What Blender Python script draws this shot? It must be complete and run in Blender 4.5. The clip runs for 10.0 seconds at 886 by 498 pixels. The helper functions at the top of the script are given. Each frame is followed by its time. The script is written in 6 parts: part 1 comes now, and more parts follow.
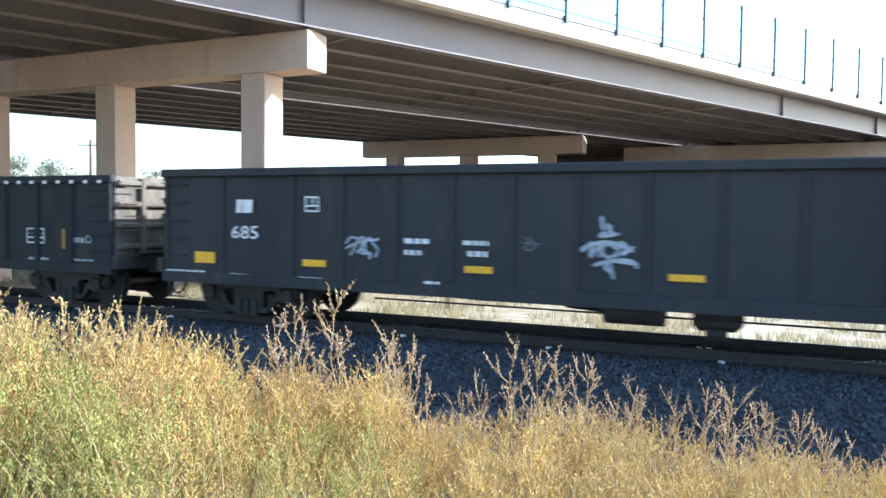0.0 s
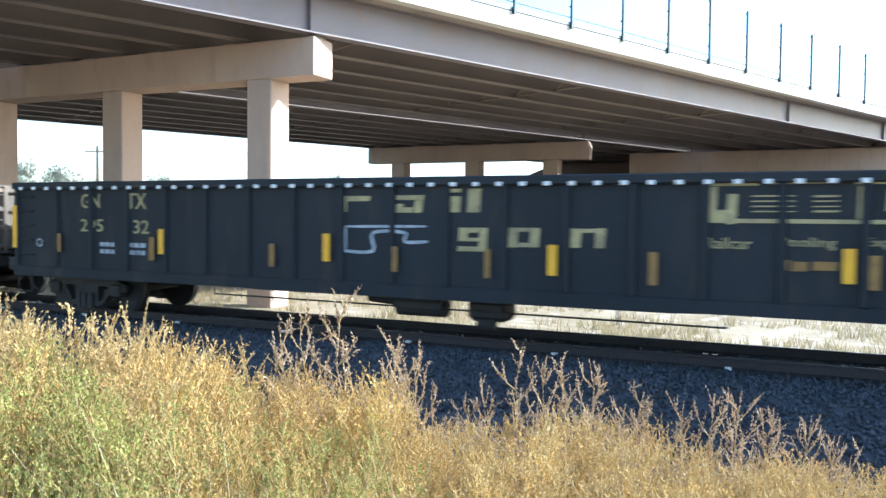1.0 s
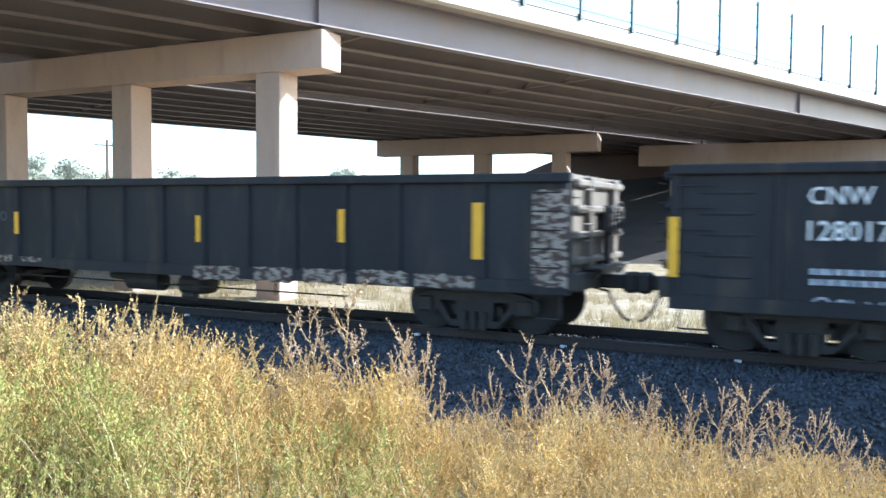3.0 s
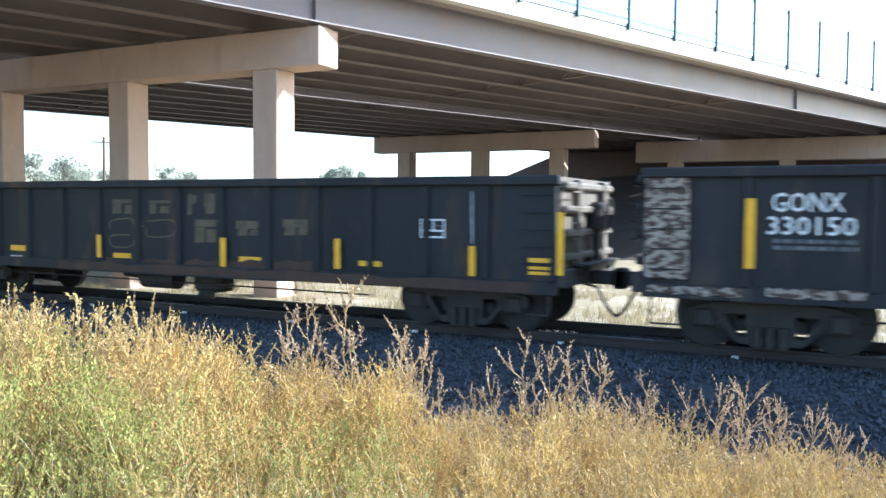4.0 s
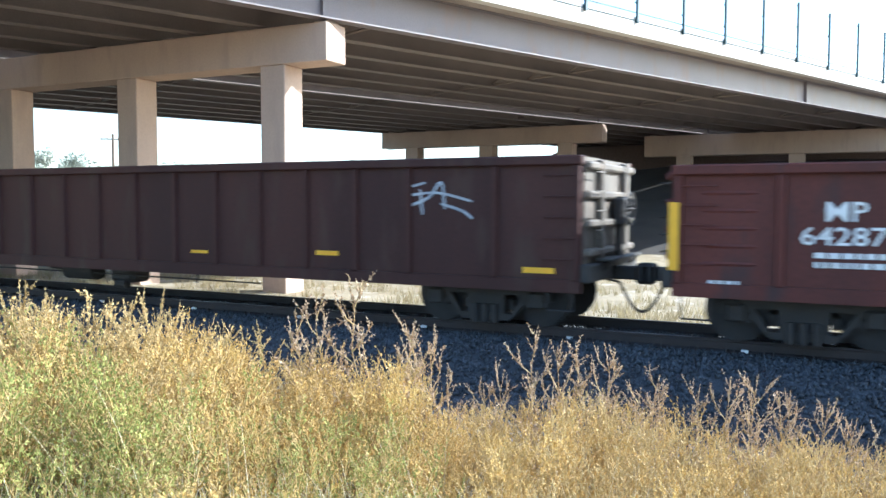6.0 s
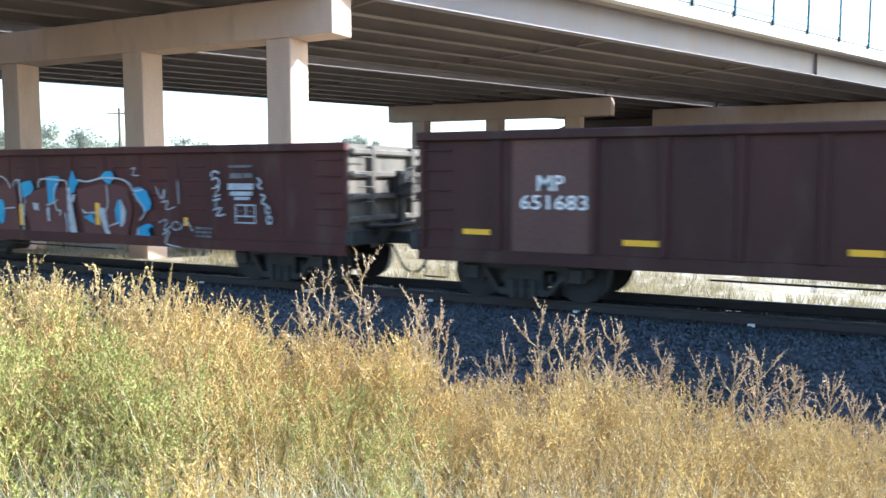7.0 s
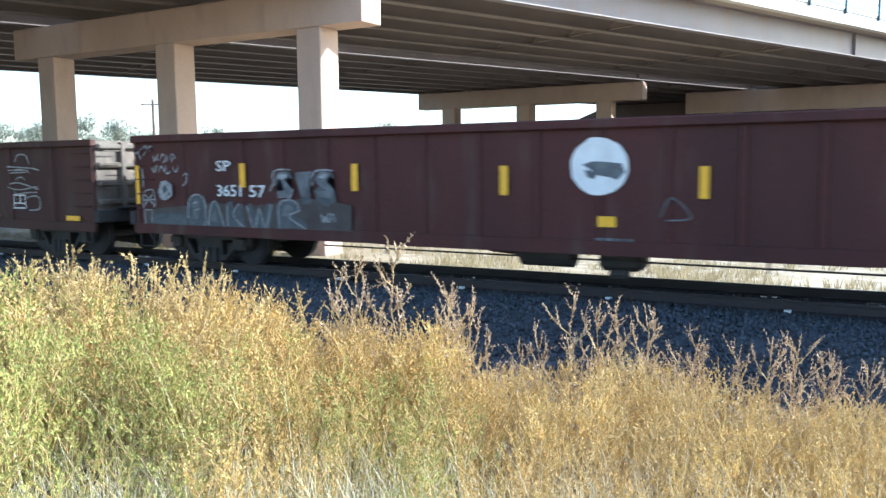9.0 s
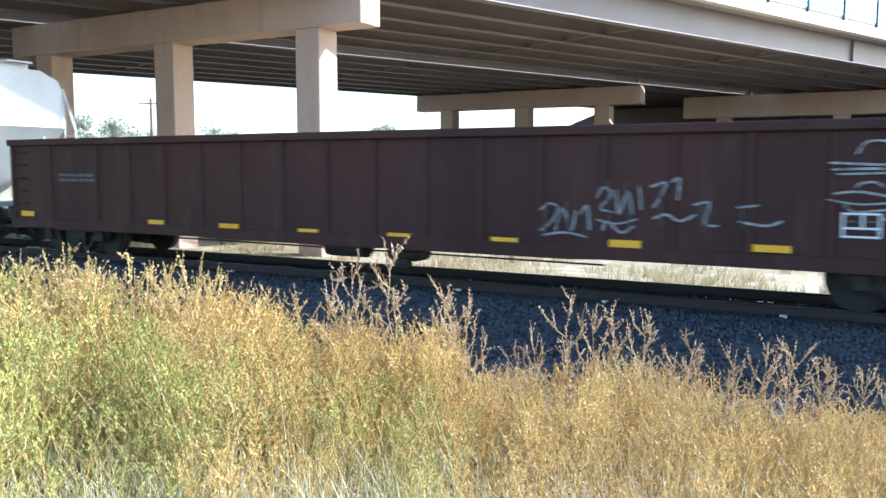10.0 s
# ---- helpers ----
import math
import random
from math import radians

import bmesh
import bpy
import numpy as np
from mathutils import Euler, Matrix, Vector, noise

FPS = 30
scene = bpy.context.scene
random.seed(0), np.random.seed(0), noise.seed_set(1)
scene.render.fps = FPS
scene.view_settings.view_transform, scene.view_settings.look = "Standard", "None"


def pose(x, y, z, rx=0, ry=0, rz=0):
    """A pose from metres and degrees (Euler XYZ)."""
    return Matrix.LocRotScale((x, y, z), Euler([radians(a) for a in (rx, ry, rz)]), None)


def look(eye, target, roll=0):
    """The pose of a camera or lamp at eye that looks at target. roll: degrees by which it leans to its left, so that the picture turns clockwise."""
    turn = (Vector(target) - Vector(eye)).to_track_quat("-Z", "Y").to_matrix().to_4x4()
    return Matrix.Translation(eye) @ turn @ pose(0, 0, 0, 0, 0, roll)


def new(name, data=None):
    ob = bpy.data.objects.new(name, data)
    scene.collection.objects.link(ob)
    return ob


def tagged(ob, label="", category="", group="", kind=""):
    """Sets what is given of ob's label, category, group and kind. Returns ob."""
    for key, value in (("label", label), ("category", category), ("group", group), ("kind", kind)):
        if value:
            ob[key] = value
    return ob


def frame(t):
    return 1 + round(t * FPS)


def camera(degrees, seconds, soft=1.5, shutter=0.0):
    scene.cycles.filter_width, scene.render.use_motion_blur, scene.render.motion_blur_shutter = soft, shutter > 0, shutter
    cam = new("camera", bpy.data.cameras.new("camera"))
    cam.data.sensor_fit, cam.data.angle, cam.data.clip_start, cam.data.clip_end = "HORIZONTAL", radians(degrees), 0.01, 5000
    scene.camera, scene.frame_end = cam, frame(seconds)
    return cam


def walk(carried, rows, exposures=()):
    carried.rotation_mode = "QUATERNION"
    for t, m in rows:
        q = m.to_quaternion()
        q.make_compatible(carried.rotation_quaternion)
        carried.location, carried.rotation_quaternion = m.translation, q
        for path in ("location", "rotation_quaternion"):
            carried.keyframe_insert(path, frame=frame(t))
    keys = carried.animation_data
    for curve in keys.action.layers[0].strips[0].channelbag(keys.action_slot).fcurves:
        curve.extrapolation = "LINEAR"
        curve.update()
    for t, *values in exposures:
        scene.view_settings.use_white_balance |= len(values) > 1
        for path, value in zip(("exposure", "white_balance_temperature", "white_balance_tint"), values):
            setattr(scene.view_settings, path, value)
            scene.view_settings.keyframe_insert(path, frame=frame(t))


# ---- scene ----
cam = camera(57.0, 10.0, shutter=0.15)
EYE = (0.0, 0.0, 1.99)


def aim(yaw, pitch, roll):
    """The camera's pose at EYE: yaw to the left of +y, pitch up, roll as look()."""
    return Matrix.Translation(EYE) @ pose(0, 0, 0, 0, 0, yaw) @ pose(0, 0, 0, 90 + pitch) @ pose(0, 0, 0, 0, 0, roll)


PATH = [
    (0.0, aim(25.16, -2.50, 0.62)),
    (0.5, aim(25.48, -2.17, 0.81)),
    (1.0, aim(25.56, -2.09, 0.60)),
    (1.5, aim(25.10, -2.56, 0.45)),
    (2.0, aim(25.27, -2.69, 0.57)),
    (2.5, aim(25.86, -2.48, 0.53)),
    (2.7, aim(26.15, -2.52, 0.52)),
    (3.8, aim(26.05, -2.78, 0.44)),
    (4.0, aim(25.98, -2.83, 0.42)),
    (4.5, aim(26.18, -2.85, 0.54)),
    (5.0, aim(26.03, -2.81, 0.27)),
    (5.5, aim(26.35, -3.04, 0.12)),
    (5.7, aim(26.62, -3.10, 0.12)),
    (6.8, aim(26.29, -4.30, 0.12)),
    (7.0, aim(27.04, -4.99, 0.08)),
    (7.5, aim(28.12, -4.73, 0.65)),
    (8.0, aim(27.40, -5.02, 0.79)),
    (8.5, aim(28.58, -5.47, -0.20)),
    (9.0, aim(29.24, -5.87, -0.55)),
    (9.5, aim(28.55, -5.43, -0.28)),
    (10.0, aim(29.02, -5.73, 0.02)),
]
walk(cam, PATH, [(0.0, 1.72, 5400, 4), (10.0, 1.72, 5400, 4)])

# ---- light: late sun from beyond the track, hazy bright sky ----
SUN_AZ, SUN_EL = 55.0, 30.7      # degrees to the right of +y, and up
world = bpy.data.worlds.new("sky")
scene.world = world
world.use_nodes = True
wn = world.node_tree.nodes
sky = wn.new("ShaderNodeTexSky")
sky.sky_type, sky.sun_disc = "NISHITA", False
sky.sun_elevation, sky.sun_rotation = radians(SUN_EL), radians(SUN_AZ)
sky.air_density, sky.dust_density = 1.0, 1.2
wn["Background"].inputs[1].default_value = 0.15
world.node_tree.links.new(sky.outputs[0], wn["Background"].inputs[0])
sun = new("sun", bpy.data.lights.new("sun", "SUN"))
sun.data.energy, sun.data.angle, sun.data.color = 4.2, radians(0.6), (1.0, 0.95, 0.87)
a, e = radians(SUN_AZ), radians(SUN_EL)
sun.matrix_world = look((math.sin(a) * math.cos(e) * 90, math.cos(a) * math.cos(e) * 90, math.sin(e) * 90), (0, 0, 0))


# ---- materials ----
def mat(name, base, second=None, rough=0.8, metal=0.0, scale=2.0, fine=30.0, bump=0.15, amount=0.5, grime=None, streak=1.0):
    """A surface of two colours mixed by a coarse noise, with fine grain, optional grime and relief. Streak stretches the coarse noise upright."""
    m = bpy.data.materials.new(name)
    m.use_nodes = True
    n, l = m.node_tree.nodes, m.node_tree.links
    p = n["Principled BSDF"]
    p.inputs["Metallic"].default_value = metal
    tc = n.new("ShaderNodeTexCoord")
    mp = n.new("ShaderNodeMapping")
    mp.inputs["Scale"].default_value = (1, 1, 1 / streak)
    l.new(tc.outputs["Object"], mp.inputs[0])
    big, small = n.new("ShaderNodeTexNoise"), n.new("ShaderNodeTexNoise")
    big.inputs["Scale"].default_value, big.inputs["Detail"].default_value = scale, 6
    small.inputs["Scale"].default_value, small.inputs["Detail"].default_value = fine, 4
    l.new(mp.outputs[0], big.inputs[0])
    l.new(tc.outputs["Object"], small.inputs[0])
    ramp = n.new("ShaderNodeValToRGB")
    ramp.color_ramp.elements[0].position, ramp.color_ramp.elements[1].position = 0.35, 0.68
    second = second or tuple(c * 0.7 for c in base)
    ramp.color_ramp.elements[0].color, ramp.color_ramp.elements[1].color = (*base, 1), (*second, 1)
    l.new(big.outputs[0], ramp.inputs[0])
    mix = n.new("ShaderNodeMixRGB")
    mix.blend_type, mix.inputs[0].default_value = "OVERLAY", amount
    l.new(ramp.outputs[0], mix.inputs[1])
    l.new(small.outputs[0], mix.inputs[2])
    last = mix
    if grime:
        g = n.new("ShaderNodeTexNoise")
        g.inputs["Scale"].default_value, g.inputs["Detail"].default_value = scale * 3.3, 8
        l.new(mp.outputs[0], g.inputs[0])
        gr = n.new("ShaderNodeValToRGB")
        gr.color_ramp.elements[0].position, gr.color_ramp.elements[1].position = 0.55, 0.72
        l.new(g.outputs[0], gr.inputs[0])
        gm = n.new("ShaderNodeMixRGB")
        gm.inputs[2].default_value = (*grime, 1)
        l.new(gr.outputs[0], gm.inputs[0])
        l.new(last.outputs[0], gm.inputs[1])
        last = gm
    l.new(last.outputs[0], p.inputs["Base Color"])
    rr = n.new("ShaderNodeMapRange")
    rr.inputs[3].default_value, rr.inputs[4].default_value = max(0.05, rough - 0.12), min(1, rough + 0.12)
    l.new(small.outputs[0], rr.inputs[0])
    l.new(rr.outputs[0], p.inputs["Roughness"])
    if bump:
        b = n.new("ShaderNodeBump")
        b.inputs["Strength"].default_value, b.inputs["Distance"].default_value = bump, 0.02
        l.new(small.outputs[0], b.inputs["Height"])
        l.new(b.outputs[0], p.inputs["Normal"])
    return m


def leafy(name, colours, rough=0.75, through_light=0.28):
    """Plant stuff whose colour differs from piece to piece; some light passes through it."""
    m = bpy.data.materials.new(name)
    m.use_nodes = True
    n, l = m.node_tree.nodes, m.node_tree.links
    p, out = n["Principled BSDF"], n["Material Output"]
    g = n.new("ShaderNodeNewGeometry")
    ramp = n.new("ShaderNodeValToRGB")
    while len(ramp.color_ramp.elements) < len(colours):
        ramp.color_ramp.elements.new(0.5)
    for i, c in enumerate(colours):
        ramp.color_ramp.elements[i].position = i / (len(colours) - 1)
        ramp.color_ramp.elements[i].color = (*c, 1)
    l.new(g.outputs["Random Per Island"], ramp.inputs[0])
    tex = n.new("ShaderNodeTexNoise")
    tex.inputs["Scale"].default_value = 2.2
    l.new(g.outputs["Position"], tex.inputs[0])
    mix = n.new("ShaderNodeMixRGB")
    mix.blend_type, mix.inputs[0].default_value = "OVERLAY", 0.6
    l.new(ramp.outputs[0], mix.inputs[1])
    l.new(tex.outputs[0], mix.inputs[2])
    l.new(mix.outputs[0], p.inputs["Base Color"])
    p.inputs["Roughness"].default_value = rough
    t = n.new("ShaderNodeBsdfTranslucent")
    l.new(mix.outputs[0], t.inputs[0])
    ms = n.new("ShaderNodeMixShader")
    ms.inputs[0].default_value = through_light
    l.new(p.outputs[0], ms.inputs[1])
    l.new(t.outputs[0], ms.inputs[2])
    l.new(ms.outputs[0], out.inputs[0])
    return m


M_CONC = mat("tan_painted_concrete", (0.52, 0.385, 0.295), (0.46, 0.34, 0.265), 0.85, scale=0.6, fine=14, bump=0.08, grime=(0.43, 0.32, 0.25), streak=3, amount=0.12)
M_DECK = mat("weathered_concrete", (0.38, 0.315, 0.265), (0.31, 0.26, 0.22), 0.9, scale=0.5, fine=18, grime=(0.24, 0.21, 0.19), streak=2, amount=0.3)
M_PARA = mat("pale_parapet_concrete", (0.62, 0.58, 0.52), (0.54, 0.50, 0.45), 0.85, scale=0.5, fine=20, streak=3, amount=0.25)
M_STEEL = mat("mauve_painted_girder_steel", (0.20, 0.168, 0.172), (0.175, 0.147, 0.15), 0.5, scale=0.4, fine=25, bump=0.05, grime=(0.2, 0.14, 0.12), streak=3, amount=0.2)
M_GIRD = mat("brown_painted_girder_steel", (0.215, 0.175, 0.155), (0.17, 0.14, 0.125), 0.6, scale=0.4, fine=25, bump=0.05, streak=2, amount=0.25)
M_FENCE = mat("dark_green_fence_steel", (0.03, 0.07, 0.08), None, 0.5, scale=5, fine=40, bump=0.05)
M_BALLAST = mat("blue_grey_ballast", (0.054, 0.057, 0.061), (0.032, 0.034, 0.037), 0.9, scale=3.0, fine=40, bump=0.6, amount=0.6)
M_STONE = mat("ballast_stone", (0.080, 0.086, 0.094), (0.030, 0.032, 0.035), 0.85, scale=6.0, fine=60, bump=0.3, amount=0.6)
M_RAIL = mat("rusty_rail_steel", (0.042, 0.030, 0.026), (0.03, 0.023, 0.021), 0.75, scale=3, fine=40, amount=0.4)
M_RAILTOP = mat("polished_rail_head", (0.16, 0.15, 0.145), (0.11, 0.105, 0.10), 0.5, 1.0, scale=3, fine=40, bump=0.02, amount=0.2)
M_TIE = mat("creosoted_tie_wood", (0.06, 0.045, 0.035), (0.09, 0.075, 0.06), 0.9, scale=3, fine=30, bump=0.4)
M_SOIL = mat("dry_soil", (0.33, 0.27, 0.18), (0.21, 0.16, 0.085), 0.95, scale=0.5, fine=9, bump=0.6, grime=(0.46, 0.41, 0.33), amount=0.7)
M_WHEEL = mat("dark_wheel_steel", (0.030, 0.026, 0.024), (0.022, 0.020, 0.019), 0.75, 0.0, scale=6, fine=40)
M_TRUCK = mat("greasy_cast_truck", (0.028, 0.025, 0.023), (0.042, 0.034, 0.028), 0.75, scale=5, fine=40, bump=0.2)
M_YELLOW = mat("yellow_reflector", (0.84, 0.45, 0.012), (0.76, 0.38, 0.012), 0.45, scale=4, fine=40, bump=0.03, amount=0.15)
M_OLDYEL = mat("faded_reflector", (0.30, 0.17, 0.04), (0.22, 0.12, 0.04), 0.7, scale=6, fine=40, amount=0.3)
M_OLIVE = mat("worn_tan_lettering", (0.13, 0.10, 0.055), (0.07, 0.06, 0.042), 0.75, scale=5, fine=40, bump=0.03, amount=0.5)
M_SLATE = mat("blue_grey_spray_paint", (0.055, 0.066, 0.073), (0.088, 0.096, 0.10), 0.65, scale=4, fine=25, bump=0.02, grime=(0.05, 0.03, 0.028), amount=0.6)
M_RUSTWASH = mat("rusty_bare_band", (0.075, 0.040, 0.024), (0.045, 0.028, 0.022), 0.8, scale=2.5, fine=25, bump=0.1, streak=4, amount=0.6)
M_FIELDGRASS = leafy("field_grass", [(0.36, 0.29, 0.16), (0.48, 0.41, 0.26), (0.28, 0.23, 0.12)])
M_WHITE = mat("white_paint", (0.78, 0.77, 0.74), (0.66, 0.65, 0.62), 0.6, scale=3, fine=30, bump=0.03, amount=0.3)
M_CREAM = mat("faded_yellow_lettering", (0.46, 0.37, 0.17), (0.26, 0.21, 0.11), 0.7, scale=3, fine=30, bump=0.03, amount=0.4)
M_BLUE = mat("blue_spray_paint", (0.03, 0.24, 0.44), (0.045, 0.32, 0.50), 0.6, scale=3, fine=30, bump=0.02, amount=0.25)
M_PALEGREY = mat("pale_spray_paint", (0.45, 0.47, 0.50), (0.28, 0.30, 0.33), 0.6, scale=4, fine=30, bump=0.02, amount=0.4)
M_DULL = mat("dull_grey_spray", (0.085, 0.088, 0.09), (0.16, 0.165, 0.17), 0.65, scale=4, fine=30, bump=0.02, amount=0.4)
M_CHALK = mat("faint_chalk", (0.10, 0.105, 0.115), (0.055, 0.057, 0.062), 0.8, scale=5, fine=40, bump=0.02, amount=0.5)
M_CHALKWHITE = mat("worn_white_spray_paint", (0.46, 0.47, 0.49), (0.34, 0.35, 0.37), 0.65, scale=3, fine=30, bump=0.03, grime=(0.20, 0.17, 0.16), amount=0.4)
M_SKYPAINT = mat("pale_blue_spray_paint", (0.24, 0.33, 0.40), (0.17, 0.25, 0.32), 0.65, scale=4, fine=30, bump=0.02, amount=0.4)
M_SKYWASH = mat("thin_blue_spray_wash", (0.075, 0.13, 0.19), (0.14, 0.21, 0.28), 0.65, scale=6, fine=30, bump=0.02, amount=0.5)
M_WORNGREY = mat("worn_grey_spray_paint", (0.36, 0.36, 0.35), (0.20, 0.20, 0.195), 0.7, scale=5, fine=30, bump=0.02, grime=(0.07, 0.05, 0.045), amount=0.5)
M_BUFF = mat("grey_brown_overspray", (0.052, 0.036, 0.031), (0.068, 0.060, 0.055), 0.7, scale=2.5, fine=25, bump=0.02, grime=(0.055, 0.026, 0.022), amount=0.5)
M_OXRED = mat("dark_red_spray_paint", (0.10, 0.022, 0.022), (0.075, 0.02, 0.02), 0.6, scale=2, fine=25, bump=0.03)
M_RED = mat("red_spray_paint", (0.45, 0.06, 0.05), None, 0.6)
# tree greens greyed and lightened to hold the distant haze
M_TREE = leafy("haze_paled_leaves", [(0.20, 0.21, 0.16), (0.27, 0.28, 0.22), (0.33, 0.34, 0.28)])
M_BARK = mat("bark", (0.12, 0.09, 0.06), None, 0.9, scale=3, fine=20)
M_POLE = mat("weathered_pole_wood", (0.14, 0.10, 0.07), None, 0.9, scale=2, fine=20, streak=6)
M_WEED = leafy("dry_weed", [(0.39, 0.24, 0.063), (0.53, 0.345, 0.105), (0.62, 0.43, 0.15), (0.44, 0.265, 0.065), (0.57, 0.39, 0.125), (0.67, 0.49, 0.19)])
M_STRAW = leafy("straw_weed", [(0.34, 0.23, 0.09), (0.50, 0.36, 0.155), (0.60, 0.455, 0.22), (0.41, 0.28, 0.11), (0.54, 0.40, 0.175), (0.45, 0.345, 0.15)])
M_GREEN = leafy("greenish_weed", [(0.20, 0.24, 0.055), (0.35, 0.34, 0.085), (0.26, 0.29, 0.070), (0.42, 0.39, 0.115), (0.31, 0.32, 0.080), (0.23, 0.27, 0.065)])
M_SEED = leafy("brown_seed_heads", [(0.28, 0.18, 0.095), (0.42, 0.29, 0.175), (0.60, 0.46, 0.31), (0.34, 0.225, 0.125)])
M_STEM = leafy("pale_weed_stem", [(0.46, 0.31, 0.11), (0.56, 0.41, 0.18), (0.40, 0.26, 0.085)])
M_PALEGRASS = leafy("pale_dry_grass", [(0.62, 0.54, 0.36), (0.74, 0.66, 0.46), (0.5, 0.42, 0.26)])


# ---- mesh helpers ----
def part(name, bm, material, parent=None, label="", smooth=False):
    """Links a bmesh as one mesh object, under a thing or a part if one is given."""
    me = bpy.data.meshes.new(name)
    bm.to_mesh(me)
    bm.free()
    for m in (material if isinstance(material, (list, tuple)) else (material,)):
        me.materials.append(m)
    if smooth:
        for poly in me.polygons:
            poly.use_smooth = True
    ob = new(name, me)
    ob.parent = parent
    if label:
        ob["label"] = label
    return ob


def share(name, source, parent, m):
    """Another object on the same mesh, at the pose m."""
    ob = new(name, source.data)
    ob.parent, ob.matrix_basis = parent, m
    return ob


def box(bm, x0, x1, y0, y1, z0, z1, bevel=0.0, m=None, mi=0):
    """A box between two corners, its edges rounded, moved by m."""
    r = bmesh.ops.create_cube(bm, size=1, matrix=Matrix.Translation(((x0 + x1) / 2, (y0 + y1) / 2, (z0 + z1) / 2)) @ Matrix.Diagonal((abs(x1 - x0), abs(y1 - y0), abs(z1 - z0), 1)))
    vs = r["verts"]
    if bevel:
        es = list({e for v in vs for e in v.link_edges})
        r2 = bmesh.ops.bevel(bm, geom=es, offset=bevel, segments=1, affect="EDGES")
        vs = list({v for f in r2["faces"] for v in f.verts} | {v for v in vs if v.is_valid})
    if m:
        bmesh.ops.transform(bm, matrix=m, verts=vs)
    if mi:
        for f in {f for v in vs for f in v.link_faces}:
            f.material_index = mi
    return vs


def rod(bm, a, b, r, sides=8, r2=None):
    """A round bar from a to b."""
    a, b = Vector(a), Vector(b)
    q = (b - a).to_track_quat("Z", "Y").to_matrix().to_4x4()
    return bmesh.ops.create_cone(bm, cap_ends=True, segments=sides, radius1=r, radius2=r if r2 is None else r2, depth=(b - a).length, matrix=Matrix.Translation((a + b) / 2) @ q)["verts"]


def prism(bm, outline, y0, y1, mi=0):
    """An outline in x and z, pushed through from y0 to y1."""
    f = [bm.verts.new((x, y0, z)) for x, z in outline]
    b = [bm.verts.new((x, y1, z)) for x, z in outline]
    faces = [bm.faces.new(f), bm.faces.new(b[::-1])]
    for i in range(len(f)):
        j = (i + 1) % len(f)
        faces.append(bm.faces.new((f[i], b[i], b[j], f[j])))
    for fc in faces:
        fc.material_index = mi
    bmesh.ops.recalc_face_normals(bm, faces=faces)
    return f + b


def cube(name, x0, x1, y0, y1, z0, z1, material, parent=None, label="", bevel=0.0, m=None):
    bm = bmesh.new()
    box(bm, x0, x1, y0, y1, z0, z1, bevel, m)
    return part(name, bm, material, parent, label)


def thing(name, label, category, group="", m=None, kind=""):
    ob = new(name)
    ob.empty_display_size = 0.3
    if m is not None:
        ob.matrix_basis = m
    return tagged(ob, label, category, group, kind)


def mesh_from(name, verts, faces, material, parent=None, mats=None, idx=None):
    me = bpy.data.meshes.new(name)
    verts, faces = np.asarray(verts, np.float32), np.asarray(faces, np.int32)
    k = faces.shape[1]
    me.vertices.add(len(verts))
    me.vertices.foreach_set("co", verts.ravel())
    me.loops.add(faces.size)
    me.loops.foreach_set("vertex_index", faces.ravel())
    me.polygons.add(len(faces))
    me.polygons.foreach_set("loop_start", np.arange(0, faces.size, k, dtype=np.int32))
    me.polygons.foreach_set("loop_total", np.full(len(faces), k, np.int32))
    for m in mats or (material,):
        me.materials.append(m)
    if idx is not None:
        me.polygons.foreach_set("material_index", np.asarray(idx, np.int32))
    me.update(calc_edges=True)
    ob = new(name, me)
    ob.parent = parent
    return ob


def lettering(name, text, size, material, parent, x, z, y=0.0, stretch=1.0, bold=0.0, shear=0.0):
    """Painted text, laid on a side that faces -y, its lower left corner at x, z."""
    cu = bpy.data.curves.new(name, "FONT")
    cu.body, cu.size, cu.extrude, cu.offset, cu.shear, cu.resolution_u = text, size * 1.38, 0.0012, bold, shear, 2
    tmp = new(name, cu)
    me = bpy.data.meshes.new_from_object(tmp.evaluated_get(bpy.context.evaluated_depsgraph_get()))
    bpy.data.objects.remove(tmp)
    me.materials.clear()
    me.materials.append(material)
    ob = new(name, me)
    ob.parent = parent
    me.transform(Matrix.Translation((x, y, z)) @ pose(0, 0, 0, 90) @ Matrix.Diagonal((stretch, 1, 1, 1)))
    return ob


def ribbon(bm, pts, w, y, taper=1.0):
    """A painted stroke along points in x and z, w wide, on a side that faces -y."""
    pts = [Vector((p[0], p[1])) for p in pts]
    rows = []
    for i, p in enumerate(pts):
        d = (pts[min(i + 1, len(pts) - 1)] - pts[max(i - 1, 0)]).normalized()
        n = Vector((-d.y, d.x)) * w / 2 * (taper if i in (0, len(pts) - 1) else 1)
        rows.append((bm.verts.new((p.x + n.x, y, p.y + n.y)), bm.verts.new((p.x - n.x, y, p.y - n.y))))
    for (a, b), (c, d) in zip(rows, rows[1:]):
        bm.faces.new((a, b, d, c))


def patch(bm, pts, y):
    """A flat painted patch with the outline given in x and z."""
    f = bm.faces.new([bm.verts.new((x, y, z)) for x, z in pts])
    bmesh.ops.triangulate(bm, faces=[f])


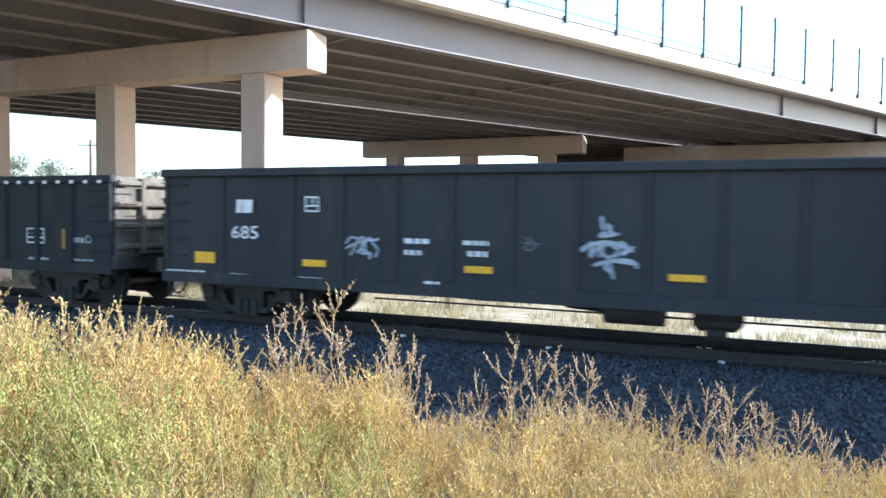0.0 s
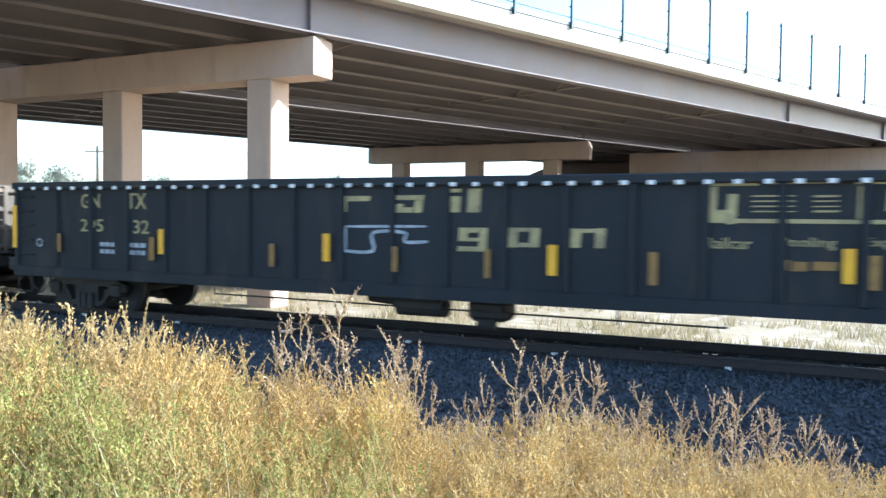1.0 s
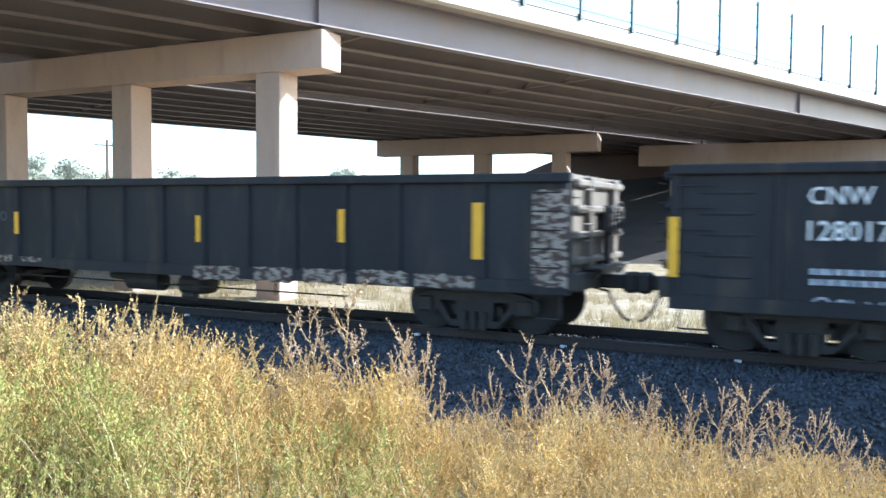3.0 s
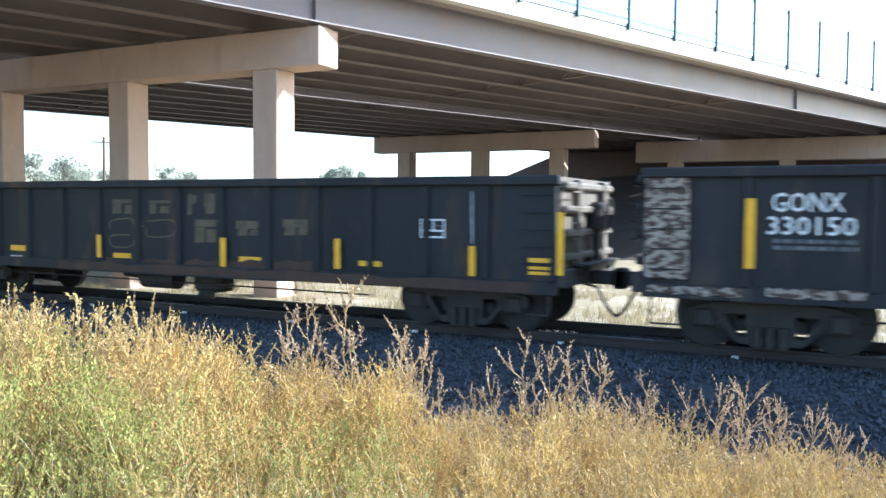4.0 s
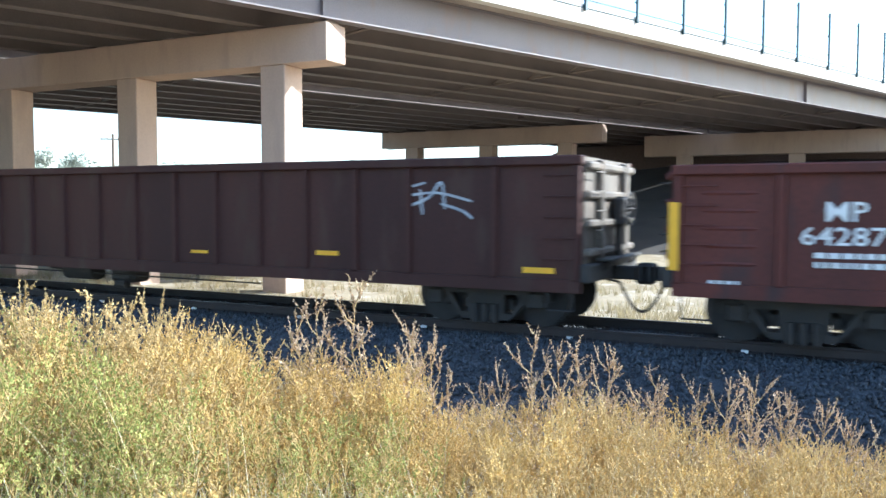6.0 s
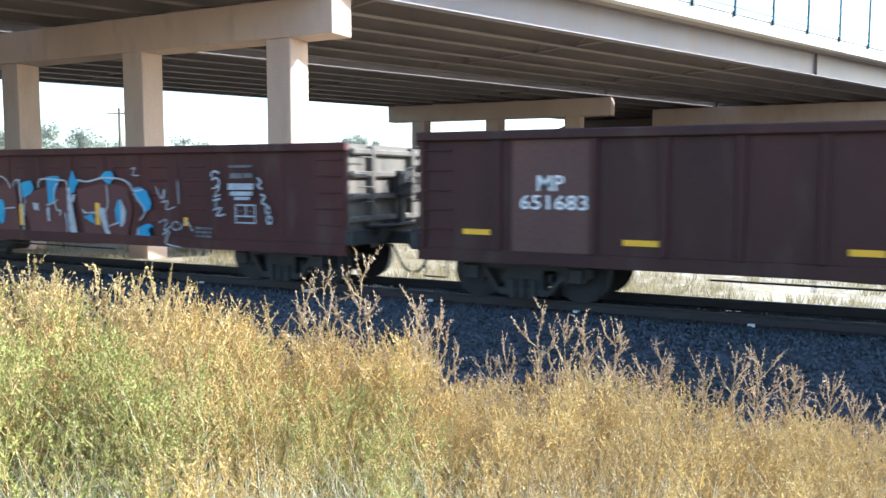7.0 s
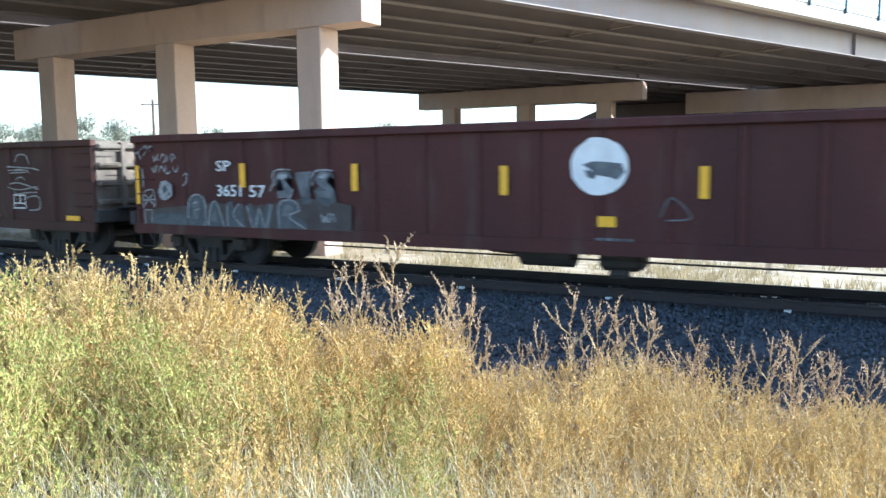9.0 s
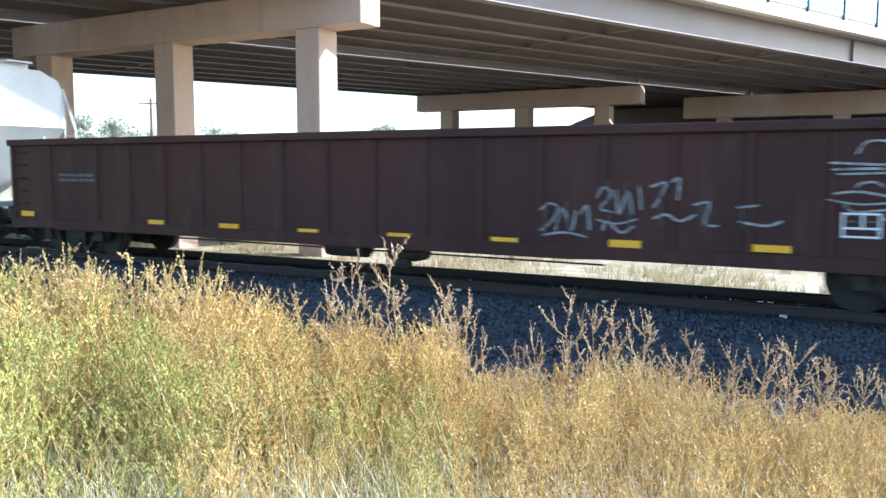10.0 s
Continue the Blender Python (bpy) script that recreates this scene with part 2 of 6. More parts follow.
# ---- ground ----
def ground_height(x, y):
    """The bank by the camera, the ditch, the ballast bed and the low field beyond."""
    keys = [(-400, 0.35), (-3, 0.35), (1.5, 0.30), (5.0, -0.15), (8.2, -0.62), (9.9, -0.70), (11.2, -0.24), (15.4, -0.24), (17.2, -0.72), (22, -0.80), (60, -0.85), (2500, -0.9)]
    for (ya, za), (yb, zb) in zip(keys, keys[1:]):
        if y <= yb:
            return za + (zb - za) * max(0.0, (y - ya) / (yb - ya))
    return keys[-1][1]


ys = [-400, -60, -20, -8, -3] + [-2 + 0.5 * i for i in range(80)] + [40, 45, 52, 60, 75, 100, 150, 250, 500, 1000, 2500]
xs = [-2500, -1000, -400, -200, -120, -80] + [-60 + 1.0 * i for i in range(101)] + [50, 80, 120, 200, 400, 1000, 2500]
gv, gf = [], []
for y in ys:
    for x in xs:
        wob = 0.07 * noise.noise((x * 0.45, y * 0.45, 0)) if not 10.4 < y < 16.2 else 0.0
        gv.append((x, y, ground_height(x, y) + wob))
for j in range(len(ys) - 1):
    for i in range(len(xs) - 1):
        k = j * len(xs) + i
        gf.append((k, k + 1, k + 1 + len(xs), k + len(xs)))
ground = mesh_from("ground", gv, gf, M_SOIL)
tagged(ground, "dry tan soil with a low railway bank and ditch", "ground", kind="structure")

# litter of old stems and leaves; the weeds' shade is in its dark colour
M_SHADELITTER = mat("shaded_weed_litter", (0.085, 0.058, 0.030), (0.14, 0.10, 0.055), 0.95, scale=3, fine=30, bump=0.7, amount=0.7)
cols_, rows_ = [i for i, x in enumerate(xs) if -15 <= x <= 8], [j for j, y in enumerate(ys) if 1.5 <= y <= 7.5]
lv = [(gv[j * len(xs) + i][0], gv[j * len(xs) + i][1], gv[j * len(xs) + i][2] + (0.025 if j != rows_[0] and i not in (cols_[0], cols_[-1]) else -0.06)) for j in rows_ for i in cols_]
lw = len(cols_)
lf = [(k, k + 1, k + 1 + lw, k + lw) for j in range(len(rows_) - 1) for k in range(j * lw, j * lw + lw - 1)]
tagged(mesh_from("weed_litter", lv, lf, M_SHADELITTER), "brown litter of dead stems, darkened for the shade between the weeds", "", kind="stuff")

# ballast bed: a shaped heap along the track
NEAR_RAIL, FAR_RAIL, TRACK = 12.62, 14.055, 13.337
bm = bmesh.new()
prof = [(6.7, -0.56), (7.2, -0.40), (8.2, -0.53), (9.6, -0.59), (10.2, -0.54), (11.1, -0.24), (11.7, -0.20), (15.0, -0.20), (15.6, -0.24), (17.0, -0.74)]
cols = []
for i in range(0, 301):
    x = -160 + i
    cols.append([bm.verts.new((x, y + 0.12 * noise.noise((x * 0.6, y, 3)), z + 0.035 * noise.noise((x * 0.9, y * 2, 7)))) for y, z in prof])
for a, b in zip(cols, cols[1:]):
    for i in range(len(prof) - 1):
        bm.faces.new((a[i], b[i], b[i + 1], a[i + 1]))
bmesh.ops.recalc_face_normals(bm, faces=bm.faces)
bed = part("ballast_bed", bm, M_BALLAST)
tagged(bed, "blue-grey crushed stone ballast bed under the track", "ballast", kind="structure")

# loose stones on the near shoulder
rng = np.random.default_rng(5)


def stones(name, count, x0, x1, y0, y1, parent):
    ico = np.array([(0, 0, 1), (0.9, 0, 0.2), (-0.3, 0.85, 0.25), (-0.6, -0.7, 0.15), (0.45, 0.6, -0.5), (0.3, -0.8, -0.45), (-0.8, 0.1, -0.5)])
    tri = np.array([(0, 1, 2), (0, 2, 3), (0, 3, 1), (1, 4, 2), (2, 6, 3), (3, 5, 1), (4, 6, 2), (5, 3, 6), (1, 5, 4), (4, 5, 6)])
    x, y = rng.uniform(x0, x1, count), rng.uniform(y0, y1, count)
    z = np.interp(y, [p[0] for p in prof], [p[1] for p in prof]) + rng.uniform(-0.01, 0.03, count)
    s = rng.uniform(0.018, 0.045, count)
    ang = rng.uniform(0, 6.28, count)
    t = rng.uniform(-0.7, 0.7, count)
    v = np.repeat(ico[None], count, 0) * rng.uniform(0.7, 1.3, (count, 7, 1)) * s[:, None, None]
    c, si = np.cos(ang)[:, None], np.sin(ang)[:, None]
    vx, vy, vz = v[..., 0] * c - v[..., 1] * si, v[..., 0] * si + v[..., 1] * c, v[..., 2]
    ct, st = np.cos(t)[:, None], np.sin(t)[:, None]
    vy, vz = vy * ct - vz * st, vy * st + vz * ct
    v = np.stack([vx + x[:, None], vy + y[:, None], vz + z[:, None]], -1).reshape(-1, 3)
    f = (tri[None] + 7 * np.arange(count)[:, None, None]).reshape(-1, 3)
    return tagged(mesh_from(name, v, f, M_STONE, parent), "loose crushed ballast stones", "", kind="stuff")


stones("loose_stones", 30000, -22, 7, 9.6, 12.5, bed)
stones("loose_stones", 11000, -18, 6, 7.3, 9.6, bed)
stones("loose_stones", 9000, -22, 7, 12.7, 14.0, bed)

# rails on ties
RAIL = [(-0.07, -0.18), (0.07, -0.18), (0.07, -0.168), (0.012, -0.15), (0.012, -0.045), (0.036, -0.035), (0.036, -0.006), (0.030, 0.0), (-0.030, 0.0), (-0.036, -0.006), (-0.036, -0.035), (-0.012, -0.045), (-0.012, -0.15), (-0.07, -0.168)]
track = thing("railway_track", "railway track with rusty rails on dark wooden ties", "track", kind="structure")
for y in (NEAR_RAIL, FAR_RAIL):
    bm = bmesh.new()
    prism(bm, RAIL, -160, 140)
    bmesh.ops.transform(bm, matrix=Matrix.Translation((0, y, 0)) @ pose(0, 0, 0, 0, 0, -90), verts=bm.verts)
    for f in bm.faces:
        if f.normal.z > 0.9 and f.calc_center_median().z > -0.01:
            f.material_index = 1
    part("rail", bm, (M_RAIL, M_RAILTOP), track, "rusty steel rail with a polished head")
bm = bmesh.new()
box(bm, -0.115, 0.115, -1.3, 1.3, -0.36, -0.185, 0.012)
tie0 = part("tie", bm, M_TIE, track)
tie0.matrix_basis = Matrix.Translation((-45, TRACK, 0))
bm = bmesh.new()
box(bm, -0.1, 0.1, -0.17, 0.17, -0.185, -0.172, 0.004)
for sx in (-0.06, 0.06):
    for sy in (-0.1, 0.1):
        box(bm, sx - 0.012, sx + 0.012, sy - 0.02, sy + 0.02, -0.172, -0.13)
plate0 = part("tie_plate", bm, M_RAIL, track, "worn steel tie plate with spikes")
plate0.matrix_basis = Matrix.Translation((-45, NEAR_RAIL, 0))
# every few ties an anchor in white paint stands for a glint
anchor0 = cube("rail_anchor", -0.05, 0.05, -0.03, 0.03, -0.175, -0.13, M_WHITE, track, "small rail anchor coloured white as a glint", 0.006)
anchor0.matrix_basis = Matrix.Translation((-44.7, NEAR_RAIL - 0.09, 0))
for i in range(1, 110):
    x = -45 + 0.53 * i
    share("tie", tie0, track, pose(x, TRACK + random.uniform(-0.04, 0.04), random.uniform(-0.006, 0.004), 0, 0, random.uniform(-1, 1)))
    share("tie_plate", plate0, track, pose(x, NEAR_RAIL, 0))
    if i % 5 == 2:
        share("rail_anchor", anchor0, track, pose(x + 0.2, NEAR_RAIL - 0.09, 0))

# ---- the two overpasses: girders run 22.4 degrees off the square crossing ----
AZ = radians(22.4)
D = Vector((math.sin(AZ), math.cos(AZ), 0))       # along the girders
N = Vector((math.cos(AZ), -math.sin(AZ), 0))      # outward, square to them
BRIDGE = Matrix(((N.x, D.x, 0, 0), (N.y, D.y, 0, 0), (0, 0, 1, 0), (0, 0, 0, 1)))  # local x: across, y: along


def girder(bm, o, y0, y1, z0=7.38, z1=8.6, flange=0.42):
    box(bm, o - flange / 2, o + flange / 2, y0, y1, z0, z0 + 0.045)
    box(bm, o - 0.012, o + 0.012, y0, y1, z0 + 0.045, z1 - 0.03)
    box(bm, o - flange / 2 + 0.05, o + flange / 2 - 0.05, y0, y1, z1 - 0.03, z1)


def overpass(name, label, first, step, count, edge_a, edge_b, y0, y1, right_top=9.28, left_top=9.28):
    """Deck, parapets and plate girders; offsets are measured square to the girders."""
    br = thing(name, label, "bridge", kind="structure")
    br.matrix_basis = BRIDGE.copy()
    for i in range(count):
        bm = bmesh.new()
        o = first - step * i
        girder(bm, o, y0, y1)
        outer = i == 0
        g = part("girder", bm, M_STEEL if outer and right_top > 9 else M_GIRD, br, "mauve painted outer plate girder" if outer and right_top > 9 else "brown painted plate girder")
        if outer:
            for yj in (13.15, 43.5, 56.9):
                cube("stiffener", o + 0.013, o + 0.16, yj - 0.012, yj + 0.012, 7.43, 8.56, M_STEEL, g)
    for i in range(count - 1):
        o = first - step * (i + 0.5)
        y = y0 + 4.3
        while y < y1:
            bm = bmesh.new()
            for a, b in (((o - step / 2, 7.5), (o + step / 2, 8.45)), ((o - step / 2, 8.45), (o + step / 2, 7.5)), ((o - step / 2, 7.5), (o + step / 2, 7.5))):
                rod(bm, (a[0], y, a[1]), (b[0], y, b[1]), 0.045, 4)
            part("cross_brace", bm, M_GIRD, br)
            y += 11.5
    deck = cube("deck", edge_a, edge_b, y0, y1, 8.6, 8.84, M_DECK, br, "concrete bridge deck")
    for e0, s, top in ((edge_b, -1, right_top), (edge_a, 1, left_top)):
        bm = bmesh.new()
        o = e0 + 0.03 * -s
        if top > 9:
            pr = [(o, 8.57), (o, top), (e0 + 0.22 * s, top), (e0 + 0.26 * s, 9.0), (e0 + 0.36 * s, 8.84), (e0 + 0.36 * s, 8.57)]
        else:
            pr = [(o, 8.57), (o, top), (e0 + 0.36 * s, top), (e0 + 0.36 * s, 8.57)]
        prism(bm, pr, y0, y1)
        part("parapet", bm, M_PARA, br, "pale concrete parapet along the deck edge")
    return br


near_bridge = overpass("overpass", "tan concrete and steel girder road overpass", -20.58, 2.27, 6, -32.57, -19.45, -35, 86, 9.28, 8.98)
overpass("overpass", "second steel girder overpass beyond a narrow gap", -34.40, 2.3, 8, -52.0, -33.30, -35, 86, 8.90, 9.28)

# tall fence posts on the near parapet
bm = bmesh.new()
box(bm, -0.045, 0.045, -0.05, 0.05, -0.20, 2.72, 0.006)
box(bm, -0.075, 0.05, -0.07, 0.07, -0.20, 0.02, 0.008)
for z in (0.55, 1.5, 2.55):
    box(bm, -0.07, -0.03, -0.10, 0.02, z, z + 0.06, 0.004)
post0 = part("fence_post", bm, M_FENCE, near_bridge, "dark steel fence post bolted to the parapet")
FENCE_O, POST_Z = -19.36, 9.25


def post_place(i):
    """How far along the bridge the i-th post stands; the spacing opens slowly towards the far end."""
    return 23.72 + 3.11 * i + 0.0344 * i * i


post0.matrix_basis = Matrix.Translation((FENCE_O, post_place(-6), POST_Z))
for i in range(-5, 17):
    share("fence_post", post0, near_bridge, Matrix.Translation((FENCE_O, post_place(i), POST_Z)))
for z, r in ((0.20, 0.022), (-0.10, 0.022)):
    bm = bmesh.new()
    rod(bm, (FENCE_O - 0.05, -5, POST_Z + z), (FENCE_O - 0.05, 84, POST_Z + z), r, 6)
    part("fence_rail", bm, M_FENCE, near_bridge, "thin steel fence rail")


# ---- bents: a cap beam on three square columns ----
def bent(name, label, x0, x1, y, cols, z0, z1, w=1.02, colw=0.92, base=-1.1):
    b = thing(name, label, "bridge pier", "bridge piers", kind="structure")
    bm = bmesh.new()
    box(bm, x0, x1, y, y + w, z0, z1, 0.025)
    part("cap_beam", bm, M_CONC, b, "tan concrete cap beam")
    for c in cols:
        cube("column", c, c + colw, y + 0.06, y + 0.06 + colw, base, z0 + 0.01, M_CONC, b, "square tan concrete column", 0.03)
    for i in range(6):
        x = x1 - 0.35 - i * (x1 - x0 - 1.0) / 5
        cube("bearing_pad", x - 0.25, x + 0.25, y + 0.25, y + 0.8, z1, z1 + 0.1, M_DECK, b, "", 0.01)
    return b


bent("bridge_pier", "tan concrete bridge pier beside the railway track", -30.1, -13.82, 20.0, (-28.8, -22.45, -16.31), 6.17, 7.3)
bent("bridge_pier", "tan concrete bridge pier under the farther overpass", -31.9, -14.9, 53.4, (-29.9, -23.9, -18.05), 6.13, 7.3, 1.1, 1.05)
bent("bridge_pier", "long tan concrete bridge pier far under the overpass", -14.65, 6.0, 64.5, (-12.2, -4.2, 3.4), 5.7, 7.3, 1.1, 1.1)
bent("bridge_pier", "tan concrete bridge pier behind the viewer", -47, -31.5, -23, (-45.5, -39.5, -33), 6.17, 7.3)

# abutment: a wall under the road and its earth side slope
bm = bmesh.new()
prism(bm, [(-46, -1.2), (-23.8, 7.3), (40, 7.3), (70, -1.2)], 74, 130)
M_BANK = mat("brown_earth_bank", (0.13, 0.085, 0.066), (0.09, 0.062, 0.052), 0.95, scale=0.3, fine=6, bump=0.4)
bmesh.ops.recalc_face_normals(bm, faces=bm.faces)
bank = part("embankment", bm, M_BANK)
tagged(bank, "dull brown embankment wall and slope that carries the road up", "embankment", kind="structure")

M_PAVEDSLOPE = mat("grey_brown_slope", (0.075, 0.062, 0.053), (0.055, 0.047, 0.042), 0.95, scale=0.5, fine=8, bump=0.4)
sv, sf = [], []
for j in range(15):
    for i in range(34):
        u, w = j / 14, i / 33
        y = 45 + 29 * u
        x = -12 - 9 * u + w * (45 + 9 * u)
        sv.append((x, y, -0.95 + 6.6 * u + 0.25 * noise.noise((x * 0.3, y * 0.3, 4)) - 0.9 * max(0.0, 1 - 6 * w) * u))
for j in range(14):
    for i in range(33):
        k = j * 34 + i
        sf.append((k, k + 1, k + 35, k + 34))
tagged(mesh_from("embankment_slope", sv, sf, M_PAVEDSLOPE), "dull brown earth slope under the bridge end", "embankment", kind="structure")

# thin dry grass on the field beyond the track
GV, GF = [], []
rg = random.Random(3)
for _ in range(7500):
    x, y = rg.uniform(-34, 12), 16.6 + 13 * rg.random() ** 1.6
    if noise.noise((x * 0.35, y * 0.6, 9)) < -0.05:
        continue
    z = ground_height(x, y)
    for _ in range(4):
        h, a = rg.uniform(0.10, 0.36), rg.uniform(0, 6.28)
        dx, dy = math.cos(a) * h * 0.4, math.sin(a) * h * 0.4
        bx, by = x + rg.uniform(-0.08, 0.08), y + rg.uniform(-0.08, 0.08)
        k = len(GV)
        GV.extend(((bx - 0.012, by, z), (bx + 0.012, by, z), (bx + dx, by + dy, z + h)))
        GF.append((k, k + 1, k + 2))
tagged(mesh_from("field_grass", GV, GF, M_FIELDGRASS), "sparse pale dry grass beyond the track", "", kind="stuff")


# ---- the freight train: speed about 17.65 m/s to +x, rails at z = 0 ----
SPEED, SIDE = 17.65, 11.86     # the near car sides stand at y = SIDE
HALF = TRACK - SIDE
WHEEL_R = 0.457
moving, wheelsets = [], []


def car_paint(name, base, second, grime=None):
    m = mat(name, base, second, 0.62, scale=0.7, fine=16, bump=0.10, grime=grime, streak=3.5, amount=0.35)
    m.node_tree.nodes["Principled BSDF"].inputs["Specular IOR Level"].default_value = 0.25
    return m


P_BLACK = car_paint("black_car_paint", (0.040, 0.040, 0.043), (0.029, 0.029, 0.032), (0.052, 0.047, 0.042))
P_CHAR = car_paint("faded_black_car_paint", (0.030, 0.030, 0.032), (0.020, 0.020, 0.022), (0.060, 0.048, 0.038))
P_NAVY = car_paint("blue_black_car_paint", (0.023, 0.026, 0.030), (0.017, 0.0195, 0.023), (0.042, 0.036, 0.032))
P_DUSK = car_paint("worn_blue_black_paint", (0.025, 0.0265, 0.029), (0.018, 0.019, 0.021), (0.075, 0.045, 0.028))
P_RUST = car_paint("oxide_red_car_paint", (0.118, 0.034, 0.025), (0.084, 0.028, 0.022), (0.055, 0.032, 0.03))
P_BROWN = car_paint("dark_brown_car_paint", (0.060, 0.023, 0.018), (0.040, 0.016, 0.014), (0.065, 0.038, 0.028))
P_MAROON = car_paint("maroon_car_paint", (0.076, 0.023, 0.019), (0.050, 0.017, 0.015), (0.080, 0.046, 0.035))
# weathered car ends, paler than the sides to stand for sunlight on them
P_SUNEND = mat("weathered_steel_sun_toned", (0.145, 0.122, 0.094), (0.080, 0.062, 0.048), 0.7, scale=1.5, fine=18, grime=(0.2, 0.15, 0.11), streak=3)
P_PEEL = mat("peeling_pale_paint", (0.35, 0.295, 0.235), (0.25, 0.20, 0.155), 0.75, scale=1.9, fine=22, bump=0.2, grime=(0.07, 0.042, 0.03), streak=0.5, amount=0.5)
# the rust shows through in wide, hard-edged flakes
for stop, place in zip(P_PEEL.node_tree.nodes["Color Ramp.001"].color_ramp.elements, (0.47, 0.53)):
    stop.position = place
# oxide red lightened for the sun that falls on the car end
P_SUNRED = mat("oxide_paint_sun_toned", (0.185, 0.130, 0.092), (0.11, 0.066, 0.048), 0.7, scale=1.8, fine=18, bump=0.15, grime=(0.16, 0.08, 0.06), streak=2)
P_HOPPER = mat("pale_grey_hopper_paint", (0.55, 0.56, 0.56), (0.46, 0.47, 0.47), 0.55, scale=0.8, fine=18, bump=0.05, streak=3, amount=0.2)
M_INSIDE = mat("rusty_car_interior", (0.20, 0.10, 0.06), (0.13, 0.07, 0.045), 0.85, scale=1.0, fine=15, streak=3)


def wheel_outline(bm, y, s):
    """One wheel: tread, flange, plate and hub; s points outward."""
    for r, a, b in ((WHEEL_R, 0.0, 0.13), (WHEEL_R + 0.025, -0.03, 0.0), (0.16, 0.13, 0.17)):
        bmesh.ops.create_cone(bm, cap_ends=True, segments=28, radius1=r, radius2=r, depth=abs(b - a), matrix=Matrix.Translation((0, y + s * (a + b) / 2, 0)) @ pose(0, 0, 0, 90))
    bmesh.ops.create_cone(bm, cap_ends=True, segments=28, radius1=WHEEL_R - 0.06, radius2=0.2, depth=0.035, matrix=Matrix.Translation((0, y + s * 0.147, 0)) @ pose(0, 0, 0, 90 * s))


def make_truck_meshes():
    bm = bmesh.new()
    wheel_outline(bm, 0.0, -1)
    wh = part("wheel", bm, M_WHEEL)
    bm = bmesh.new()
    rod(bm, (0, -0.95, 0), (0, 0.95, 0), 0.075, 10)
    ws = part("axle", bm, M_WHEEL)
    bm = bmesh.new()
    # cast side frame: top member, sloped legs, bottom truss and columns round the spring window
    prism(bm, [(-1.12, 0.42), (-0.72, 0.42), (-0.62, 0.52), (0.62, 0.52), (0.72, 0.42), (1.12, 0.42), (1.12, 0.56), (0.84, 0.66), (0.5, 0.70), (-0.5, 0.70), (-0.84, 0.66), (-1.12, 0.56)], -0.08, 0.08)
    prism(bm, [(-0.42, 0.10), (0.42, 0.10), (0.46, 0.20), (-0.46, 0.20)], -0.085, 0.085)
    for k in (-1, 1):
        prism(bm, [(k * 0.44, 0.11), (k * 0.46, 0.24), (k * 0.66, 0.53), (k * 0.80, 0.50)], -0.07, 0.07)
        prism(bm, [(k * 0.23, 0.19), (k * 0.33, 0.19), (k * 0.33, 0.54), (k * 0.23, 0.54)], -0.07, 0.07)
        prism(bm, [(k * 0.70, 0.30), (k * 0.76, 0.30), (k * 0.78, 0.46), (k * 0.68, 0.46)], -0.08, 0.08)
        rod(bm, (k * 0.889, -0.15, 0.457), (k * 0.889, -0.02, 0.457), 0.085, 12)
    bmesh.ops.recalc_face_normals(bm, faces=bm.faces)
    sf = part("side_frame", bm, M_TRUCK)
    bm = bmesh.new()
    box(bm, -0.32, 0.32, -1.06, 1.06, 0.20, 0.56, 0.03)
    for k in (-0.40, 0.40):
        box(bm, k - 0.06, k + 0.06, -0.95, 0.95, 0.26, 0.44, 0.02)
    for s in (-1, 1):
        for k in (-0.17, 0, 0.17):
            rod(bm, (k, s * 1.11, 0.06), (k, s * 1.11, 0.36), 0.065, 8)
        for k in (-0.889, 0.889):
            box(bm, k - 0.13, k + 0.13, s * 0.9, s * 1.16, 0.32, 0.58, 0.03)
    bo = part("bolster", bm, M_TRUCK)
    return ws, sf, bo, wh


WS0, SF0, BO0, WH0 = make_truck_meshes()
PROTOS = [WS0, SF0, BO0, WH0]


def trucks(car, x0, x1, inset=1.75):
    for x in (x0 + inset, x1 - inset):
        tr = share("truck_bolster", BO0, car, Matrix.Translation((x, HALF, 0)))
        tr["label"] = "greasy cast steel truck with springs"
        for s in (-1, 1):
            share("side_frame", SF0, tr, Matrix.Translation((0, s, 0)))
        for k in (-0.889, 0.889):
            ws = share("axle", WS0, car, Matrix.Translation((x + k, HALF, WHEEL_R)))
            share("wheel", WH0, ws, Matrix.Translation((0, -0.68, 0)))
            share("wheel", WH0, ws, pose(0, 0.68, 0, 0, 0, 180))
            wheelsets.append((ws, x + k))


def coupler(car, x, s):
    bm = bmesh.new()
    box(bm, min(x, x + s * 0.62), max(x, x + s * 0.62), HALF - 0.1, HALF + 0.1, 0.76, 0.98, 0.02)
    box(bm, min(x + s * 0.5, x + s * 0.74), max(x + s * 0.5, x + s * 0.74), HALF - 0.2, HALF + 0.14, 0.70, 1.04, 0.05)
    part("coupler", bm, M_TRUCK, car, "dark cast steel knuckle coupler")
    bm = bmesh.new()
    pts = [(x + s * (0.30 + 0.36 * t), HALF - 0.35, 0.74 - 0.46 * math.sin(t * math.pi / 2)) for t in [i / 8 for i in range(9)]]
    rod(bm, (x, HALF - 0.35, 0.80), pts[0], 0.02, 6)
    for a, b in zip(pts, pts[1:]):
        rod(bm, a, b, 0.024, 6)
    part("air_hose", bm, M_TRUCK, car)


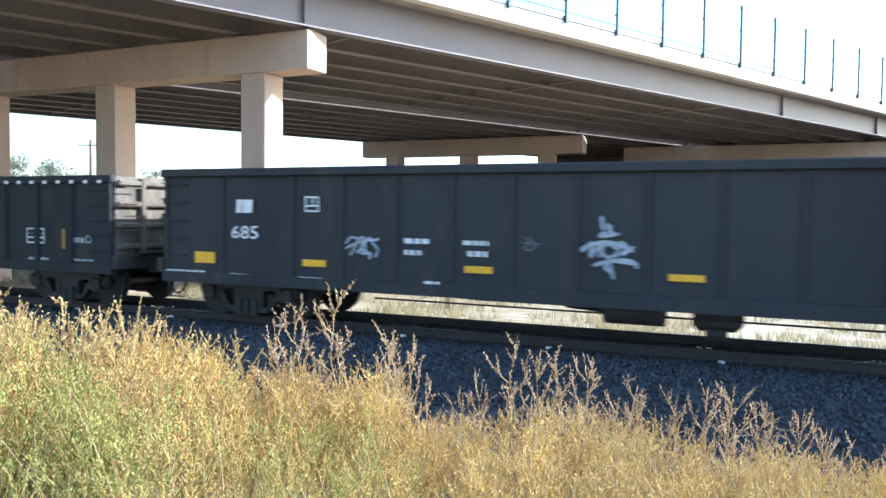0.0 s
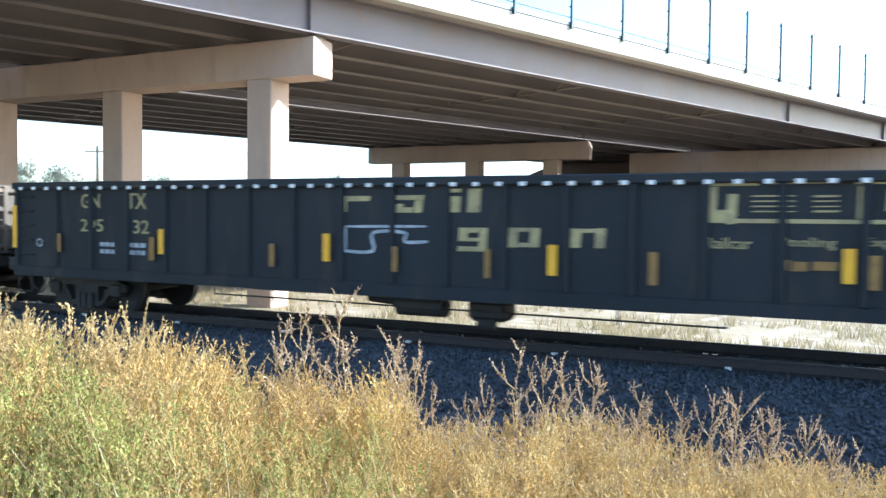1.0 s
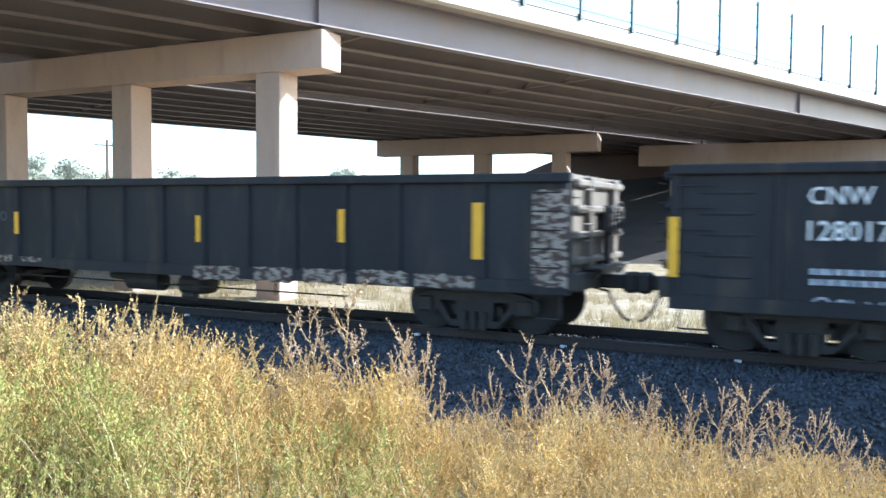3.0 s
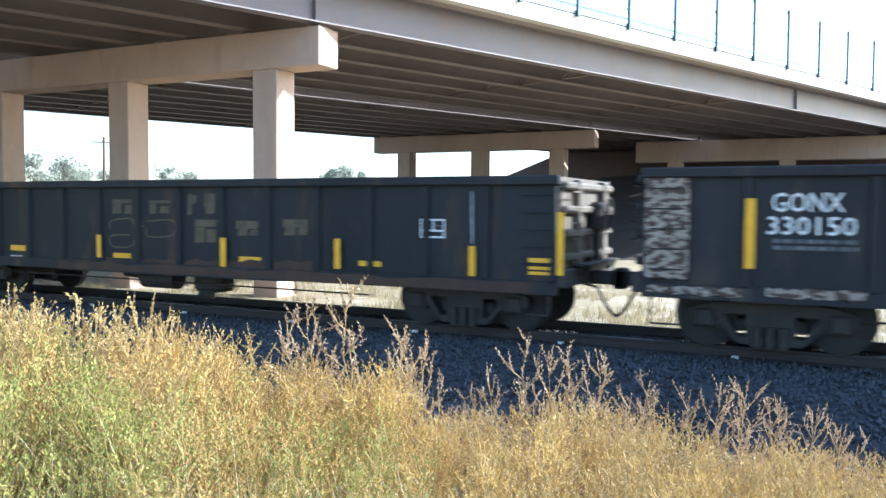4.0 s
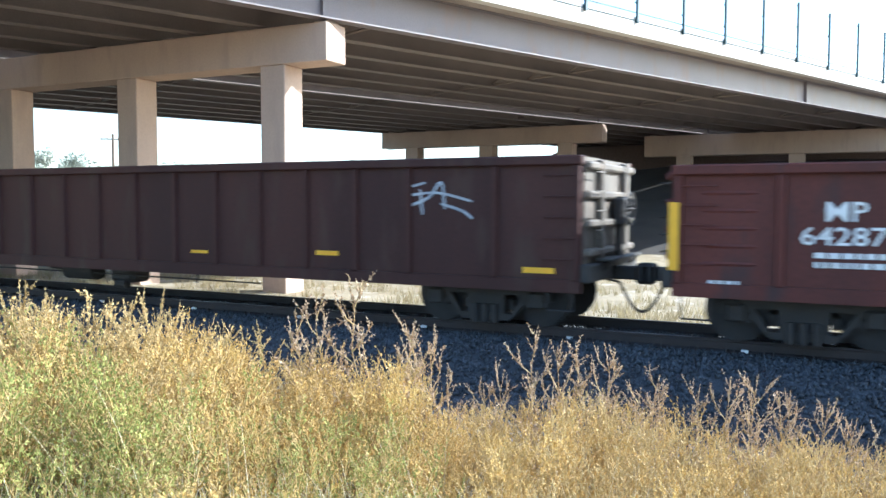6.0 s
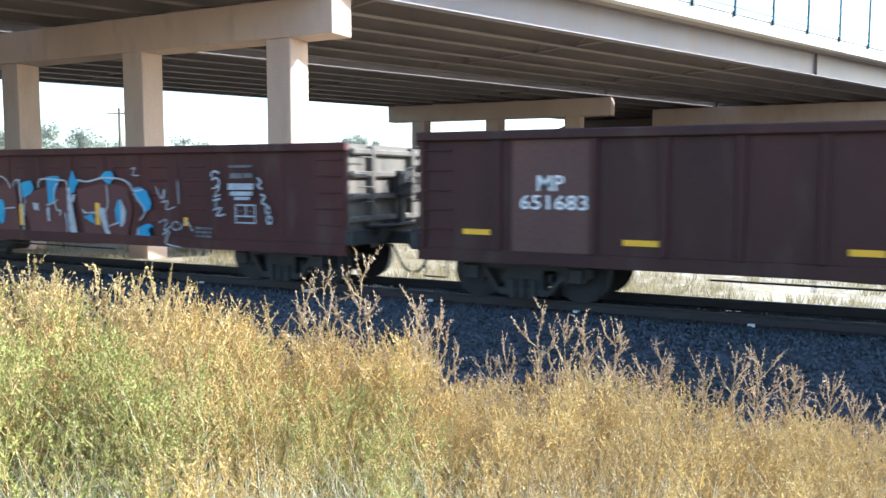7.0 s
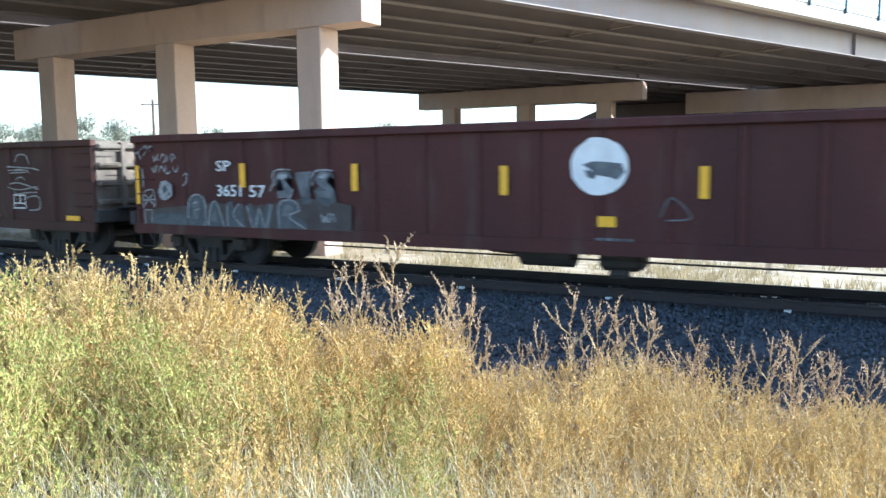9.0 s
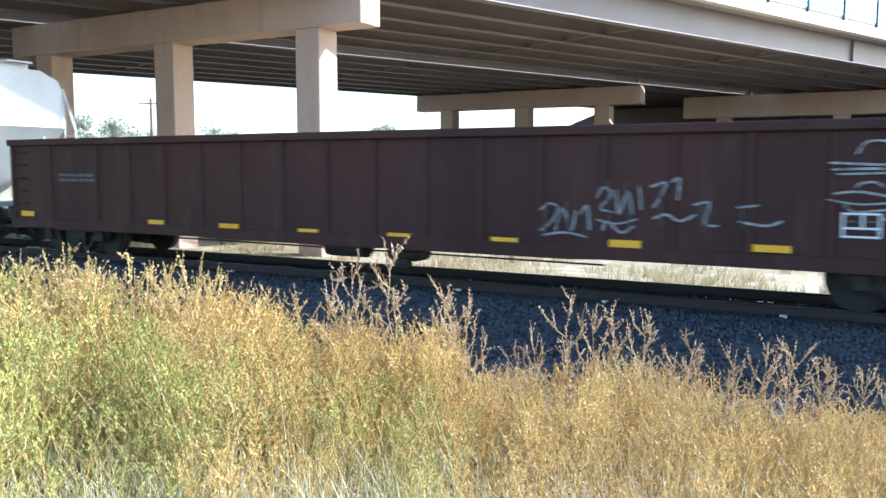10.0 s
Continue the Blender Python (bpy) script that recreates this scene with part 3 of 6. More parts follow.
def ladder(car, x0, x1, z0, z1, y, rungs, material, along="x"):
    """Grab irons, each bent to the sheet at both ends; along y they stand at x = y on a car end."""
    bm = bmesh.new()
    if along == "x":
        pts = [(x0, y, 0), (x0, y - 0.07, 0), (x1, y - 0.07, 0), (x1, y, 0)]
    else:
        pts = [(y, x0, 0), (y, x1, 0)]
    for a, b in zip(pts, pts[1:]):
        rod(bm, a, b, 0.012, 6)
    first = part("grab_iron", bm, material, car)
    first.matrix_basis = Matrix.Translation((0, 0, z0))
    for i in range(1, rungs):
        share("grab_iron", first, car, Matrix.Translation((0, 0, z0 + (z1 - z0) * i / (rungs - 1))))


def gondola(label, length, rim, sill, paint, x_left, ribs=1.035, rib_w=0.14, rib_d=0.07, corrugated=False, belly=None, end_mat=None, flat_panels=(), teeth=False, sill_mat=None, seed=0, posts=None):
    """An open gondola. Local x from its left end, y from the near side inward, z from the rail head."""
    r = random.Random(seed)
    car = thing("gondola_car", label, "freight car", "freight cars of the train")
    L, W = length, 2 * HALF
    # side sheets, with floor and far side
    for y0, y1, nm in ((0.07, 0.10, "side_sheet"), (W - 0.10, W - 0.07, "side_sheet")):
        cube(nm, 0.02, L - 0.02, y0, y1, sill + 0.05, rim - 0.05, [paint], car)
    cube("floor", 0.1, L - 0.1, 0.11, W - 0.11, 1.02, 1.10, M_INSIDE, car)
    # rim: rounded top chord
    for y0 in (-0.03, W - 0.13):
        bm = bmesh.new()
        box(bm, 0, L, y0, y0 + 0.16, rim - 0.15, rim, 0.02)
        part("top_chord", bm, paint, car)
    # bottom sill, deeper in the middle
    b0, b1, drop = belly or (0.30, 0.70, 0.0)
    bm = bmesh.new()
    out = [(0.02, sill + 0.22), (0.02, sill + 0.02), (b0 * L, sill + 0.02), (b0 * L + 0.5, sill - drop), (b1 * L - 0.5, sill - drop), (b1 * L, sill + 0.02), (L - 0.02, sill + 0.02), (L - 0.02, sill + 0.22)]
    prism(bm, out, 0.0, 0.07)
    part("side_sill", bm, sill_mat or paint, car)
    bm = bmesh.new()
    prism(bm, out, W - 0.07, W)
    part("side_sill", bm, paint, car)
    # side posts
    bm = bmesh.new()
    prism(bm, [(-rib_w / 2, sill + 0.2), (rib_w / 2, sill + 0.2), (rib_w / 2, rim - 0.13), (-rib_w / 2, rim - 0.13)], 0.07 - rib_d, 0.08)
    for v in bm.verts:
        if v.co.y < 0.07:
            v.co.x *= 0.62
    post = part("side_post", bm, paint, car)
    inner = max(1, round((L - 6.0) / ribs))
    xs_ = [0.10, 1.45] + [3.0 + (L - 6.0) * i / inner for i in range(inner + 1)] + [L - 1.45, L - 0.10]
    xs_ = posts or xs_
    car["post"] = 0.07 - rib_d
    car["face"] = (0.05 if corrugated else 0.06) if rib_d > 0.05 else 0.07 - rib_d - 0.004
    post.matrix_basis = Matrix.Translation((xs_[0], 0, 0))
    for x in xs_[1:]:
        share("side_post", post, car, Matrix.Translation((x, 0, 0)))
    if corrugated:
        ribs = {}
        for a, b in zip(xs_, xs_[1:]):
            if any(f0 <= (a + b) / 2 / L <= f1 for f0, f1 in flat_panels):
                continue
            w = round(b - a - rib_w * 1.8, 3)
            for k in range(5):
                m = Matrix.Translation((a + rib_w * 0.9, 0, sill + 0.5 + k * (rim - sill - 0.9) / 4))
                if w in ribs:
                    share("corrugation", ribs[w], car, m)
                    continue
                bm = bmesh.new()
                rod(bm, (0, 0.15, 0), (w * 0.22, 0.132, 0), 0.05, 8, 0.075)
                rod(bm, (w * 0.22, 0.132, 0), (w * 0.78, 0.132, 0), 0.075, 8)
                rod(bm, (w * 0.78, 0.132, 0), (w, 0.15, 0), 0.075, 8, 0.05)
                ribs[w] = part("corrugation", bm, paint, car)
                ribs[w].matrix_basis = m
    if teeth:
        n = 52
        slot = cube("tie_down_slot", -0.055, 0.055, -0.036, -0.028, rim - 0.165, rim - 0.10, M_WHITE, car, "bright tie-down slot under the rim", 0.004)
        slot.matrix_basis = Matrix.Translation((0.3, 0, 0))
        for i in range(1, n):
            share("tie_down_slot", slot, car, Matrix.Translation((0.3 + (L - 0.6) * i / (n - 1), 0, 0)))
    # ends: ribbed sheets; the right one carries the sun's brightness in its colour
    em = end_mat or P_SUNEND
    for x, s in ((0.03, -1), (L - 0.03, 1)):
        bm = bmesh.new()
        box(bm, x - 0.03, x + 0.03, 0.10, W - 0.10, sill + 0.25, rim - 0.02)
        e = part("end_sheet", bm, em if s > 0 else paint, car, "weathered steel end sheet, coloured lighter on the sunlit end")
        bm = bmesh.new()
        for k in range(4):
            z = 1.25 + k * (rim - 1.40) / 3
            box(bm, min(x, x + s * 0.13), max(x, x + s * 0.13), 0.12, W - 0.12, z - 0.06, z + 0.06, 0.03)
        for yy in (0.75, W - 0.75):
            box(bm, min(x, x + s * 0.15), max(x, x + s * 0.15), yy - 0.06, yy + 0.06, 1.1, rim - 0.05, 0.02)
        part("end_rib", bm, em if s > 0 else paint, e)
        bm = bmesh.new()
        box(bm, min(x, x + s * 0.16), max(x, x + s * 0.16), 0.0, W, 0.80, 1.08, 0.02)
        part("end_sill", bm, M_TRUCK, car)
        coupler(car, x + s * 0.02, s)
        ladder(car, 0.18, 0.62, 1.3, rim - 0.25, x + s * 0.2, 5, M_TRUCK if s < 0 else em, "y")
    bm = bmesh.new()
    for k in range(20):
        a0, a1 = k * math.pi / 10, (k + 1) * math.pi / 10
        rod(bm, (L + 0.30, HALF + 0.30 + 0.27 * math.cos(a0), 1.92 + 0.27 * math.sin(a0)), (L + 0.30, HALF + 0.30 + 0.27 * math.cos(a1), 1.92 + 0.27 * math.sin(a1)), 0.016, 5)
    for k in range(4):
        a0 = k * math.pi / 4
        rod(bm, (L + 0.30, HALF + 0.30 - 0.27 * math.cos(a0), 1.92 - 0.27 * math.sin(a0)), (L + 0.30, HALF + 0.30 + 0.27 * math.cos(a0), 1.92 + 0.27 * math.sin(a0)), 0.011, 5)
    part("brake_wheel", bm, M_TRUCK, car, "round hand-brake wheel on the car end")
    bm = bmesh.new()
    box(bm, L + 0.02, L + 0.24, HALF + 0.06, HALF + 0.50, 1.62, 2.12, 0.05)
    box(bm, L + 0.06, L + 0.16, HALF + 0.16, HALF + 0.34, 1.08, 1.64, 0.03)
    rod(bm, (L + 0.2, HALF + 0.30, 1.92), (L + 0.30, HALF + 0.30, 1.92), 0.05, 8)
    part("brake_housing", bm, M_TRUCK, car, "dark hand-brake gear housing with its chain guide")
    bm = bmesh.new()
    box(bm, L + 0.02, L + 0.30, 0.55, W - 0.35, 1.10, 1.14, 0.008)
    for yy in (0.75, W - 0.60):
        rod(bm, (L + 0.02, yy, 0.85), (L + 0.28, yy, 1.10), 0.02, 6)
    part("brake_step", bm, M_TRUCK, car, "narrow brake step across the car end")
    ladder(car, L - 0.60, L - 0.14, 1.15, rim - 0.3, 0.06, 5, paint)
    ladder(car, 0.14, 0.60, 1.15, rim - 0.3, 0.06, 5, paint)
    # corner steps and underframe
    for x in (0.35, L - 0.35):
        bm = bmesh.new()
        for k in (-0.2, 0.2):
            rod(bm, (x + k, 0.03, sill + 0.1), (x + k, 0.03, 0.36), 0.014, 6)
        rod(bm, (x - 0.2, 0.03, 0.36), (x + 0.2, 0.03, 0.36), 0.014, 6)
        part("corner_step", bm, M_TRUCK, car)
    bm = bmesh.new()
    box(bm, 0.3, L - 0.3, HALF - 0.2, HALF + 0.2, 0.66, 1.02)
    for k in range(7):
        x = 1.5 + (L - 3.0) * k / 6
        box(bm, x - 0.06, x + 0.06, 0.08, W - 0.08, 0.78, 1.02)
    part("centre_sill", bm, M_TRUCK, car)
    bm = bmesh.new()
    x = L * r.uniform(0.43, 0.47)
    rod(bm, (x - 0.45, 0.62, 0.52), (x + 0.45, 0.62, 0.52), 0.20, 14)
    box(bm, x - 0.40, x + 0.40, 0.5, 0.9, 0.34, 0.62, 0.06)
    box(bm, x + 0.85, x + 1.55, 0.55, 1.1, 0.30, 0.66, 0.08)
    rod(bm, (x + 1.05, 0.6, 0.26), (x + 1.35, 0.6, 0.26), 0.10, 8)
    rod(bm, (x - 1.1, 0.7, 0.6), (x - 0.4, 0.7, 0.55), 0.09, 8)
    rod(bm, (x - 4.5, 0.5, 0.50), (x + 5.0, 0.5, 0.46), 0.016, 6)
    for k in (-3.1, 3.4):
        rod(bm, (x + k, 0.5, 0.70), (x + k, 0.5, 0.40), 0.02, 6)
    part("brake_gear", bm, M_TRUCK, car, "brake cylinder, reservoir and rods under the floor")
    trucks(car, 0, L)
    moving.append((car, x_left))
    return car


def strip(car, x, z, w, h, material=None):
    """A reflector: upright ones sit on a post, flat ones on the sheet."""
    bm = bmesh.new()
    y = car["post"] - 0.008 if h > w else car["face"] - 0.006
    box(bm, x, x + w, y, y + 0.009, z, z + h, 0.002)
    return part("reflector", bm, material or M_YELLOW, car, "yellow reflective strip" if material is None else "")


def bars(car, x, z, w, h, rows=2, material=None):
    """Small stencilled data too fine to read: short bars."""
    proud = car["face"]
    for k in range(rows):
        xx, zz = x, z - k * h * 1.7
        while xx < x + w:
            ww = random.uniform(0.05, 0.16)
            cube("stencil_bar", xx, min(xx + ww, x + w), proud, proud + 0.002, zz, zz + h, material or M_WHITE, car)
            xx += ww + 0.035


def frame_box(car, x, z, w, h, material=None):
    """A boxed stencil: an outline, one upright and one level bar."""
    proud, t = car["face"], 0.028
    bm = bmesh.new()
    outer = [bm.verts.new((px, proud, pz)) for px, pz in ((x, z), (x + w, z), (x + w, z + h), (x, z + h))]
    inner = [bm.verts.new((px, proud, pz)) for px, pz in ((x + t, z + t), (x + w - t, z + t), (x + w - t, z + h - t), (x + t, z + h - t))]
    for i in range(4):
        j = (i + 1) % 4
        bm.faces.new((outer[i], outer[j], inner[j], inner[i]))
    part("inspection_stencil", bm, material or M_WHITE, car, "white boxed lubrication stencil")
    cube("stencil_bar", x + t, x + w - t, proud, proud + 0.002, z + h * 0.34, z + h * 0.34 + t, material or M_WHITE, car)
    cube("stencil_bar", x + w * 0.5, x + w * 0.5 + t, proud, proud + 0.002, z + h * 0.34 + t, z + h - t, material or M_WHITE, car)
    for k in (0.14, 0.62):
        cube("stencil_bar", x + w * k, x + w * (k + 0.22), proud, proud + 0.002, z + h * 0.62, z + h * 0.62 + t * 0.8, M_DULL, car)


def covered_hopper(x_left, L=16.5):
    car = thing("hopper_car", "pale grey covered hopper car with a roof walk", "freight car", "freight cars of the train")
    W = 2 * HALF
    sect = [(0.05, 1.5), (0.05, 3.90), (0.25, 4.30), (0.75, 4.53), (W - 0.75, 4.53), (W - 0.25, 4.30), (W - 0.05, 3.90), (W - 0.05, 1.5)]
    bm = bmesh.new()
    ends = []
    for x, inset in ((0.45, 0), (L - 0.45, 0)):
        ends.append([bm.verts.new((x, y, z)) for y, z in sect])
    for i in range(len(sect)):
        j = (i + 1) % len(sect)
        bm.faces.new((ends[0][i], ends[1][i], ends[1][j], ends[0][j]))
    for x, s, ring in ((0.45, 1, ends[0]), (L - 0.45, -1, ends[1])):
        # upright end above, slope sheet running in below
        low = [bm.verts.new((x, 0.05, 3.05)), bm.verts.new((x, W - 0.05, 3.05))]
        foot = [bm.verts.new((x + s * 2.0, 0.05, 1.5)), bm.verts.new((x + s * 2.0, W - 0.05, 1.5))]
        bm.faces.new([low[0]] + ring[1:7] + [low[1]])
        bm.faces.new((low[0], low[1], foot[1], foot[0]))
    bmesh.ops.delete(bm, geom=[ends[0][0], ends[0][7], ends[1][0], ends[1][7]], context="VERTS")
    bmesh.ops.holes_fill(bm, edges=bm.edges)
    bmesh.ops.recalc_face_normals(bm, faces=bm.faces)
    part("hopper_body", bm, P_HOPPER, car, "pale grey curved hopper body with slope ends")
    bm = bmesh.new()
    box(bm, 0.2, L - 0.2, HALF - 0.35, HALF + 0.35, 4.66, 4.70, 0.005)
    for k in range(12):
        x = 0.5 + (L - 1.0) * k / 11
        box(bm, x - 0.03, x + 0.03, HALF - 0.4, HALF + 0.4, 4.52, 4.66)
    part("roof_walk", bm, P_HOPPER, car, "grating walk along the roof")
    for k in range(8):
        bm = bmesh.new()
        x = 1.6 + (L - 3.2) * k / 7
        rod(bm, (x, HALF - 0.75, 4.45), (x, HALF - 0.75, 4.70), 0.36, 16)
        part("roof_hatch", bm, P_HOPPER, car, "round roof hatch")
    for x, s in ((0.05, -1), (L - 0.05, 1)):
        bm = bmesh.new()
        box(bm, min(x, x - s * 1.9), max(x, x - s * 1.9), 0.1, W - 0.1, 1.0, 1.12, 0.01)
        part("end_platform", bm, P_HOPPER, car)
        for yy in (0.06, W - 0.06):
            bm = bmesh.new()
            rod(bm, (x, yy, 0.55), (x, yy, 3.0), 0.03, 6)
            rod(bm, (x - s * 0.45, yy, 0.55), (x - s * 0.45, yy, 4.1), 0.03, 6)
            for k in range(9):
                rod(bm, (x, yy, 0.6 + 0.28 * k), (x - s * 0.45, yy, 0.6 + 0.28 * k), 0.014, 5)
            rod(bm, (x, yy, 3.0), (x - s * 0.45, yy, 4.1), 0.03, 6)
            part("end_ladder", bm, P_HOPPER, car, "white side ladder at the car end")
        bm = bmesh.new()
        rod(bm, (x - s * 0.1, 0.5, 1.1), (x - s * 0.85, 0.5, 3.1), 0.05, 6)
        rod(bm, (x - s * 0.1, W - 0.5, 1.1), (x - s * 0.85, W - 0.5, 3.1), 0.05, 6)
        part("end_brace", bm, P_HOPPER, car)
        coupler(car, x, s)
    bm = bmesh.new()
    for k in range(3):
        x = L * (0.25 + 0.25 * k)
        v = [bm.verts.new(c) for c in ((x - 1.6, 0.3, 1.5), (x + 1.6, 0.3, 1.5), (x + 1.6, W - 0.3, 1.5), (x - 1.6, W - 0.3, 1.5), (x - 0.4, HALF - 0.5, 0.55), (x + 0.4, HALF - 0.5, 0.55), (x + 0.4, HALF + 0.5, 0.55), (x - 0.4, HALF + 0.5, 0.55))]
        for a in range(4):
            b = (a + 1) % 4
            bm.faces.new((v[a], v[b], v[4 + b], v[4 + a]))
        bm.faces.new(v[4:])
    part("discharge_hopper", bm, P_HOPPER, car)
    trucks(car, 0, L, 1.7)
    moving.append((car, x_left))
    return car


# ---- the cars, from the head of the view backwards; x is where each left end stands at 0 s ----
car_a = gondola("black steel gondola car with white markings", 20.5, 2.77, 0.62, P_BLACK, -11.44, rib_w=0.10, rib_d=0.05, seed=1)
car_b = gondola("black gondola car with faded yellow lettering", 20.52, 2.68, 0.68, P_NAVY, -33.26, teeth=True, seed=2, posts=[0.1, 1.3] + [2.3 + 1.002 * i for i in range(18)] + [20.42])
car_c = gondola("faded black gondola car with a chalky scrawl", 20.6, 2.69, 0.62, P_CHAR, -55.2, rib_d=0.045, corrugated=True, flat_panels=((0.07, 0.17), (0.85, 1.0)), seed=3)
car_d = gondola("worn black gondola car with bare pale patches", 16.56, 2.60, 0.72, P_CHAR, -73.2, seed=4)
car_e = gondola("blue-black gondola car with faded yellow logo blocks", 15.87, 2.51, 0.66, P_DUSK, -90.3, seed=5, posts=[0.1, 1.5, 3.0] + [3.96 + 1.07 * i for i in range(11)] + [15.77])
car_f = gondola("oxide red gondola car with white markings", 16.53, 2.55, 0.66, P_RUST, -108.2, corrugated=True, belly=(0.30, 0.70, 0.12), flat_panels=((0.09, 0.20),), end_mat=P_SUNRED, seed=6)
car_g = gondola("dark brown gondola car with white markings", 20.6, 2.73, 0.62, P_BROWN, -130.1, seed=7)
car_h = gondola("rust brown gondola car covered in blue and white graffiti", 20.15, 2.60, 0.60, P_MAROON, -151.65, rib_d=0.025, corrugated=True, flat_panels=((0.0, 0.15), (0.85, 1.0)), seed=8)
car_i = gondola("maroon gondola car with a white disc and grey graffiti", 20.35, 2.66, 0.61, P_MAROON, -173.4, rib_d=0.04, seed=9)
car_j = gondola("dark brown gondola car with chalky scribbles", 20.5, 2.62, 0.58, P_BROWN, -195.15, rib_d=0.045, seed=10)
covered_hopper(-195.15 - 1.35 - 16.5)


# ---- markings ----
def write_in(car, text, x0, x1, z0, z1, material=None):
    """Lettering fitted between x0 and x1, z0 and z1, on the car's near side."""
    ob = lettering("lettering", text, 1.0, material or M_WHITE, car, 0, 0, 0, 1.0, 0.012)
    proud = layer(car)
    co = [v.co for v in ob.data.vertices]
    xa, xb, za, zb = min(c.x for c in co), max(c.x for c in co), min(c.z for c in co), max(c.z for c in co)
    ob.data.transform(Matrix.Translation((x0, proud, z0)) @ Matrix.Diagonal(((x1 - x0) / (xb - xa), 1, (z1 - z0) / (zb - za), 1)) @ Matrix.Translation((-xa, 0, -za)))
    return ob


def block(car, x0, x1, z0, z1, material):
    """One plain painted block of a worn emblem."""
    bm = bmesh.new()
    patch(bm, [(x0, z0), (x1, z0 + 0.005), (x1 + 0.02, z1), (x0 + 0.02, z1)], layer(car))
    return part("emblem_block", bm, material, car)


def layer(car):
    """The next paint layer outward, so that no two lie in one plane."""
    car["layers"] = car.get("layers", 0) + 1
    return car["face"] - 0.0004 * car["layers"]


def spray(car, w, material, lines):
    """Hand-sprayed strokes on the near side."""
    for k, pts in enumerate(lines):
        bm = bmesh.new()
        fine = []
        for i in range(len(pts) - 1):
            p0, p1, p2, p3 = pts[max(i - 1, 0)], pts[i], pts[i + 1], pts[min(i + 2, len(pts) - 1)]
            for s in range(4):
                t = s / 4
                fine.append(tuple(0.5 * (2 * b + (c - a) * t + (2 * a - 5 * b + 4 * c - d) * t * t + (3 * b - a - 3 * c + d) * t ** 3) for a, b, c, d in zip(p0, p1, p2, p3)))
        fine.append(pts[-1])
        ribbon(bm, fine, w * random.uniform(0.8, 1.15), layer(car), 0.6)
        part("graffiti_stroke", bm, material, car, "hand-sprayed graffiti line")


def fill(car, material, shapes):
    """Sprayed filled patches on the near side, their edges a little wavy."""
    for k, pts in enumerate(shapes):
        bm = bmesh.new()
        edge = []
        for (x0, z0), (x1, z1) in zip(pts, pts[1:] + pts[:1]):
            n = max(1, int(math.hypot(x1 - x0, z1 - z0) / 0.15))
            for i in range(n):
                t = i / n
                edge.append((x0 + (x1 - x0) * t + random.uniform(-0.012, 0.012), z0 + (z1 - z0) * t + random.uniform(-0.012, 0.012)))
        patch(bm, edge, layer(car))
        part("graffiti_fill", bm, material, car, "sprayed graffiti patch")


def bare(car, x0, x1, z0, z1):
    """A patch where the paint has gone and pale steel shows, with a ragged edge."""
    bm = bmesh.new()
    n = 14
    e = [(x0 + (x1 - x0) * i / n, z1 - random.uniform(0, 0.05)) for i in range(n + 1)] + [(x1 - (x1 - x0) * i / n, z0 + random.uniform(0, 0.05)) for i in range(n + 1)]
    patch(bm, e, -0.004)
    return part("bare_patch", bm, P_PEEL, car, "patch of pale bare steel")


def panel(car, x0, x1, z0, z1):
    bm = bmesh.new()
    box(bm, x0, x1, 0.0585, 0.07, z0, z1, 0.004)
    return part("repair_panel", bm, P_REPAIR, car, "lighter brown repaired side panel")


P_REPAIR = car_paint("lighter_brown_paint", (0.135, 0.066, 0.050), (0.105, 0.053, 0.043))
# black car with the short number
write_in(car_a, '685', 1.68, 2.28, 1.49, 1.73)
block(car_a, 1.78, 1.90, 1.96, 2.20, M_WHITE)
block(car_a, 1.92, 2.14, 1.96, 2.20, M_WHITE)
frame_box(car_a, 3.29, 1.99, 0.29, 0.27)
strip(car_a, 0.82, 1.02, 0.47, 0.21)
strip(car_a, 3.25, 1.04, 0.48, 0.12)
strip(car_a, 6.34, 1.05, 0.48, 0.11)
strip(car_a, 9.52, 1.06, 0.50, 0.10)
bars(car_a, 5.26, 1.49, 0.45, 0.083, 1)
bars(car_a, 5.26, 1.30, 0.34, 0.083, 1)
bars(car_a, 6.31, 1.49, 0.44, 0.072, 1)
bars(car_a, 6.39, 1.31, 0.37, 0.089, 1)
bars(car_a, 5.63, 0.83, 0.27, 0.055, 1)
bars(car_a, 5.22, 0.67, 0.55, 0.056, 1)
bars(car_a, 6.24, 0.66, 0.69, 0.063, 1)
bars(car_a, 3.17, 0.80, 0.47, 0.050, 1)
bars(car_a, 3.17, 0.67, 0.65, 0.049, 1)
bars(car_a, 0.11, 0.82, 0.96, 0.054, 1)
bars(car_a, 1.66, 0.81, 0.39, 0.041, 1)
bars(car_a, 7.55, 0.71, 0.20, 0.035, 1)
spray(car_a, 0.045, M_PALEGREY, [[(4.12, 1.45), (4.23, 1.57), (4.36, 1.53), (4.30, 1.38), (4.21, 1.26)], [(4.36, 1.53), (4.48, 1.57), (4.43, 1.38), (4.35, 1.32), (4.52, 1.37)], [(4.64, 1.54), (4.59, 1.56), (4.54, 1.53), (4.51, 1.46), (4.51, 1.38), (4.54, 1.32), (4.59, 1.29), (4.64, 1.31)], [(4.78, 1.56), (4.65, 1.50), (4.76, 1.37), (4.70, 1.24)], [(4.11, 1.37), (4.43, 1.50), (4.78, 1.54)], [(4.43, 1.29), (4.60, 1.31), (4.60, 1.20)]])
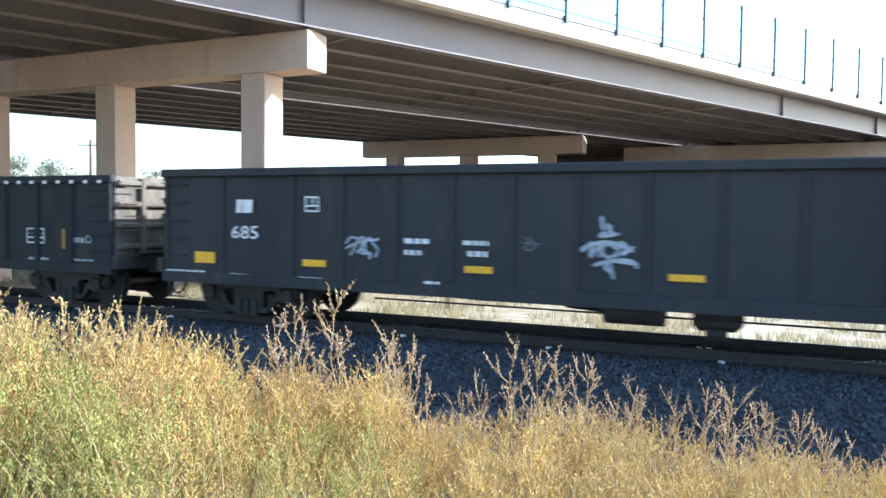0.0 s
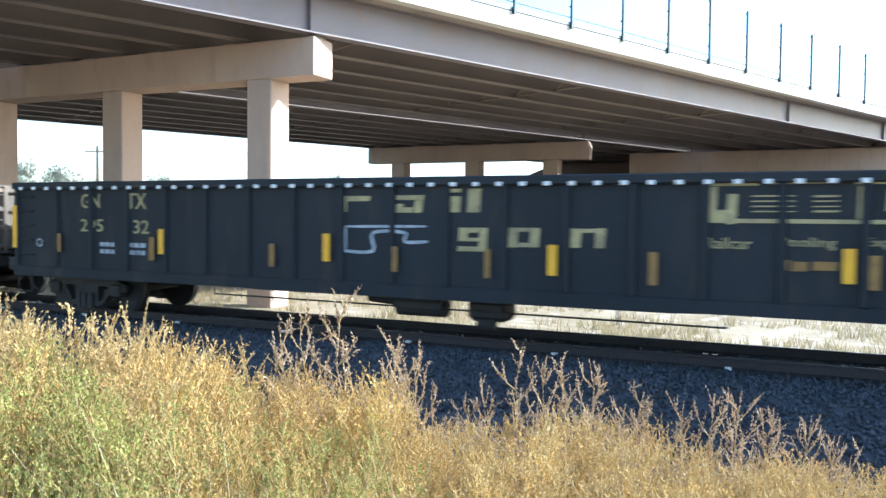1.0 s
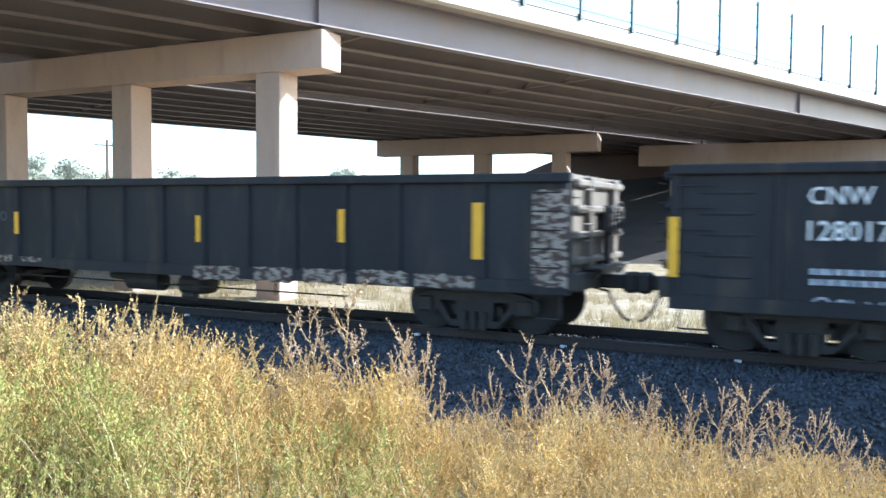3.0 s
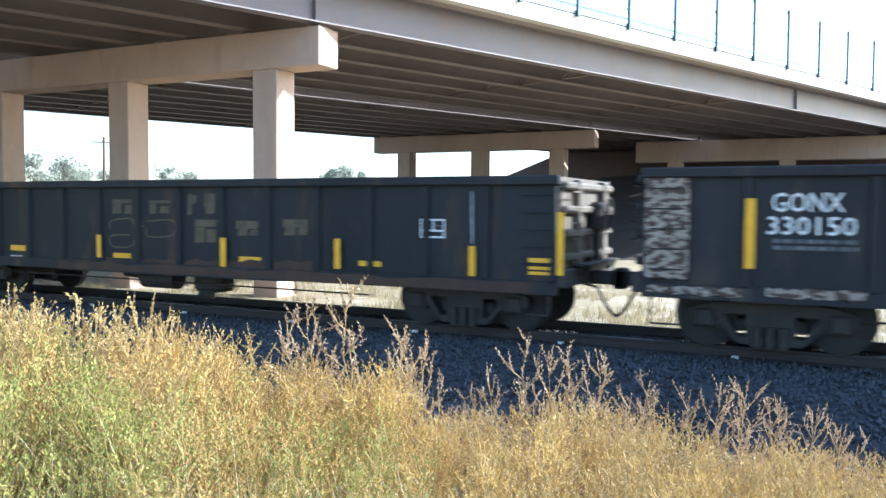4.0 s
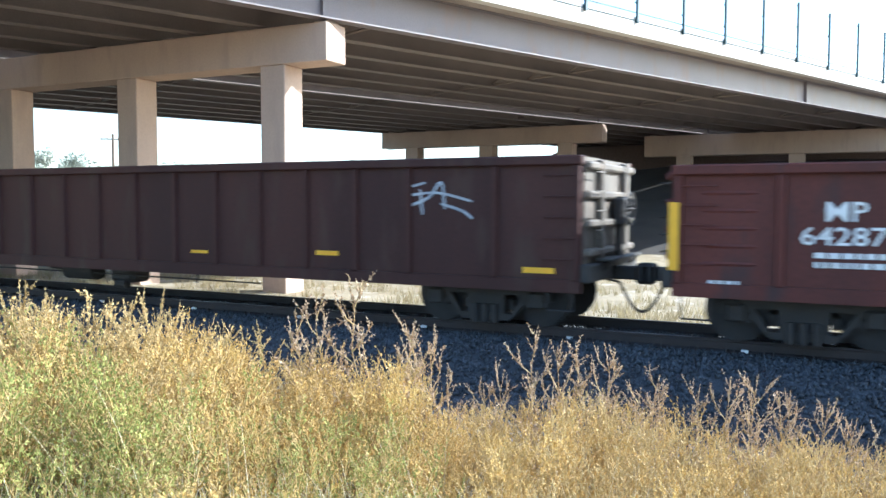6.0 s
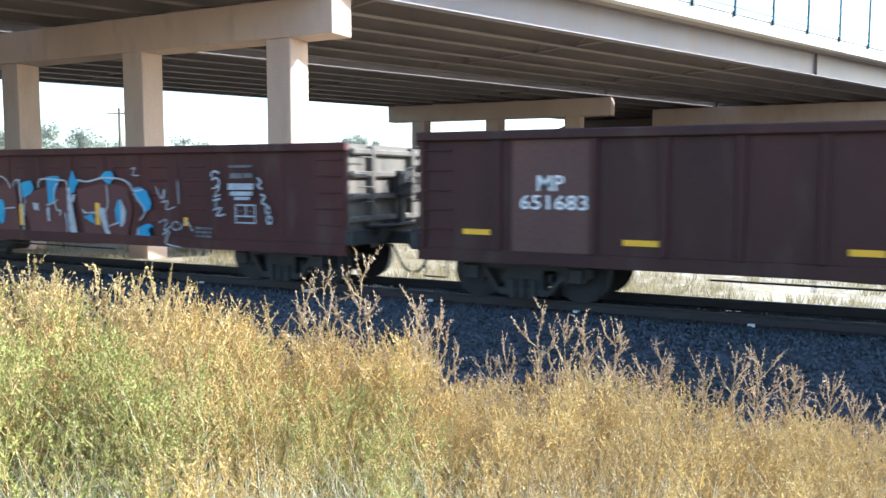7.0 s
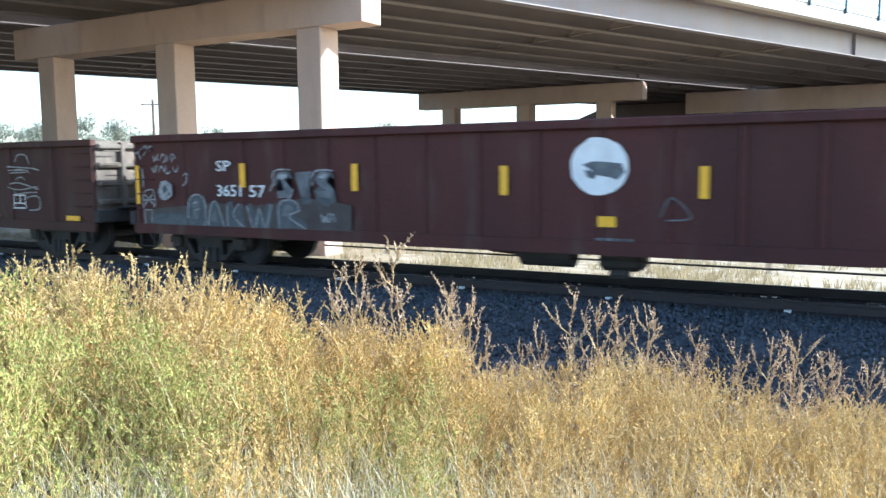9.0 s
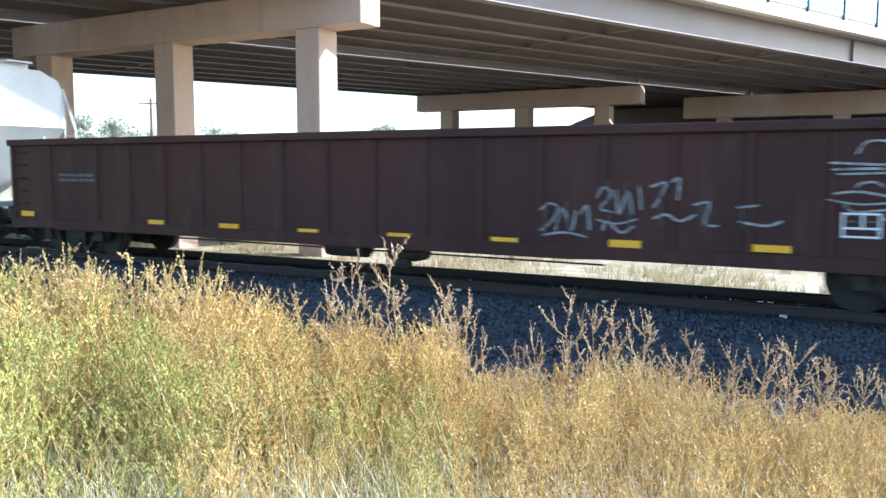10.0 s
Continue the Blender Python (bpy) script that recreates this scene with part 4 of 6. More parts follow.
spray(car_a, 0.050, M_PALEGREY, [[(8.24, 1.44), (8.41, 1.58), (8.38, 1.37), (8.54, 1.56), (8.52, 1.36)], [(8.75, 1.50), (8.69, 1.56), (8.62, 1.56), (8.56, 1.51), (8.56, 1.44), (8.61, 1.38), (8.68, 1.37), (8.74, 1.42)], [(8.77, 1.37), (8.82, 1.59), (8.92, 1.51), (8.84, 1.41), (9.02, 1.54)], [(8.23, 1.49), (8.63, 1.60), (9.02, 1.46)], [(9.06, 1.22), (9.06, 1.28), (8.97, 1.33), (8.83, 1.34), (8.69, 1.31), (8.61, 1.26), (8.63, 1.19), (8.73, 1.15)], [(8.67, 1.29), (8.73, 1.05)], [(8.42, 1.24), (8.71, 1.32), (9.05, 1.28)], [(8.54, 1.98), (8.58, 1.77), (8.73, 1.82), (8.51, 1.68), (8.81, 1.72)], [(8.62, 1.87), (8.71, 1.71)]])
spray(car_a, 0.030, M_DULL, [[(7.33, 1.64), (7.43, 1.57), (7.35, 1.46), (7.48, 1.45), (7.55, 1.56)], [(7.31, 1.55), (7.61, 1.54)], [(7.44, 1.66), (7.50, 1.47)]])
# car with the faded yellow lettering
write_in(car_b, 'GN', 2.00, 2.53, 2.14, 2.43, M_CREAM)
write_in(car_b, 'TX', 3.28, 3.80, 2.13, 2.44, M_CREAM)
write_in(car_b, '295', 1.99, 2.63, 1.66, 1.92, M_CREAM)
write_in(car_b, '132', 3.29, 3.87, 1.64, 1.91, M_CREAM)
bars(car_b, 2.54, 1.37, 0.39, 0.084, 2, M_PALEGREY)
bars(car_b, 3.31, 1.37, 0.46, 0.087, 2, M_PALEGREY)
strip(car_b, 7.97, 1.24, 0.14, 0.48)
strip(car_b, 12.04, 1.15, 0.15, 0.47)
strip(car_b, 16.07, 1.20, 0.15, 0.46)
strip(car_b, 4.17, 1.26, 0.13, 0.48)
strip(car_b, -0.00, 1.29, 0.13, 0.90)
strip(car_b, 11.00, 1.07, 0.10, 0.46, M_OLDYEL)
strip(car_b, 13.56, 1.07, 0.13, 0.48, M_OLDYEL)
strip(car_b, 16.38, 1.13, 0.13, 0.45, M_OLDYEL)
strip(car_b, 9.34, 1.11, 0.10, 0.42, M_OLDYEL)
strip(car_b, 19.12, 1.18, 0.10, 0.41, M_OLDYEL)
strip(car_b, 3.93, 1.13, 0.13, 0.45, M_OLDYEL)
strip(car_b, 6.82, 1.11, 0.11, 0.41, M_OLDYEL)
strip(car_b, 1.37, 1.23, 0.10, 0.38, M_OLDYEL)
block(car_b, 8.33, 8.41, 2.09, 2.37, M_CREAM)
block(car_b, 8.43, 8.87, 2.28, 2.37, M_CREAM)
block(car_b, 9.37, 9.89, 2.30, 2.38, M_CREAM)
block(car_b, 9.37, 9.50, 2.09, 2.24, M_CREAM)
block(car_b, 9.50, 9.68, 2.09, 2.18, M_CREAM)
block(car_b, 9.71, 9.86, 2.09, 2.30, M_CREAM)
block(car_b, 10.33, 10.54, 2.10, 2.36, M_CREAM)
block(car_b, 10.36, 10.55, 2.42, 2.48, M_CREAM)
block(car_b, 10.67, 10.89, 2.10, 2.48, M_CREAM)
block(car_b, 10.52, 10.68, 1.64, 1.86, M_CREAM)
block(car_b, 10.68, 10.86, 1.78, 1.86, M_CREAM)
block(car_b, 10.87, 11.01, 1.48, 1.86, M_CREAM)
block(car_b, 10.50, 10.87, 1.48, 1.56, M_CREAM)
block(car_b, 10.68, 10.87, 1.64, 1.70, M_CREAM)
block(car_b, 11.37, 11.53, 1.56, 1.87, M_CREAM)
block(car_b, 11.53, 11.72, 1.81, 1.87, M_CREAM)
block(car_b, 11.72, 11.88, 1.57, 1.87, M_CREAM)
block(car_b, 11.53, 11.72, 1.57, 1.64, M_CREAM)
block(car_b, 12.37, 12.53, 1.58, 1.87, M_CREAM)
block(car_b, 12.53, 12.75, 1.81, 1.87, M_CREAM)
block(car_b, 12.75, 12.90, 1.58, 1.88, M_CREAM)
spray(car_b, 0.050, M_PALEGREY, [[(8.40, 1.85), (9.94, 1.87)], [(8.40, 1.85), (8.40, 1.43)], [(8.37, 1.43), (8.94, 1.44), (8.94, 1.75), (9.55, 1.76), (9.55, 1.61), (9.97, 1.62)]])
block(car_b, 14.30, 15.01, 2.49, 2.58, M_CREAM)
block(car_b, 14.32, 14.46, 1.98, 2.48, M_CREAM)
block(car_b, 14.60, 14.73, 1.96, 2.38, M_CREAM)
block(car_b, 15.17, 15.98, 2.51, 2.57, M_CREAM)
block(car_b, 14.35, 16.96, 1.98, 2.04, M_CREAM)
block(car_b, 16.19, 16.95, 2.50, 2.60, M_CREAM)
block(car_b, 16.22, 16.36, 2.05, 2.48, M_CREAM)
block(car_b, 16.75, 16.94, 2.05, 2.48, M_CREAM)
block(car_b, 14.46, 14.60, 2.03, 2.16, M_CREAM)
block(car_b, 16.55, 16.75, 2.15, 2.42, M_CREAM)
block(car_b, 14.92, 15.47, 2.34, 2.36, M_CREAM)
block(car_b, 14.92, 15.47, 2.27, 2.29, M_CREAM)
block(car_b, 14.92, 15.47, 2.20, 2.22, M_CREAM)
block(car_b, 14.92, 15.47, 2.13, 2.15, M_CREAM)
block(car_b, 15.69, 16.00, 2.33, 2.36, M_CREAM)
block(car_b, 15.69, 16.00, 2.27, 2.29, M_CREAM)
block(car_b, 15.69, 16.00, 2.20, 2.22, M_CREAM)
block(car_b, 15.69, 16.00, 2.13, 2.16, M_CREAM)
write_in(car_b, 'Railcar', 14.33, 14.94, 1.62, 1.78, M_CREAM)
write_in(car_b, 'Pooling', 15.30, 15.99, 1.63, 1.80, M_CREAM)
write_in(car_b, 'Experts', 16.32, 17.00, 1.66, 1.81, M_CREAM)
block(car_b, 15.30, 15.41, 1.34, 1.49, M_OLDYEL)
block(car_b, 15.45, 15.64, 1.34, 1.47, M_OLDYEL)
block(car_b, 15.70, 16.00, 1.36, 1.48, M_OLDYEL)
frame_box(car_b, 17.99, 1.27, 0.53, 0.32)
bars(car_b, 19.27, 1.31, 0.44, 0.108, 1, M_PALEGREY)
spray(car_b, 0.030, M_PALEGREY, [[(19.90, 1.39), (19.87, 1.44), (19.81, 1.46), (19.76, 1.42), (19.76, 1.35), (19.81, 1.32), (19.88, 1.33), (19.90, 1.39)]])
bars(car_b, 18.04, 0.92, 0.62, 0.056, 1, M_PALEGREY)
bars(car_b, 19.27, 0.94, 0.69, 0.036, 1, M_PALEGREY)
spray(car_b, 0.030, M_PALEGREY, [[(0.86, 1.41), (0.83, 1.47), (0.76, 1.48), (0.71, 1.44), (0.71, 1.37), (0.76, 1.34), (0.83, 1.35), (0.86, 1.41)]])
# car with the chalk scrawl
write_in(car_c, 'CNW', 1.82, 2.60, 2.13, 2.37)
write_in(car_c, '128017', 1.82, 2.81, 1.65, 1.92)
bars(car_c, 1.86, 1.20, 0.92, 0.082, 2, M_PALEGREY)
spray(car_c, 0.030, M_PALEGREY, [[(2.11, 0.84), (2.04, 0.89), (1.96, 0.88), (1.90, 0.82), (1.90, 0.75), (1.96, 0.69), (2.04, 0.69), (2.11, 0.74)], [(2.17, 0.73), (2.21, 0.86), (2.29, 0.86), (2.26, 0.76)], [(2.36, 0.89), (2.36, 0.72), (2.48, 0.79)], [(2.54, 0.87), (2.66, 0.76), (2.72, 0.88)], [(2.78, 0.86), (3.02, 0.83), (3.14, 0.78)]])
strip(car_c, 3.13, 1.00, 0.11, 0.47)
strip(car_c, 5.09, 0.96, 0.13, 0.49)
strip(car_c, 7.11, 0.99, 0.13, 0.47)
strip(car_c, 9.14, 0.99, 0.14, 0.46)
strip(car_c, 0.00, 1.09, 0.14, 0.86)
strip(car_c, 11.18, 0.94, 0.12, 0.45)
strip(car_c, 13.16, 0.95, 0.13, 0.48)
strip(car_c, 15.19, 0.99, 0.15, 0.44)
strip(car_c, 17.22, 1.04, 0.13, 0.45)
spray(car_c, 0.040, M_CHALK, [[(9.37, 1.96), (9.56, 2.02), (10.24, 2.05)], [(9.59, 2.02), (9.64, 1.35)], [(9.48, 1.75), (10.22, 1.78)], [(10.22, 1.78), (10.24, 1.21)], [(10.97, 1.95), (10.73, 2.09), (10.48, 1.95), (10.40, 1.61), (10.56, 1.33), (10.84, 1.31), (11.03, 1.55), (11.01, 1.89)], [(11.18, 1.95), (11.27, 1.50), (11.55, 1.25), (11.90, 1.41), (12.02, 2.00)], [(12.02, 1.51), (12.31, 1.28)], [(12.53, 2.10), (12.92, 2.18), (13.10, 2.01), (12.51, 1.79), (12.44, 1.33), (12.98, 1.27), (13.20, 1.45)]])
spray(car_c, 0.040, M_CHALK, [[(15.66, 1.51), (15.77, 1.50), (15.87, 1.54), (15.90, 1.61), (15.85, 1.67), (15.75, 1.70), (15.64, 1.68), (15.58, 1.61)]])
fill(car_c, M_SKYPAINT, [[(17.81, 1.89), (18.46, 1.91), (18.49, 1.5), (17.83, 1.51)]])
fill(car_c, P_CHAR, [[(17.93, 1.83), (18.34, 1.85), (18.34, 1.58), (17.95, 1.55)]])
spray(car_c, 0.03, M_PALEGREY, [[(18.14, 1.83), (18.16, 1.59)], [(17.96, 1.62), (18.33, 1.63)]])
fill(car_c, M_SKYWASH, [[(17.48, 1.51), (17.9, 1.51), (17.87, 1.31), (17.7, 1.27), (17.52, 1.28)]])
spray(car_c, 0.028, M_DULL, [[(17.46, 1.43), (17.43, 1.76), (17.49, 1.96), (17.65, 2.05), (18.12, 2.07), (18.94, 2.06), (19.37, 2.01), (19.58, 2.06), (19.71, 2.17), (19.91, 2.21)], [(17.9, 1.48), (18.66, 1.51), (18.88, 1.44), (19.46, 1.44), (20.07, 1.38), (20.19, 1.49), (20.29, 1.77), (20.22, 1.96), (20.08, 2.1)], [(17.59, 1.12), (18.52, 1.16), (18.65, 1.19), (18.66, 1.35)]])
spray(car_c, 0.030, M_SKYPAINT, [[(18.14, 1.05), (18.16, 0.75)], [(18.23, 1.03), (18.25, 0.76)], [(18.05, 0.89), (18.3, 0.92)], [(18.3, 0.78), (18.37, 1.01), (18.46, 1.03), (18.49, 0.81)], [(18.32, 0.88), (18.48, 0.89)], [(18.53, 0.75), (18.56, 0.99), (18.75, 1.04)], [(18.54, 0.91), (18.69, 0.94)], [(18.75, 0.78), (18.6, 0.75)], [(18.86, 1.04), (19.04, 1.07)], [(18.91, 1.05), (18.94, 0.75)], [(19.14, 1.15), (19.3, 0.73), (19.4, 1.07)], [(19.36, 1.09), (19.57, 1.14), (19.61, 0.78)], [(19.57, 1.14), (19.84, 1.09), (19.99, 0.91), (19.89, 0.81), (19.58, 0.76)]])
spray(car_c, 0.05, M_PALEGREY, [[(19.96, 1.86), (20.07, 1.87)], [(19.98, 1.84), (20.05, 1.77)]])
block(car_c, 19.88, 20.03, 0.91, 0.99, M_RED)
# car with bare pale patches
write_in(car_d, 'GONX', 1.75, 2.64, 1.98, 2.24)
write_in(car_d, '330150', 1.70, 2.79, 1.67, 1.92)
write_in(car_d, '50', 3.20, 3.67, 1.70, 1.93, M_CHALK)
strip(car_d, 1.42, 1.20, 0.13, 0.96)
strip(car_d, 4.00, 1.43, 0.13, 0.48)
strip(car_d, 9.18, 1.38, 0.11, 0.50)
strip(car_d, 12.40, 1.45, 0.13, 0.57)
strip(car_d, 14.94, 1.24, 0.18, 0.90)
bars(car_d, 1.78, 1.56, 1.03, 0.054, 2, M_DULL)
bare(car_d, 0.06, 0.68, 1.00, 2.48)
bare(car_d, 0.10, 1.38, 0.78, 0.94)
bare(car_d, 1.71, 2.93, 0.80, 0.97)
bare(car_d, 3.26, 3.90, 0.80, 0.99)
bare(car_d, 4.18, 4.84, 0.82, 0.96)
bare(car_d, 15.95, 16.52, 0.83, 2.36)
bare(car_d, 13.91, 14.97, 0.75, 1.00)
bare(car_d, 12.79, 13.77, 0.73, 1.02)
bare(car_d, 11.67, 12.55, 0.70, 1.00)
bare(car_d, 10.57, 11.42, 0.68, 0.99)
bare(car_d, 9.12, 10.22, 0.65, 0.96)
# blue-black car
write_in(car_e, 'GONX', 1.74, 2.68, 1.91, 2.16)
write_in(car_e, '310444', 1.74, 2.89, 1.51, 1.78)
bars(car_e, 2.17, 0.94, 0.70, 0.059, 2)
bars(car_e, 3.34, 0.85, 0.36, 0.058, 1)
strip(car_e, -0.03, 0.99, 0.14, 0.92)
strip(car_e, 0.59, 0.98, 0.48, 0.13)
strip(car_e, 3.34, 1.01, 0.48, 0.12)
strip(car_e, 6.06, 0.95, 0.12, 0.46)
strip(car_e, 6.46, 0.95, 0.48, 0.10)
strip(car_e, 9.29, 0.88, 0.14, 0.54)
strip(car_e, 9.69, 0.98, 0.50, 0.10)
strip(car_e, 14.38, 0.92, 0.11, 0.48)
strip(car_e, 15.84, 0.99, 0.11, 0.96)
strip(car_e, 15.37, 1.17, 0.47, 0.07)
strip(car_e, 15.37, 1.06, 0.47, 0.05)
strip(car_e, 15.37, 0.98, 0.47, 0.05)
strip(car_e, 11.83, 0.94, 0.12, 0.52)
strip(car_e, 12.29, 1.00, 0.44, 0.09)
block(car_e, 6.44, 6.97, 2.05, 2.13, M_OLIVE)
block(car_e, 6.45, 6.68, 1.84, 2.05, M_OLIVE)
block(car_e, 6.78, 6.97, 1.84, 2.02, M_OLIVE)
block(car_e, 7.45, 7.99, 2.05, 2.11, M_OLIVE)
block(car_e, 7.45, 7.63, 1.85, 2.04, M_OLIVE)
block(car_e, 7.73, 7.97, 1.86, 2.00, M_OLIVE)
block(car_e, 8.44, 8.55, 1.84, 2.24, M_OLIVE)
block(car_e, 8.55, 8.66, 2.05, 2.21, M_OLIVE)
block(car_e, 8.86, 9.12, 1.99, 2.24, M_OLIVE)
block(car_e, 8.89, 9.10, 1.86, 1.99, M_OLIVE)
block(car_e, 8.62, 9.15, 1.61, 1.75, M_OLIVE)
block(car_e, 8.62, 8.85, 1.31, 1.60, M_OLIVE)
block(car_e, 8.90, 9.14, 1.32, 1.57, M_OLIVE)
block(car_e, 9.61, 10.13, 1.59, 1.74, M_OLIVE)
block(car_e, 9.66, 9.88, 1.46, 1.59, M_OLIVE)
block(car_e, 9.94, 10.12, 1.47, 1.58, M_OLIVE)
block(car_e, 10.68, 11.22, 1.64, 1.78, M_OLIVE)
block(car_e, 10.72, 10.96, 1.49, 1.64, M_OLIVE)
block(car_e, 11.02, 11.21, 1.50, 1.64, M_OLIVE)
spray(car_e, 0.030, M_OLIVE, [[(6.39, 1.53), (6.42, 1.69), (7.02, 1.72), (7.02, 1.23), (6.46, 1.18), (6.40, 1.39), (6.94, 1.42)], [(7.38, 1.70), (8.08, 1.72), (8.06, 1.44), (7.42, 1.40), (7.39, 1.56)], [(7.06, 1.61), (7.34, 1.60)]])
bm = bmesh.new()
patch(bm, [(4.9 + 0.5 * i, 0.69) for i in range(22)] + [(15.4 - 0.5 * i, 0.875 - 0.03 * (i % 3)) for i in range(22)], -0.003)
part("rust_band", bm, M_RUSTWASH, car_e, "rusty bare band along the sill")
fill(car_e, M_RUSTWASH, [[(6.24, 0.98), (6.53, 0.94), (6.80, 0.89), (7.03, 0.93), (7.05, 0.70), (6.70, 0.69), (6.24, 0.70)], [(7.21, 0.93), (7.51, 0.97), (7.83, 0.94), (8.12, 0.97), (8.14, 0.71), (7.67, 0.70), (7.21, 0.71)], [(8.36, 0.95), (8.65, 1.02), (8.94, 0.96), (9.19, 1.00), (9.20, 0.73), (8.73, 0.71), (8.36, 0.72)], [(9.40, 0.99), (9.70, 0.97), (9.96, 1.03), (10.30, 1.00), (10.31, 0.75), (9.84, 0.74), (9.41, 0.74)], [(10.48, 1.00), (10.79, 1.05), (11.03, 1.01), (11.33, 1.05), (11.34, 0.79), (10.86, 0.77), (10.49, 0.76)]])
spray(car_e, 0.025, M_PALEGREY, [[(0.93, 2.20), (0.95, 1.32)]])
spray(car_e, 0.025, M_PALEGREY, [[(14.40, 2.27), (14.42, 1.43)]])
frame_box(car_e, 13.47, 1.51, 0.45, 0.31)
# oxide red car
write_in(car_f, 'MP', 2.00, 2.50, 1.77, 2.03)
write_in(car_f, '642871', 1.70, 2.86, 1.45, 1.70)
bars(car_f, 1.87, 1.28, 1.05, 0.075, 2)
bars(car_f, 0.52, 0.88, 0.41, 0.047, 2)
strip(car_f, 3.05, 1.08, 0.13, 0.49)
strip(car_f, 5.08, 1.05, 0.14, 0.49)
strip(car_f, 7.15, 1.06, 0.13, 0.45)
strip(car_f, 9.25, 1.02, 0.12, 0.47)
strip(car_f, 11.35, 1.10, 0.12, 0.48)
strip(car_f, -0.03, 1.05, 0.14, 0.97)
strip(car_f, 13.33, 1.06, 0.12, 0.47)
strip(car_f, 16.45, 1.05, 0.11, 0.93)
frame_box(car_f, 13.98, 1.19, 0.46, 0.35)
bars(car_f, 15.92, 0.89, 0.39, 0.060, 2)
bars(car_f, 13.55, 0.79, 0.28, 0.071, 1)
# dark brown car
panel(car_g, 1.68, 3.04, 0.69, 2.59)
write_in(car_g, 'MP', 2.10, 2.53, 1.79, 2.03)
write_in(car_g, '651683', 1.82, 2.91, 1.50, 1.73)
bars(car_g, 2.09, 0.71, 0.70, 0.044, 1)
bars(car_g, 2.15, 1.08, 0.59, 0.052, 1, M_DULL)
strip(car_g, 0.83, 1.08, 0.48, 0.09)
strip(car_g, 3.45, 0.99, 0.56, 0.09)
strip(car_g, 6.45, 0.97, 0.43, 0.09)
strip(car_g, 12.79, 1.03, 0.42, 0.06)
strip(car_g, 15.72, 1.08, 0.47, 0.08)
strip(car_g, 19.63, 0.92, 0.52, 0.09)
spray(car_g, 0.040, M_PALEGREY, [[(17.54, 2.12), (18.13, 2.17), (18.76, 2.03)], [(17.61, 1.95), (17.98, 2.10), (18.20, 2.34), (18.27, 1.90)], [(17.81, 2.23), (17.86, 1.81)], [(18.20, 1.99), (18.58, 1.88), (18.77, 1.75)], [(17.55, 2.25), (17.92, 2.34)]])
# graffiti car
write_in(car_h, '650720', 1.33, 2.56, 1.56, 1.83)
write_in(car_h, 'MP', 1.78, 2.14, 2.01, 2.20, M_PALEGREY)
strip(car_h, 0.07, 1.04, 0.45, 0.11)
strip(car_h, 1.27, 1.11, 0.51, 0.12)
strip(car_h, 2.57, 1.01, 0.18, 0.10)
strip(car_h, 3.39, 1.01, 0.11, 0.45)
strip(car_h, 9.07, 0.98, 0.11, 0.40)
strip(car_h, 11.44, 0.93, 0.14, 0.47)
strip(car_h, 13.86, 1.00, 0.13, 0.46)
strip(car_h, 16.34, 1.05, 0.10, 0.16)
fill(car_h, M_OXRED, [[(10.32, 1.73), (11.29, 1.89), (11.48, 0.61), (10.63, 0.57)], [(11.53, 1.60), (12.43, 1.81), (12.97, 1.77), (13.09, 0.61), (11.88, 0.59)], [(13.28, 1.73), (14.08, 1.88), (14.79, 1.80), (14.94, 1.33), (14.77, 0.71), (13.61, 0.57)]])
fill(car_h, M_OXRED, [[(2.94, 1.78), (3.51, 1.79), (4.39, 1.72), (5.02, 1.82), (5.72, 1.77), (6.55, 1.73), (6.84, 1.9), (7.42, 1.79), (7.47, 1.38), (7.85, 0.8), (7.94, 0.62), (6.72, 0.62), (5.84, 0.62), (4.9, 0.63), (3.58, 0.67), (2.95, 0.78)]])
fill(car_h, M_SLATE, [[(2.98, 1.64), (3.35, 1.7), (3.36, 1.32), (2.99, 1.28)], [(7.09, 1.39), (7.45, 1.42), (7.42, 1.14), (7.08, 1.12)], [(3.62, 1.66), (3.86, 1.64), (3.87, 1.25), (3.64, 1.19)], [(6.68, 1.69), (7.38, 1.73), (7.22, 1.59), (6.85, 1.6)]])
fill(car_h, M_BLUE, [[(3.0, 1.85), (3.24, 2.02), (3.4, 1.98), (3.42, 1.82)], [(3.72, 1.82), (3.87, 1.96), (4.23, 1.93), (4.2, 1.85)], [(4.21, 1.81), (4.28, 1.96), (4.38, 2.04), (4.87, 2.06), (4.9, 1.91), (4.58, 1.93), (4.43, 1.81), (4.34, 1.75)], [(5.21, 1.8), (5.44, 1.96), (5.71, 2.05), (5.89, 1.97), (6.2, 1.95), (6.2, 1.87), (5.81, 1.84)], [(4.87, 2.17), (4.96, 2.17), (4.97, 2.06), (4.89, 2.06)], [(2.76, 1.64), (2.87, 1.59), (2.95, 1.16), (2.84, 1.06), (2.79, 1.35)]])
fill(car_h, M_BLUE, [[(7.52, 1.87), (7.68, 1.98), (7.85, 1.84), (7.93, 1.56), (8.04, 1.4), (7.95, 1.04), (8.01, 0.97), (7.84, 1.04), (7.69, 1.19), (7.65, 1.39), (7.6, 1.63)], [(7.98, 2.0), (8.07, 2.04), (8.18, 2.0), (8.18, 1.88), (8.07, 1.84), (8.0, 1.9)], [(8.05, 1.13), (8.12, 1.19), (8.19, 1.15), (8.18, 1.05), (8.08, 1.05)], [(4.3, 1.24), (4.46, 1.27), (4.45, 1.0), (4.36, 1.02)], [(4.93, 1.47), (5.38, 1.49), (5.22, 1.23), (5.1, 1.21)], [(6.31, 1.04), (6.46, 1.07), (6.4, 0.96)]])
